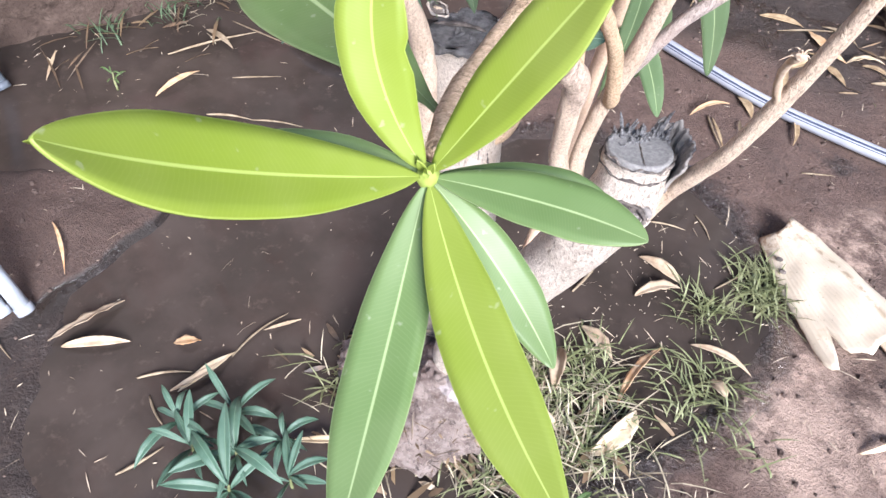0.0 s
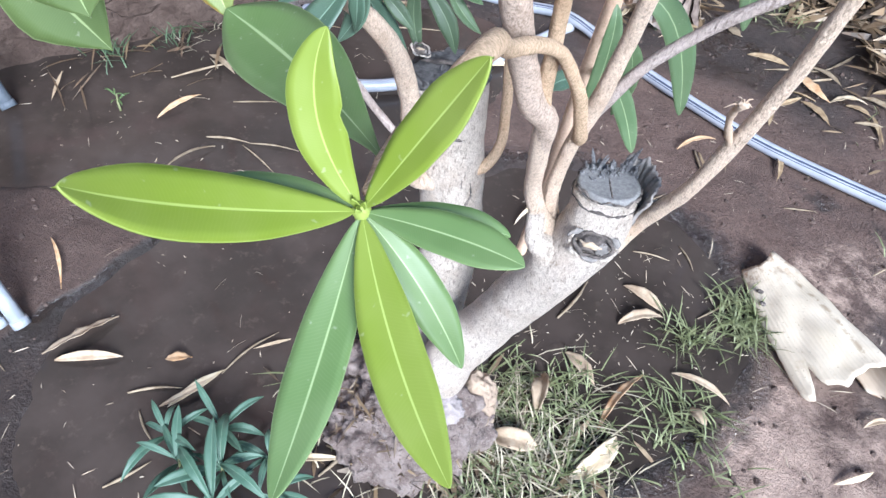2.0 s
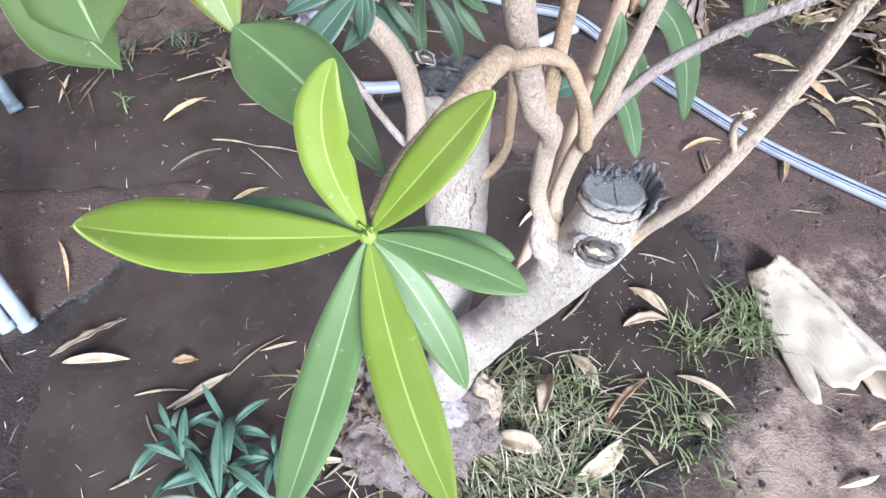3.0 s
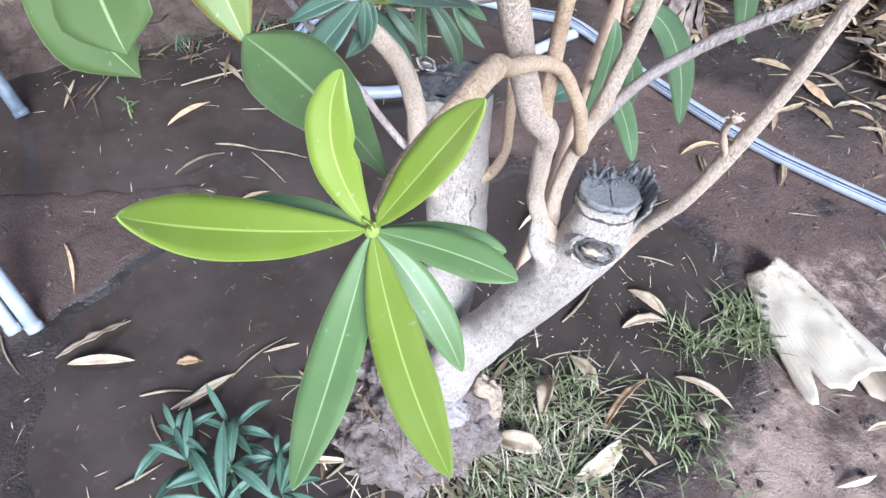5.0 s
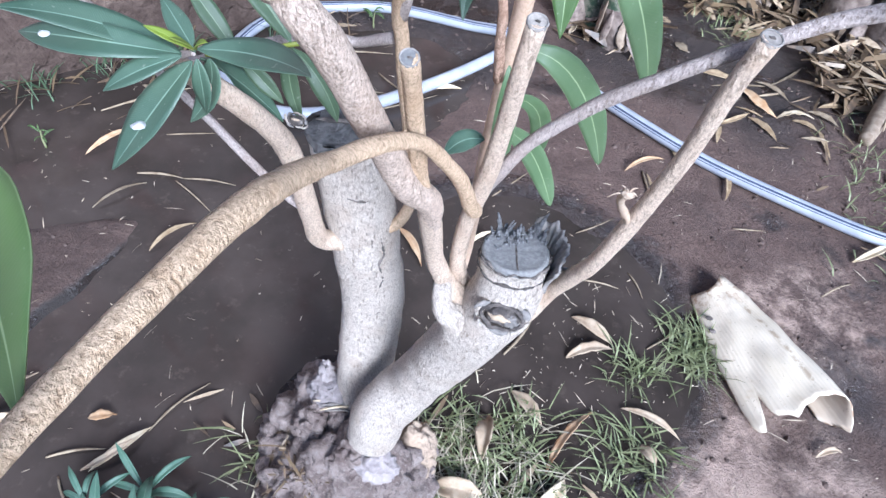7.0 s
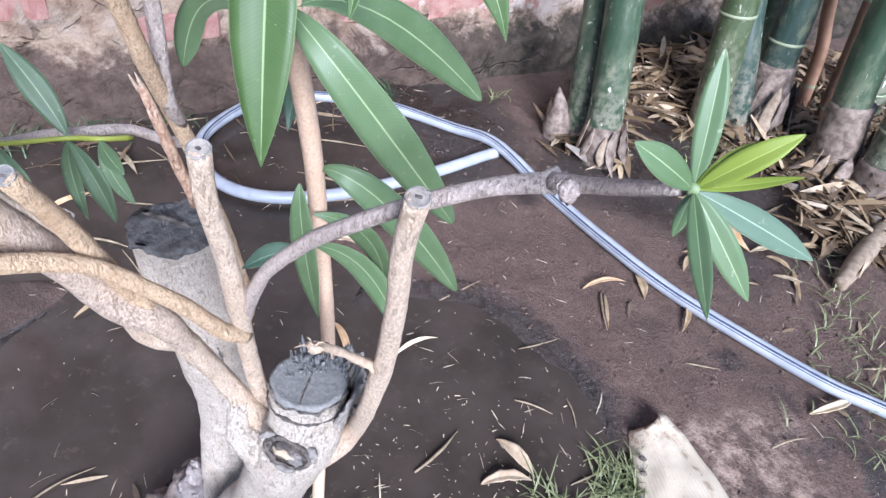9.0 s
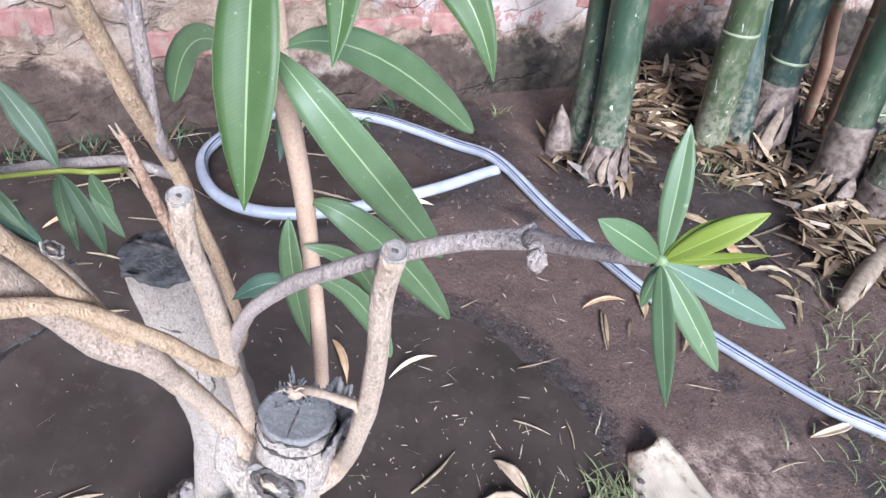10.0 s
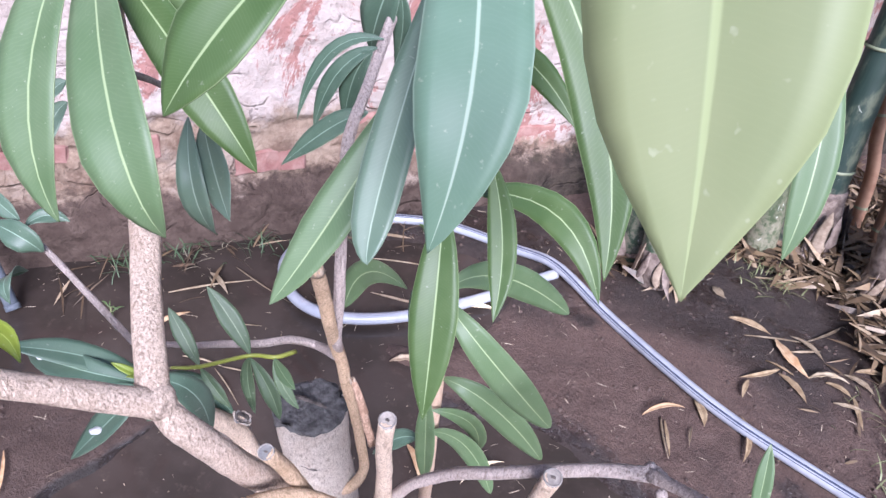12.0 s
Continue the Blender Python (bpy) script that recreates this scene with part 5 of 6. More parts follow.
limb("twig", [(0.2666, 0.7396, 0.8269), (0.2290, 0.7520, 0.8139), (0.1950, 0.7595, 0.7989)], [0.002, 0.0016, 0.001], BARK_GREY)
# small whorl on the grey shoot by the wall
leaves([((0.3452, 0.8238, 0.8054), (0.3283, 0.8129, 0.7950), (0.3019, 0.8038, 0.7677), 0.013), ((0.3421, 0.8409, 0.8393), (0.3160, 0.8294, 0.8286), (0.3001, 0.8205, 0.7887), 0.008), ((0.3403, 0.8377, 0.8353), (0.3215, 0.8273, 0.8183), (0.3094, 0.8235, 0.7837), 0.011),
        ((0.3395, 0.8345, 0.8333), (0.3294, 0.8328, 0.8179), (0.3218, 0.8351, 0.7885), 0.014), ((0.3409, 0.8554, 0.8721), (0.3317, 0.8523, 0.8507), (0.3216, 0.8600, 0.8238), 0.022), ((0.3432, 0.8526, 0.8615), (0.3438, 0.8562, 0.8425), (0.3357, 0.8638, 0.8168), 0.010)], LEAF_DARK, FRONT)
# leaves along the level left stem
SLIM = dict(shape=0.85, point=0.2, late=1.05, rows=16, fold=0.12)
leaves([((0.2827, 0.7868, 0.6250), (0.2684, 0.7880, 0.6454), (0.2472, 0.7891, 0.6657), 0.0135), ((0.2690, 0.7564, 0.6313), (0.2560, 0.7585, 0.6480), (0.2410, 0.7623, 0.6628), 0.0105)], LEAF_SLATE, UP, **SLIM)
leaves([((0.2832, 0.7860, 0.6230), (0.3020, 0.7815, 0.6080), (0.3113, 0.7803, 0.5846), 0.0120), ((0.2825, 0.7862, 0.6230), (0.2800, 0.7850, 0.6010), (0.2878, 0.7815, 0.5748), 0.0100),
        ((0.2690, 0.7564, 0.6305), (0.2820, 0.7540, 0.6220), (0.2930, 0.7550, 0.6092), 0.0090)], LEAF_SLATE, FRONT, **SLIM)
leaves([((0.2990, 0.7920, 0.6270), (0.3130, 0.7840, 0.6260), (0.3260, 0.7800, 0.6230), 0.0080), ((0.2988, 0.7918, 0.6265), (0.3100, 0.7860, 0.6130), (0.3260, 0.7830, 0.6020), 0.0085)], LEAF_SOFT, UP, **SLIM)
# leaves at the end of the left twig
leaves([((0.1561, 0.7424, 0.6808), (0.1488, 0.7359, 0.6931), (0.1256, 0.7330, 0.6972), 0.018), ((0.1422, 0.7443, 0.6946), (0.1463, 0.7568, 0.6978), (0.1554, 0.7655, 0.6920), 0.010), ((0.1408, 0.7426, 0.6992), (0.1274, 0.7410, 0.7068), (0.1141, 0.7403, 0.7156), 0.012), ((0.1657, 0.7253, 0.6811), (0.1776, 0.7059, 0.6923), (0.1865, 0.7002, 0.6815), 0.012)], LEAF_DARK, FRONT)
leaves([((0.3167, 0.5979, 0.7889), (0.3038, 0.6333, 0.7728), (0.3123, 0.6384, 0.7557), 0.014)], LEAF_YOUNG, FRONT)

# the whorl at the end of the right-hand branch
WH = Vector((0.5722, 0.7211, 0.7569))
for tip, bow, w, mat in (((-0.0054, 0.0096, 0.0282), 0.0015, 0.0058, LEAF_SOFT),
                         ((-0.0149, -0.0124, 0.0131), 0.002, 0.0068, LEAF_SOFT),
                         ((0.0102, 0.0044, 0.0142), 0.0015, 0.0052, LEAF_YOUNG),
                         ((0.0155, 0.0033, 0.0184), 0.002, 0.0056, LEAF_YOUNG),
                         ((0.0185, -0.0009, 0.0116), -0.0015, 0.0026, LEAF_YOUNG),
                         ((0.0339, 0.0178, -0.0183), 0.002, 0.0072, LEAF_TEAL),
                         ((0.0215, -0.0019, -0.0222), 0.002, 0.0066, LEAF_SOFT),
                         ((0.0090, -0.0375, -0.0019), -0.001, 0.0046, LEAF_SOFT),
                         ((-0.0001, -0.0042, -0.0109), 0.001, 0.0034, LEAF_SOFT)):
    d = Vector(tip)
    n = Vector((0.0, -0.75, 0.65))
    part("leaf", blade(WH + d * 0.04, WH + d * 0.5 + n * bow, WH + d, w, n, shape=0.60), mat, shrub)
part("leaf_heart", lump(WH, (0.0016, 0.0014, 0.0016), 0.3, 4, 2), LEAF_SOFT, shrub)


# ---- garden hose ----
def build_hose():
    r = 0.0135
    pts = [(1.60, 1.50, r), (1.25, 1.510, r), (1.035, 1.525, r), (0.947, 1.531, r), (0.785, 1.573, r), (0.662, 1.614, r), (0.538, 1.676, r), (0.379, 1.769, r), (0.2230, 1.8540, r * 2.2), (0.102, 1.882, r), (-0.0845, 1.8722, r), (-0.214, 1.8142, r),
           (-0.2797, 1.7626, r), (-0.3221, 1.6619, r), (-0.3189, 1.5371, r), (-0.2713, 1.4629, r), (-0.1869, 1.4165, r), (-0.0944, 1.4269, r), (-0.0013, 1.4925, r), (0.0768, 1.5894, r), (0.1528, 1.7076, r), (0.2080, 1.8150, r * 0.9), (0.2280, 1.8480, r * 0.8)]
    e = thing("garden_hose", (0.23, 1.84, 0.0), "pale blue-white garden hose with a dark stripe, lying looped on mud", "hose")
    part("hose_tube", tube(pts, 0.0125, segs=20, step=0.012, rough=0.01, wave=30), HOSE, e)
    line, _ = smooth_line(pts, 0.012)
    for turn_at, half in ((-0.50, 0.15), (-0.88, 0.06)):
        bm = bmesh.new()
        rows = []
        for i, q in enumerate(line):
            t = (line[min(i + 1, len(line) - 1)] - line[max(i - 1, 0)]).normalized()
            side = t.cross(Vector((0, 0, 1))).normalized()
            up = side.cross(t)
            a0 = turn_at + 0.25 * math.sin(i * 0.05)
            rows.append([bm.verts.new(q + (side * math.sin(a) + up * math.cos(a)) * 0.01275) for a in (a0 - half, a0, a0 + half)])
        for a, b in zip(rows, rows[1:]):
            for k in range(2):
                bm.faces.new((a[k], a[k + 1], b[k + 1], b[k]))
        part("stripe", bm, HOSE_STRIPE, e, "dark blue stripe along the hose")


build_hose()

# ---- bamboo clump ----
def culm(points, r, label, base="sheath", material=CULM, nodes=0.27, first=0.12):
    e = thing("bamboo_culm", (*points[0][:2], 0.0), label, "bamboo", "culms of the bamboo clump")
    rr = [r * (1.02 if i == 0 else 1.0 - 0.03 * i) for i in range(len(points))]
    body = part("culm", tube(points, rr, segs=24, step=0.03, rough=0.006, wave=20), material, e)
    line, _ = smooth_line(points, 0.01)
    run, at = 0.0, first
    for i in range(1, len(line)):
        run += (line[i] - line[i - 1]).length
        if run >= at:
            t = (line[i] - line[i - 1]).normalized()
            p = line[i]
            part("node_ring", tube([p - t * 0.004, p - t * 0.001, p + t * 0.001, p + t * 0.004], [r * 0.985, r * 1.03, r * 1.02, r * 0.985], segs=24, step=0.004, rough=0.01, cap=False), CULM_NODE, body, "pale node ring")
            at += nodes
    return e


def split_sheath(e, c, r, n, h, seed, flare=0.035):
    """Dried sheath straps round the foot of a culm."""
    g = random.Random(seed)
    for k in range(n):
        a = 2 * math.pi * k / n + g.uniform(-0.25, 0.25)
        out = Vector((math.cos(a), math.sin(a), 0))
        hh = h * g.uniform(0.7, 1.2)
        b = Vector(c) + out * (r * 1.02)
        part("sheath_strap", blade(b + Vector((0, 0, hh)), b + out * flare * 0.45 + Vector((0, 0, hh * 0.5)), b + out * flare * g.uniform(0.5, 1.7) + Vector((g.uniform(-0.02, 0.02), g.uniform(-0.02, 0.02), g.uniform(0.002, 0.03))), g.uniform(0.016, 0.040), out + Vector((g.uniform(-0.4, 0.4), g.uniform(-0.4, 0.4), 0.3)), rows=10, fold=-0.3, thick=0.001, ripple=0.12, shape=0.75, point=0.7), STRAP if k % 2 else CULM_SKIN, e)


c1 = culm([(0.432, 1.985, -0.02), (0.415, 1.995, 0.15), (0.362, 2.02, 0.52), (0.30, 2.05, 1.1), (0.22, 2.1, 1.8), (0.15, 2.15, 2.6)], 0.041, "thick dark-green bamboo culm in straw litter", first=0.435, nodes=0.285)
foot = part("foot", tube([(0.434, 1.983, -0.02), (0.429, 1.987, 0.04), (0.421, 1.992, 0.090)], [0.040, 0.047, 0.0425], segs=24, rough=0.05, wave=40, step=0.015), CULM_SKIN, c1, "brown papery culm foot")
split_sheath(foot, (0.431, 1.985, 0.0), 0.042, 9, 0.095, 1, 0.028)
culm([(0.372, 2.05, -0.02), (0.345, 2.06, 0.2), (0.300, 2.085, 0.55), (0.22, 2.12, 1.2), (0.1, 2.2, 2.5)], 0.041, "thick dark-green bamboo culm behind another", first=0.45, nodes=0.3)
c2 = culm([(0.642, 2.30, -0.02), (0.622, 2.30, 0.151), (0.602, 2.30, 0.330), (0.575, 2.31, 0.7), (0.54, 2.33, 1.3), (0.50, 2.36, 2.5)], 0.043, "olive-green leaning bamboo culm with white scratches", material=CULM_OLIVE, first=0.315, nodes=0.3)
culm([(0.715, 2.335, -0.02), (0.668, 2.335, 0.167), (0.600, 2.36, 0.42), (0.44, 2.42, 1.2), (0.25, 2.5, 2.4)], 0.036, "mottled blue-green bamboo culm rising from straw", material=CULM_DIM, first=0.40, nodes=0.28)
culm([(0.752, 2.57, -0.02), (0.722, 2.58, 0.086), (0.660, 2.58, 0.306), (0.55, 2.6, 0.8), (0.40, 2.65, 2.3)], 0.040, "dark shaded bamboo culm", first=0.36)
c5 = culm([(0.772, 2.385, -0.02), (0.746, 2.385, 0.134), (0.736, 2.385, 0.260), (0.722, 2.39, 0.50), (0.70, 2.40, 1.2), (0.70, 2.45, 2.4)], 0.044, "blue-green bamboo culm with a pinkish papery foot", material=CULM_DIM, first=0.265, nodes=0.3)
foot = part("foot", tube([(0.772, 2.385, -0.02), (0.758, 2.385, 0.06), (0.746, 2.385, 0.134), (0.741, 2.385, 0.190)], [0.050, 0.052, 0.050, 0.0470], segs=24, rough=0.06, wave=30, step=0.015), CULM_SKIN, c5, "pinkish papery culm foot")
split_sheath(foot, (0.768, 2.37, 0.0), 0.052, 14, 0.13, 5)
culm([(0.86, 2.50, -0.02), (0.838, 2.52, 0.191), (0.793, 2.52, 0.362), (0.70, 2.52, 0.9), (0.60, 2.52, 1.6)], 0.017, "thin dry brown bamboo stick", material=CULM_DRY)
culm([(0.908, 2.41, -0.02), (0.894, 2.42, 0.151), (0.877, 2.42, 0.309), (0.82, 2.43, 0.8), (0.75, 2.45, 1.6)], 0.019, "thin dry brown bamboo stick", material=CULM_DRY)
culm([(1.02, 2.62, -0.02), (0.99, 2.63, 0.3), (0.95, 2.66, 1.0), (0.90, 2.7, 2.2)], 0.050, "dark-green bamboo culm at the back of the clump")
c6 = culm([(0.944, 2.24, -0.02), (0.922, 2.245, 0.134), (0.900, 2.25, 0.258), (0.87, 2.26, 0.55), (0.82, 2.28, 1.2), (0.80, 2.3, 2.4)], 0.044, "green bamboo culm wrapped in pale sheath", first=0.50)
foot = part("foot", tube([(0.944, 2.24, -0.02), (0.930, 2.243, 0.08), (0.920, 2.246, 0.15), (0.912, 2.248, 0.20)], [0.055, 0.054, 0.051, 0.0465], segs=24, rough=0.09, wave=30, step=0.015), CULM_SKIN, c6, "pale mottled papery culm foot")
split_sheath(foot, (0.946, 2.235, 0.0), 0.055, 16, 0.13, 8, 0.04)
c7 = culm([(1.035, 2.19, -0.02), (1.020, 2.20, 0.2), (0.99, 2.22, 0.6), (0.95, 2.25, 1.8)], 0.047, "dark-green bamboo culm at the clump's edge", first=0.2)
foot = part("foot", tube([(1.035, 2.19, -0.02), (1.030, 2.193, 0.06), (1.026, 2.196, 0.11)], [0.052, 0.053, 0.0495], segs=24, rough=0.08, wave=30, step=0.015), CULM_SKIN, c7, "grey papery culm foot")
shoot = thing("bamboo_shoot", (0.315, 2.03, 0.0), "small pinkish-brown bamboo shoot at the clump's edge", "bamboo shoot")
part("shoot", tube([(0.320, 2.03, -0.01), (0.318, 2.03, 0.03), (0.308, 2.03, 0.075), (0.296, 2.03, 0.12)], [0.034, 0.036, 0.020, 0.002], segs=16, step=0.012, rough=0.12, wave=40), CULM_SKIN, shoot)


def foliage(e, at, n, seed):
    """An unseen leafy head for a culm, above the picture, added to cast shade: many narrow drooping leaves."""
    g = random.Random(seed)
    co, faces = [], []
    for _ in range(n):
        c = Vector(at) + Vector((g.gauss(0, 0.34), g.gauss(0, 0.30), g.gauss(0, 0.22)))
        a = g.uniform(0, 6.283)
        d = Vector((math.cos(a), math.sin(a), g.uniform(-0.9, 0.0))).normalized() * g.uniform(0.08, 0.16)
        w = d.cross(Vector((0, 0, 1))).normalized() * 0.010
        k = len(co)
        co += [c, c + d * 0.4 + w, c + d * 0.4 - w, c + d, c + d * 0.4 - Vector((0, 0, 0.002))]
        faces += [(k, k + 1, k + 3, k + 4), (k, k + 4, k + 3, k + 2)]
    me = bpy.data.meshes.new("foliage")
    me.from_pydata([tuple(v) for v in co], [], faces)
    me.materials.append(GRASS)
    ob = new("foliage", me)
    ob.parent = e
    ob.matrix_parent_inverse = Matrix.Translation(-e.location)


# unseen leaf heads, added over four culms to shade the clump and wall
for e, at, k in ((c1, (0.22, 2.10, 2.1), 1), (c2, (0.55, 2.36, 2.2), 2), (c5, (0.72, 2.45, 2.1), 3), (c6, (0.95, 2.3, 2.0), 4)):
    foliage(e, at, 1700, k)
# cut cane lying by the clump
cane = thing("cut_cane", (1.0, 1.87, 0.0), "short cut piece of dry cane lying on mud", "cane")
part("cane", tube([(0.972, 1.815, 0.018), (0.998, 1.89, 0.022), (1.028, 1.975, 0.025), (1.058, 2.06, 0.028)], [0.014, 0.0205, 0.0205, 0.0205], segs=18, step=0.012, rough=0.06, wave=60), STRAP, cane)
part("peel", blade((1.000, 1.835, 0.034), (1.024, 1.93, 0.036), (1.060, 2.05, 0.040), 0.010, (0.6, -0.4, 0.7), rows=10, thick=0.001, ripple=0.2), DRY_PALE, cane, "pale peeled strip of cane")

# ---- large fallen culm sheath ----
def build_sheath():
    e = thing("culm_sheath", (0.79, 1.17, 0.0), "large cream dried bamboo culm sheath, torn at its lower edge", "dry sheath")
    bm = bmesh.new()
    uv = bm.loops.layers.uv.verify()
    nu, nv, top, bot = 34, 26, [], []
    for i in range(nv + 1):
        v = i / nv
        left = Vector((0.672, 1.274, 0)).lerp(Vector((0.772, 1.075, 0)), v) + Vector((-0.008, -0.004, 0)) * math.sin(v * 3.1)
        right = Vector((0.712, 1.308, 0)).lerp(Vector((0.866, 1.124, 0)), v) + Vector((0.004, 0.004, 0)) * math.sin(v * 3.1)
        across = (right - left).normalized()
        down = Vector((across.y, -across.x, 0))
        rc = 0.012 + 0.015 * v
        rt, rb = [], []
        for j in range(nu + 1):
            u = 1.45 * j / nu
            k = max(0.0, (v - 0.6) / 0.4) ** 1.3
            cut = k * (0.032 * max(0, 1 - abs(u - 0.17) / 0.05) - 0.024 * max(0, 1 - abs(u - 0.07) / 0.10) - 0.016 * max(0, 1 - abs(u - 0.42) / 0.22) + 0.006 * max(0, 1 - abs(u - 0.85) / 0.2) - 0.034 * max(0, 1 - abs(u - 1.28) / 0.2) - 0.0015 * math.sin(u * 31))
            rim = max(0.0, 1 - v / 0.10)
            if u <= 1:
                p = left.lerp(right, u)
                z = 0.004 + 2 * rc * math.sin(math.pi / 2 * u) ** 0.75
            else:
                th = (u - 1) / 0.45 * 3.3
                p = right + across * rc * math.sin(th) * 0.9
                z = 0.004 + rc * (1 + math.cos(th))
            p = p - down * cut + down * (0.010 * rim * math.sin(u * 4))
            q = Vector((p.x, p.y, z + 0.005 * noise.noise((u * 4, v * 5, 2)) + 0.0015 * noise.noise((u * 17, v * 14, 6)) + 0.008 * rim * math.sin(u * 3.1)))
            rt.append(bm.verts.new(q))
            rb.append(bm.verts.new(q - Vector((0, 0, 0.0014)) - across * (0.0014 if u > 1.1 else 0.0)))
        top.append(rt)
        bot.append(rb)
    for i in range(nv):
        for j in range(nu):
            for grid, ks in ((top, ((i, j), (i + 1, j), (i + 1, j + 1), (i, j + 1))), (bot, ((i, j + 1), (i + 1, j + 1), (i + 1, j), (i, j)))):
                f = bm.faces.new([grid[a][b] for a, b in ks])
                for lo, (a, b) in zip(f.loops, ks):
                    lo[uv].uv = (b / nu, a / nv)
    edge = [(top[i][0], bot[i][0]) for i in range(nv + 1)] + [(top[nv][j], bot[nv][j]) for j in range(1, nu + 1)] + [(top[i][nu], bot[i][nu]) for i in range(nv - 1, -1, -1)] + [(top[0][j], bot[0][j]) for j in range(nu - 1, -1, -1)]
    for (t1, b1), (t2, b2) in zip(edge, edge[1:]):
        bm.faces.new((t1, b1, b2, t2))
    bmesh.ops.recalc_face_normals(bm, faces=bm.faces[:])
    part("sheath_sheet", bm, SHEATH, e)
    for x, y, z in ((0.700, 1.228, 0.0165), (0.706, 1.204, 0.0175)):
        part("hole", lump((x, y, z), (0.0055, 0.004, 0.003), 0.2, 2, 2), KNOT_DARK, e, "small dark hole")


build_sheath()

# ---- loose dry leaves, twigs and straws ----
def on_ground(x, y, lift=0.0):
    return Vector((x, y, surface(x, y) + lift))


def dry_leaf(a, b, w, material, label, bow=0.008):
    p, q = on_ground(*a, 0.003), on_ground(*b, 0.004)
    mid = (p + q) / 2 + Vector((0, 0, bow))
    g = random.Random(int(abs(a[0] * 997 + a[1] * 613) * 100))
    mid += Vector(((q - p).y, -(q - p).x, 0)) * g.uniform(-0.09, 0.09)
    e = blade(p, mid, q, w * g.uniform(0.7, 0.95), (g.uniform(-0.5, 0.5), g.uniform(-0.6, 0.1), 0.9), rows=12, fold=g.uniform(0.15, 0.7), thick=0.0007, ripple=g.uniform(0.1, 0.3), shape=g.uniform(0.55, 0.9), point=g.uniform(0.3, 0.8))
    ob = part("dry_leaf", e, material)
    return tagged(ob, label, "dry leaf", "fallen dry leaves")


PALE_L, BROWN_L = "pale curled dry leaf lying on wet mud", "brown curled dry leaf lying on mud"
for a, b, w, mat in (((-0.215, 0.700), (-0.165, 0.795), 0.017, DRY_PALE), ((-0.195, 0.700), (-0.115, 0.742), 0.015, DRY_PALE), ((-0.062, 0.762), (-0.030, 0.780), 0.018, DRY_BROWN), ((-0.015, 0.703), (0.022, 0.782), 0.013, STRAW), ((-0.025, 0.700), (0.018, 0.770), 0.010, DRY_PALE),
                     ((-0.300, 1.080), (-0.255, 1.165), 0.010, STRAW_DULL), ((-0.395, 1.185), (-0.365, 1.28), 0.012, DRY_BROWN), ((-0.43, 1.40), (-0.345, 1.365), 0.012, STRAW_DULL), ((-0.16, 1.035), (-0.125, 1.115), 0.011, STRAW_TAN), ((-0.345, 0.865), (-0.265, 0.795), 0.008, DRY_BROWN),
                     ((0.500, 1.165), (0.572, 1.132), 0.020, DRY_PALE), ((0.508, 1.088), (0.570, 1.128), 0.020, DRY_PALE), ((0.447, 1.005), (0.500, 0.968), 0.024, DRY_PALE), ((0.520, 0.905), (0.562, 1.015), 0.017, DRY_BROWN), ((0.598, 1.035), (0.682, 1.010), 0.014, DRY_PALE), ((0.50, 0.82), (0.545, 0.905), 0.028, STRAW),
                     ((0.82, 0.95), (0.87, 0.99), 0.009, STRAW), ((0.525, 1.535), (0.592, 1.60), 0.011, DRY_BROWN), ((0.93, 1.455), (1.00, 1.53), 0.020, STRAW), ((0.80, 1.83), (0.88, 1.87), 0.022, STRAW),
                     ((0.30, 1.215), (0.345, 1.295), 0.008, STRAW), ((0.305, 2.0), (0.29, 2.08), 0.030, DRY_BROWN), ((0.325, 1.96), (0.335, 2.03), 0.028, STRAW), ((0.05, 1.60), (0.16, 1.66), 0.016, STRAW), ((-0.10, 1.55), (0.04, 1.58), 0.012, DRY_PALE), ((0.05, 1.39), (0.13, 1.42), 0.022, DRY_PALE),
                     ((0.63, 0.985), (0.655, 0.965), 0.016, DRY_PALE), ((0.86, 1.055), (0.895, 1.075), 0.010, DRY_PALE), ((0.182, 1.236), (0.250, 1.170), 0.016, DRY_BROWN), ((0.38, 0.70), (0.46, 0.715), 0.014, STRAW), ((0.15, 0.70), (0.235, 0.735), 0.012, STRAW)):
    dry_leaf(a, b, w, mat, BROWN_L if mat is DRY_BROWN else PALE_L)
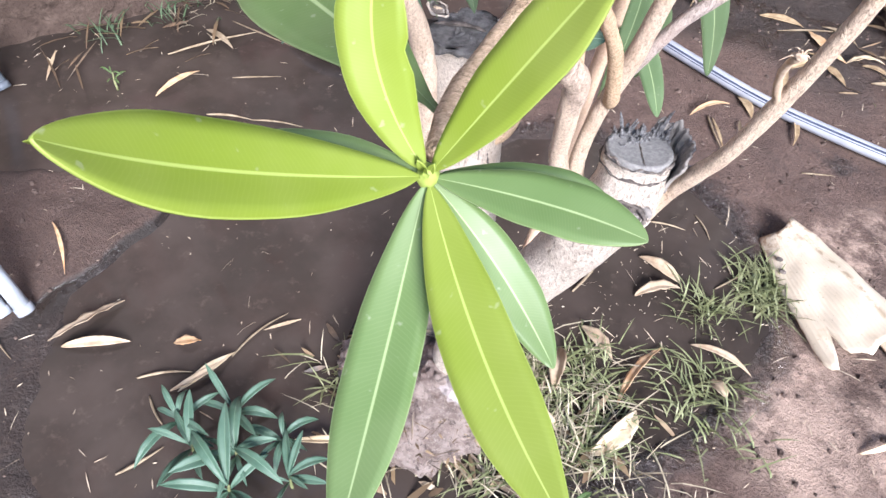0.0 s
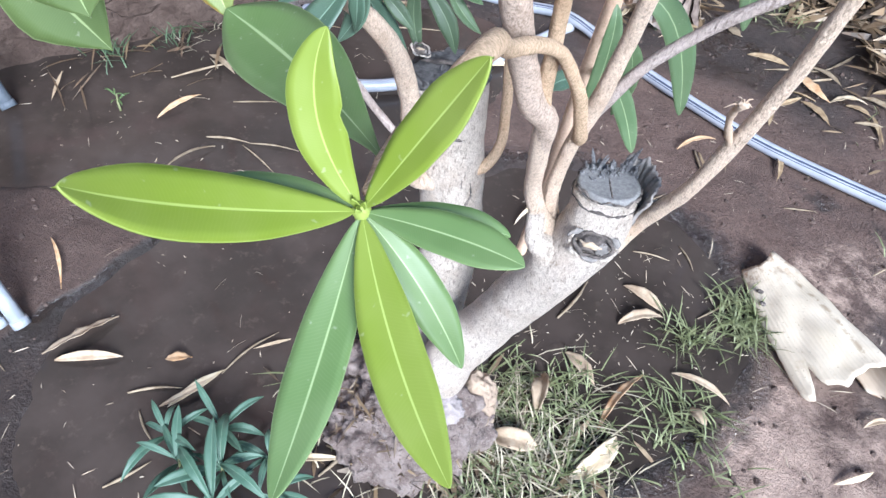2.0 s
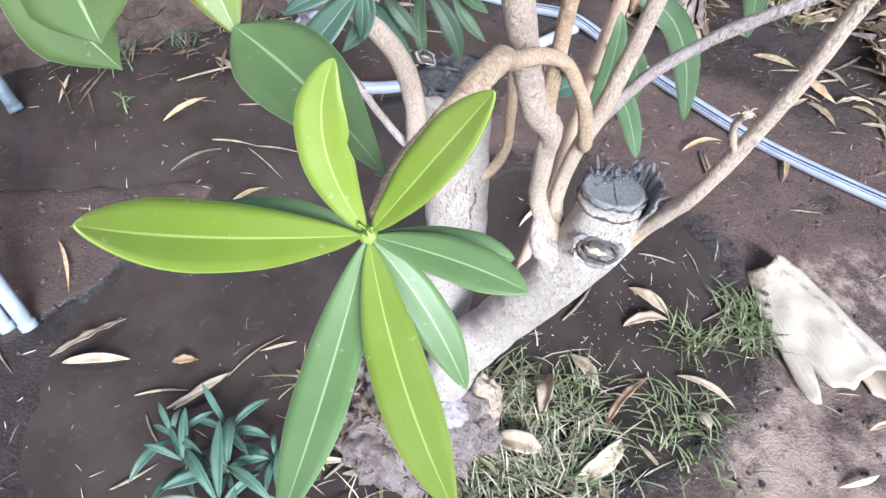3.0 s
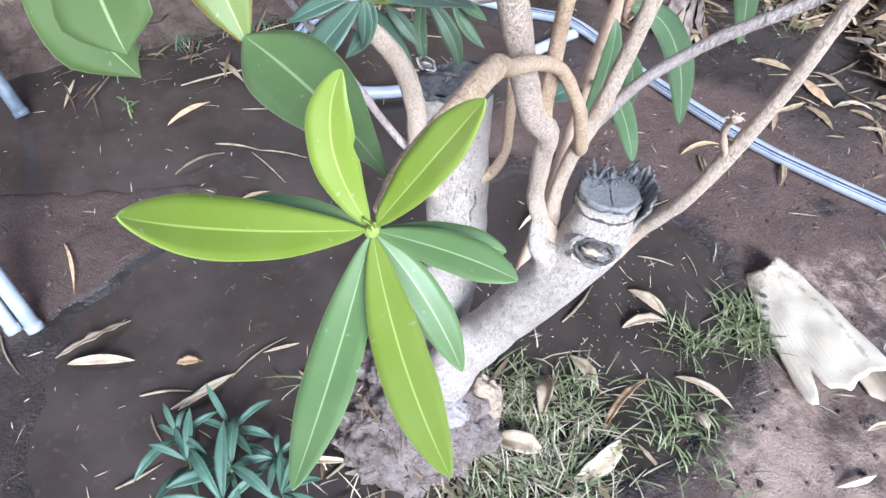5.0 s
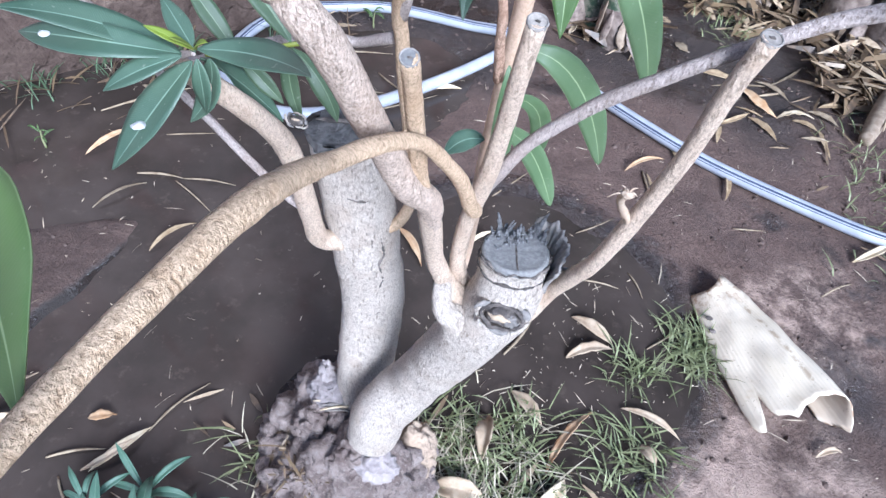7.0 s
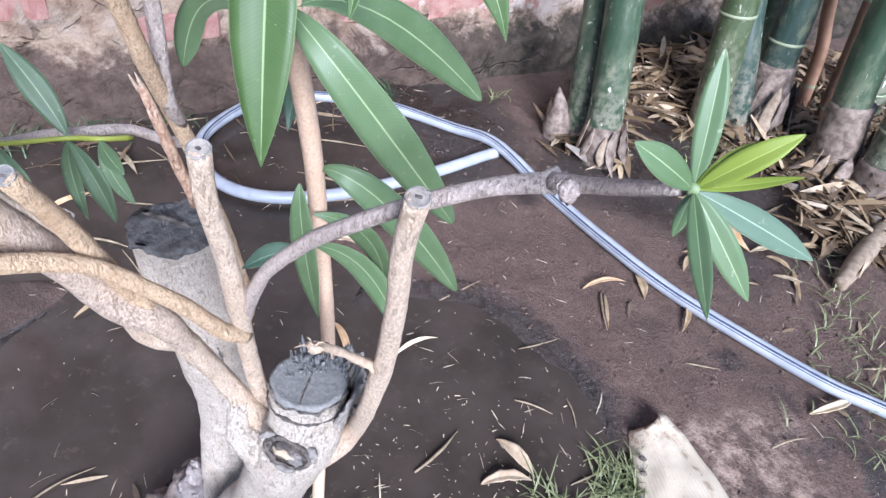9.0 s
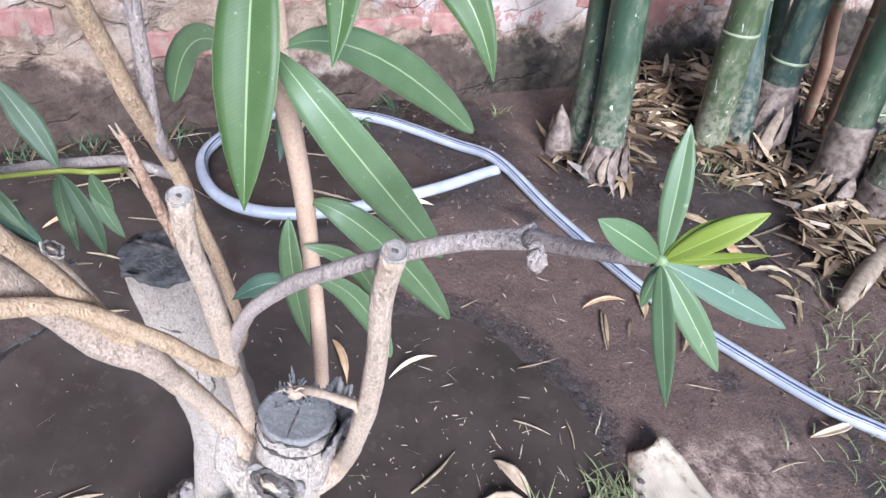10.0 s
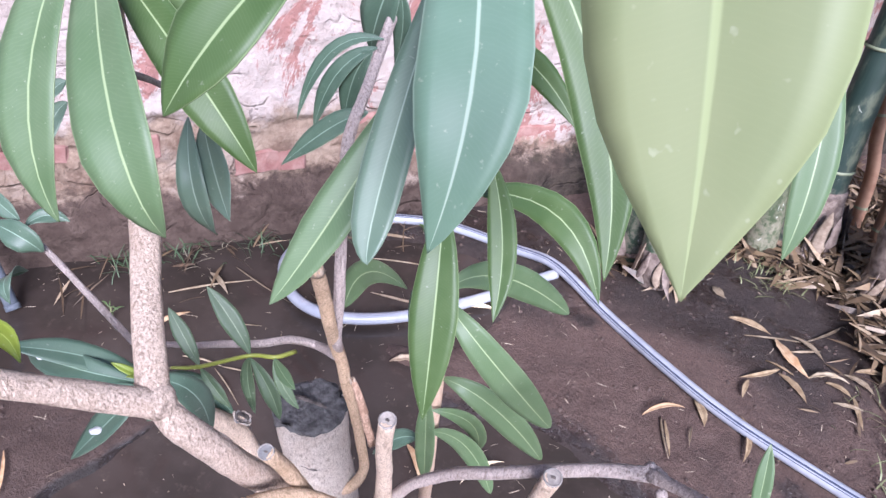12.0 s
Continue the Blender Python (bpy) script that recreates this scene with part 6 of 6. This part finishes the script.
# dry bamboo leaves strewn before the clump
for a, b, w, mat in (((0.620, 1.942), (0.713, 1.932), 0.020, STRAW_TAN), ((0.661, 1.899), (0.778, 1.954), 0.009, STRAW_DULL), ((0.724, 1.924), (0.800, 1.829), 0.027, DRY_BROWN), ((0.673, 1.753), (0.745, 1.822), 0.013, STRAW_TAN),
                     ((0.741, 1.809), (0.804, 1.755), 0.018, STRAW_TAN), ((0.714, 1.838), (0.771, 1.816), 0.009, STRAW_TAN), ((0.687, 1.697), (0.692, 1.756), 0.013, STRAW_TAN), ((0.604, 1.636), (0.634, 1.570), 0.018, STRAW_TAN),
                     ((0.565, 1.546), (0.593, 1.460), 0.009, STRAW_TAN), ((0.692, 1.642), (0.711, 1.523), 0.013, STRAW_TAN), ((0.670, 2.187), (0.790, 2.253), 0.020, STRAW_DULL), ((0.789, 1.969), (0.859, 2.077), 0.010, STRAW_DULL),
                     ((0.857, 2.163), (0.922, 2.076), 0.022, STRAW_DULL), ((0.875, 2.125), (0.885, 2.013), 0.016, STRAW_TAN), ((0.890, 1.917), (0.949, 1.944), 0.014, STRAW_TAN), ((0.868, 1.895), (0.928, 1.858), 0.016, STRAW_DULL),
                     ((0.833, 1.839), (0.885, 1.823), 0.014, STRAW_TAN), ((0.888, 1.832), (0.908, 1.740), 0.014, STRAW_TAN), ((0.851, 1.788), (0.907, 1.796), 0.009, STRAW_DULL), ((0.566, 2.045), (0.600, 2.012), 0.022, STRAW_DULL),
                     ((0.753, 1.959), (0.828, 1.916), 0.014, STRAW_DULL), ((0.613, 1.556), (0.619, 1.505), 0.007, STRAW_DULL)):
    dry_leaf(a, b, w, mat, "narrow brown dry bamboo leaf lying on mud" if mat is DRY_BROWN else "narrow dry bamboo leaf lying on mud", 0.004)
# a crumpled pale leaf by the root
dry_leaf((0.425, 0.95), (0.437, 0.885), 0.035, DRY_PALE, "crumpled whitish dry leaf in grass", 0.03)
dry_leaf((0.385, 0.835), (0.455, 0.845), 0.030, DRY_PALE, "crumpled greyish dry leaf in grass", 0.02)


def straw(a, b, r, material=STRAW_DULL):
    """A weathered stalk: kinked, tapering to a frayed point, a little lifted at one end."""
    p, q = on_ground(*a, r * 0.8), on_ground(*b, r * 0.9)
    g = random.Random(int(abs(a[0] * 811 + b[1] * 577) * 1000))
    d = q - p
    off = Vector((d.y, -d.x, 0)) * g.uniform(-0.07, 0.07)
    pts = [p + d * v + off * (1 - abs(2 * v - 1) ** 1.6) + Vector((0, 0, 0.03 * d.length * math.sin(3.1416 * v))) for v in (0.0, 0.3, 0.62, 1.0)]
    r *= 0.8
    ob = part("straw", tube(pts, [r * 0.6, r, r * 0.85, r * 0.25], segs=6, step=0.010, rough=0.12, wave=200), material)
    return tagged(ob, "thin dry straw stalk lying on mud", "straw", "loose straws")


for a, b, r in (((-0.285, 1.18), (-0.205, 1.20), 0.0028), ((-0.205, 1.20), (-0.115, 1.22), 0.0022), ((-0.215, 1.19), (-0.115, 1.145), 0.0018), ((0.02, 0.775), (0.055, 0.865), 0.002), ((-0.075, 0.70), (-0.015, 0.735), 0.0025), ((-0.02, 0.585), (0.012, 0.635), 0.0025), ((-0.045, 0.685), (0.0, 0.655), 0.0022),
                ((0.557, 1.55), (0.592, 1.455), 0.003), ((0.31, 1.375), (0.355, 1.455), 0.002), ((0.47, 1.345), (0.525, 1.40), 0.002), ((0.73, 1.46), (0.785, 1.48), 0.002), ((0.50, 1.245), (0.56, 1.25), 0.002), ((0.57, 1.29), (0.60, 1.245), 0.0018), ((-0.30, 1.29), (-0.22, 1.33), 0.002), ((-0.45, 1.30), (-0.33, 1.44), 0.003),
                ((-0.40, 1.45), (-0.22, 1.42), 0.002), ((-0.02, 1.64), (0.10, 1.58), 0.0025), ((0.0, 1.50), (0.12, 1.62), 0.002), ((-0.17, 1.66), (-0.02, 1.72), 0.0025), ((0.20, 0.74), (0.33, 0.72), 0.003), ((0.21, 0.70), (0.24, 0.78), 0.003), ((0.36, 0.72), (0.365, 0.76), 0.0025), ((0.15, 0.83), (0.20, 0.80), 0.003), ((0.16, 0.86), (0.205, 0.845), 0.002),
                ((1.02, 1.62), (1.12, 1.66), 0.003), ((0.88, 1.36), (0.93, 1.41), 0.002), ((0.76, 1.90), (0.82, 1.95), 0.004), ((-0.31, 0.70), (-0.24, 0.66), 0.002), ((0.42, 1.06), (0.445, 1.15), 0.003), ((0.62, 1.15), (0.66, 1.20), 0.002), ((0.24, 0.885), (0.33, 0.865), 0.003), ((0.25, 0.895), (0.33, 0.905), 0.0025)):
    straw(a, b, r)


def scatter(name, n, spot, size, material, label, category, seed):
    """Many flat scraps as one mesh; spot gives x, y, z of a scrap, size its length and width."""
    g = random.Random(seed)
    co, faces = [], []
    for _ in range(n):
        x, y, z = spot(g)
        l, w = size(g)
        a, tilt, roll = g.uniform(0, 6.283), g.gauss(0, 0.28), g.gauss(0, 0.5)
        d = Vector((math.cos(a) * math.cos(tilt), math.sin(a) * math.cos(tilt), math.sin(tilt)))
        s = d.cross(Vector((0, 0, 1))).normalized()
        s = (s + Vector((0, 0, 1)) * math.tan(max(-1.1, min(1.1, roll)))).normalized()
        up = s.cross(d)
        k = len(co)
        c = Vector((x, y, z))
        for v, ww, h in ((-0.5, 0.12, 0), (-0.15, 0.5, 0.10), (0.2, 0.42, 0.10), (0.5, 0.03, 0)):
            for side in (-1, 1):
                co.append(c + d * (l * v) + s * (w * ww * side) + up * (l * h * 0.4))
            co.append(c + d * (l * v) + up * (l * h * 0.4 - w * 0.22))
        for i in range(3):
            q = k + 3 * i
            faces += [(q, q + 2, q + 5, q + 3), (q + 2, q + 1, q + 4, q + 5), (q, q + 3, q + 4, q + 1)]
        faces += [(k, k + 1, k + 2), (k + 9, k + 11, k + 10)]
    me = bpy.data.meshes.new(name)
    me.from_pydata([tuple(v) for v in co], [], faces)
    me.materials.append(material)
    return tagged(new(name, me), label, category, kind="stuff")


def pile_spot(g):
    while True:
        x, y = g.uniform(0.25, 1.6) + abs(g.gauss(0, 0.12)), g.uniform(1.78, 2.95)
        edge = 1.96 + 0.10 * noise.noise((x * 4, 0, 1)) + (0.27 if 0.5 < x < 0.70 else 0.20 if 0.70 <= x < 0.88 else 0.0) - (0.04 if x > 0.97 else 0.0)
        behind = (Vector((x, y, 0)) - WALL_AT).dot(WALL_OUT)
        if y > edge and behind > 0.06 and x > 0.27:
            deep = min(1.0, (y - edge) / 0.25)
            return x, y, 0.008 + abs(g.gauss(0, 0.022)) * deep + 0.035 * deep


scatter("bamboo_litter", 2900, pile_spot, lambda g: (g.uniform(0.03, 0.15), g.uniform(0.005, 0.022)), STRAW_STUFF, "deep straw-coloured litter of dry bamboo leaves", "leaf litter", 11)
scatter("straw_crumbs", 1300, lambda g: (lambda x, y: (x, y, surface(x, y) + 0.002))(g.uniform(-0.9, 1.3), g.uniform(0.5, 2.1)), lambda g: (g.choice((0.004, 0.006, 0.012, 0.026)) * g.uniform(0.7, 1.3), g.uniform(0.0007, 0.0017)), CRUMB, "crumbs of straw strewn over the mud", "straw crumbs", 12)
scatter("root_litter", 330, lambda g: (lambda a, q: (0.285 + 0.085 * q * math.cos(a), 0.795 + 0.075 * q * math.sin(a), 0.020 + 0.075 * math.sqrt(max(0.0, 1 - 0.8 * q * q)) + g.uniform(0.0, 0.02)))(g.uniform(0, 6.283), math.sqrt(g.uniform(0.05, 1.4))), lambda g: (g.choice((0.004, 0.006, 0.010, 0.02, 0.035)) * g.uniform(0.7, 1.4), g.uniform(0.0012, 0.0034)), STRAW_STUFF, "dry chips and straws on the root crown", "leaf litter", 15)
scatter("basin_crumbs", 270, lambda g: (lambda x, y: (x, y, surface(x, y) + 0.002))(g.gauss(0.50, 0.10), g.gauss(1.05, 0.13)), lambda g: (g.choice((0.002, 0.003, 0.004, 0.006, 0.016)) * g.uniform(0.7, 1.4), g.uniform(0.0008, 0.0018)), CRUMB, "pale crumbs lying in the wet basin", "straw crumbs", 16)


def clods(name, n, spot, label, seed, low=0.0015, high=0.006):
    """Small lumps of earth, half sunk in the ground."""
    g = random.Random(seed)
    co, faces = [], []
    ring = [(math.cos(k * 1.257), math.sin(k * 1.257)) for k in range(5)]
    for _ in range(n):
        x, y = spot(g)
        while basin(x, y) > -0.01:
            x, y = spot(g)
        r = low + (high - low) * g.random() ** 3
        c = on_ground(x, y)
        k = len(co)
        co += [c + Vector((q * r * g.uniform(0.8, 1.5), p * r * g.uniform(0.8, 1.5), -0.3 * r)) for q, p in ring]
        co += [c + Vector((q * r * g.uniform(0.4, 0.8), p * r * g.uniform(0.4, 0.8), r * g.uniform(0.4, 0.9))) for q, p in ring]
        faces += [(k + i, k + (i + 1) % 5, k + 5 + (i + 1) % 5, k + 5 + i) for i in range(5)] + [tuple(k + 5 + i for i in range(5))]
    me = bpy.data.meshes.new(name)
    me.from_pydata([tuple(v) for v in co], [], faces)
    me.materials.append(CLOD)
    return tagged(new(name, me), label, "clods", kind="stuff")


clods("mud_clods", 1500, lambda g: (g.uniform(-0.8, 1.3), g.uniform(0.5, 2.0)), "small clods of earth strewn over the mud", 41)
scatter("dry_litter", 160, lambda g: (lambda x, y: (x, y, surface(x, y) + 0.004))(g.gauss(0.36, 0.10), g.gauss(0.80, 0.07)), lambda g: (g.uniform(0.02, 0.06), g.uniform(0.004, 0.010)), STRAW_STUFF, "dry scraps among the grass", "leaf litter", 13)
scatter("stray_straws", 45, lambda g: (lambda x, y: (x, y, surface(x, y) + 0.004))(g.uniform(0.72, 1.15) + abs(g.gauss(0, 0.1)), g.uniform(1.45, 1.98)), lambda g: (g.uniform(0.025, 0.075), g.uniform(0.0025, 0.007)), STRAW_STUFF, "stray dry straws in front of the bamboo", "straw", 17)
scatter("straw_by_wall", 45, lambda g: (lambda s, o: (*(WALL_AT + WALL_ALONG * s + WALL_OUT * o).xy, 0.008))(g.uniform(-0.5, 0.35), abs(g.gauss(0.06, 0.06)) + 0.05), lambda g: (g.uniform(0.03, 0.11), g.uniform(0.003, 0.008)), STRAW_STUFF, "dry straws at the foot of the wall", "straw", 14)


# ---- grass ----
def grass(name, clumps, material, label, seed, height=0.05, flop=0.75, wide=0.0022):
    """Tufts of narrow arching blades: clumps are x, y, radius, number."""
    g = random.Random(seed)
    co, faces = [], []
    for cx, cy, rad, n in clumps:
        for _ in range(n):
            x, y = g.gauss(cx, rad), g.gauss(cy, rad)
            root = on_ground(x, y, -0.002)
            a = g.uniform(0, 6.283)
            out = Vector((math.cos(a), math.sin(a), 0))
            h, f = height * g.uniform(0.5, 1.2), flop * g.uniform(0.4, 1.5)
            side = Vector((-out.y, out.x, 0)) * wide * g.uniform(0.6, 1.2)
            k = len(co)
            for v, w in ((0, 0.8), (0.35, 1.0), (0.7, 0.8), (1.0, 0.08)):
                p = root + out * (h * f * v ** 1.5) + Vector((0, 0, h * (v - 0.42 * f * v * v)))
                co += [p - side * w, p + side * w, p + Vector((0, 0, -wide * 0.5 * w)) + out * wide * 0.3]
            for i in range(3):
                q = k + 3 * i
                faces += [(q, q + 2, q + 5, q + 3), (q + 2, q + 1, q + 4, q + 5), (q, q + 3, q + 4, q + 1)]
    me = bpy.data.meshes.new(name)
    me.from_pydata([tuple(v) for v in co], [], faces)
    me.materials.append(material)
    return tagged(new(name, me), label, "grass", kind="stuff")


grass("grass", [(0.685, 1.185, 0.022, 200), (0.693, 1.150, 0.016, 60), (0.610, 1.105, 0.018, 70), (0.630, 0.985, 0.022, 70), (0.600, 0.945, 0.025, 50), (0.47, 0.935, 0.03, 110), (0.42, 0.87, 0.035, 110), (0.46, 0.80, 0.04, 125), (0.385, 0.92, 0.02, 60), (0.50, 0.86, 0.03, 90), (0.40, 0.76, 0.04, 120), (0.165, 0.80, 0.02, 40), (0.66, 0.90, 0.02, 20),
                (1.02, 1.62, 0.05, 60), (1.07, 1.50, 0.05, 90), (0.97, 1.78, 0.05, 50), (0.68, 2.16, 0.04, 60), (0.12, 2.10, 0.02, 20)], GRASS, "tufts of green grass on wet mud", 21, 0.038, 1.15, 0.0013)
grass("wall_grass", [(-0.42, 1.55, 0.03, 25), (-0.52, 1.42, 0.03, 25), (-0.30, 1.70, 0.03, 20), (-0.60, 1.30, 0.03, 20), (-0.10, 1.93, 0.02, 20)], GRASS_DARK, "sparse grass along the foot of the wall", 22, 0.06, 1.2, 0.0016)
grass("dry_grass", [(0.44, 0.88, 0.05, 170), (0.48, 0.80, 0.05, 130), (0.39, 0.80, 0.045, 150), (0.22, 0.76, 0.05, 50), (-0.47, 1.47, 0.05, 20)], GRASS_DRY, "bleached dry grass stalks", 23, 0.042, 1.25, 0.0010)


# ---- low weeds ----
def weed(at, n, size, seed, material=WEED, label="low weed with blue-green lance leaves in wet mud"):
    g = random.Random(seed)
    e = thing("weed", on_ground(*at), label, "weed", "low weeds")
    part("stem", tube([on_ground(*at), on_ground(*at, 0.02), on_ground(at[0] + 0.004, at[1], 0.04)], [0.0022, 0.002, 0.0012], segs=6), GRASS, e)
    for k in range(n):
        a = 2.4 * k + g.uniform(-0.3, 0.3)
        out = Vector((math.cos(a), math.sin(a), 0))
        b = on_ground(at[0], at[1], g.uniform(0.015, 0.04))
        l = size * g.uniform(0.5, 1.3)
        part("leaf", blade(b, b + out * l * 0.5 + Vector((0, 0, l * 0.32)), b + out * l + Vector((0, 0, l * g.uniform(-0.1, 0.5))), l * g.uniform(0.14, 0.22), (g.uniform(-0.5, 0.5), -0.5, 1), rows=8, fold=0.3), material, e)


weed((0.105, 0.655), 9, 0.070, 1)
weed((0.055, 0.640), 7, 0.055, 2)
weed((0.150, 0.690), 8, 0.045, 3)
weed((0.120, 0.615), 7, 0.075, 4)
weed((0.020, 0.665), 7, 0.060, 14)
weed((0.075, 0.700), 6, 0.050, 15)
weed((0.180, 0.650), 7, 0.045, 5)
weed((-0.47, 1.175), 6, 0.022, 6, LEAF_MID, "tiny green seedling on wet mud")
weed((0.49, 0.735), 7, 0.030, 7, LEAF_MID, "small green seedling in grass")
weed((-0.10, 1.80), 6, 0.035, 8, LEAF_MID, "small green weed beside the hose")

# ---- steel legs of something standing outside the view ----
for p, q, r in (((-0.268, 0.724, 0.004), (-0.47, 0.80, 0.34), 0.011), ((-0.292, 0.710, 0.004), (-0.50, 0.785, 0.34), 0.010), ((-0.640, 1.085, 0.004), (-0.84, 1.14, 0.33), 0.013)):
    metal = STEEL_DULL if p[1] > 1 else STEEL
    e = thing("steel_leg", p, "dull grey steel tube leg standing in mud" if p[1] > 1 else "bare steel tube leg standing in mud", "metal tube", "steel legs")
    part("leg_tube", tube([p, (Vector(p) + Vector(q)) / 2, q], r, segs=18, step=0.05, rough=0.004), metal, e)
    part("foot_collar", tube([p, Vector(p) + (Vector(q) - Vector(p)) * 0.03], r * 1.12, segs=18, step=0.02, rough=0.02), metal, e)

# ---- bricks bared in the wall ----
def brick_shape(seed):
    bm = bmesh.new()
    bmesh.ops.create_cube(bm, size=1.0)
    for v in bm.verts:
        v.co = Vector((v.co.x * 0.195, v.co.y * 0.05, v.co.z * 0.056))
    bmesh.ops.bevel(bm, geom=bm.edges[:], offset=0.006, segments=1, affect='EDGES')
    bmesh.ops.subdivide_edges(bm, edges=[e for e in bm.edges if e.calc_length() > 0.06], cuts=5, use_grid_fill=True)
    for v in bm.verts:
        p = v.co * 22 + Vector((seed * 7.3, 0, 0))
        v.co += Vector((0.009 * noise.noise(p), 0.006 * noise.noise(p * 1.7 + Vector((3, 0, 0))), 0.009 * noise.noise(p * 1.3 + Vector((0, 5, 0)))))
    me = bpy.data.meshes.new("brick")
    bm.to_mesh(me)
    bm.free()
    me.materials.append(BRICK)
    return me


brick_meshes = [brick_shape(k) for k in range(4)]
turn = Matrix(((WALL_ALONG.x, WALL_OUT.x, 0), (WALL_ALONG.y, WALL_OUT.y, 0), (0, 0, 1))).to_4x4()
g = random.Random(31)
for k, (s, z) in enumerate(((-0.48, 0.232), (-0.27, 0.238), (-0.70, 0.235), (0.23, 0.268), (0.47, 0.185), (0.70, 0.178), (1.36, 0.215), (1.57, 0.212), (-0.92, 0.23), (0.02, 0.178), (1.12, 0.222))):
    b = new("brick", brick_meshes[k % 4])
    b.matrix_basis = Matrix.Translation(WALL_AT + WALL_ALONG * s + WALL_OUT * (wall_depth(s, z) - 0.0230) + Vector((0, 0, z))) @ turn @ pose(0, 0, 0, g.uniform(-4, 4), g.uniform(-3, 3), g.uniform(-2, 2)) @ Matrix.Diagonal((g.uniform(0.55, 1.05), 1, g.uniform(0.75, 1.1), 1))
    b.parent = wall
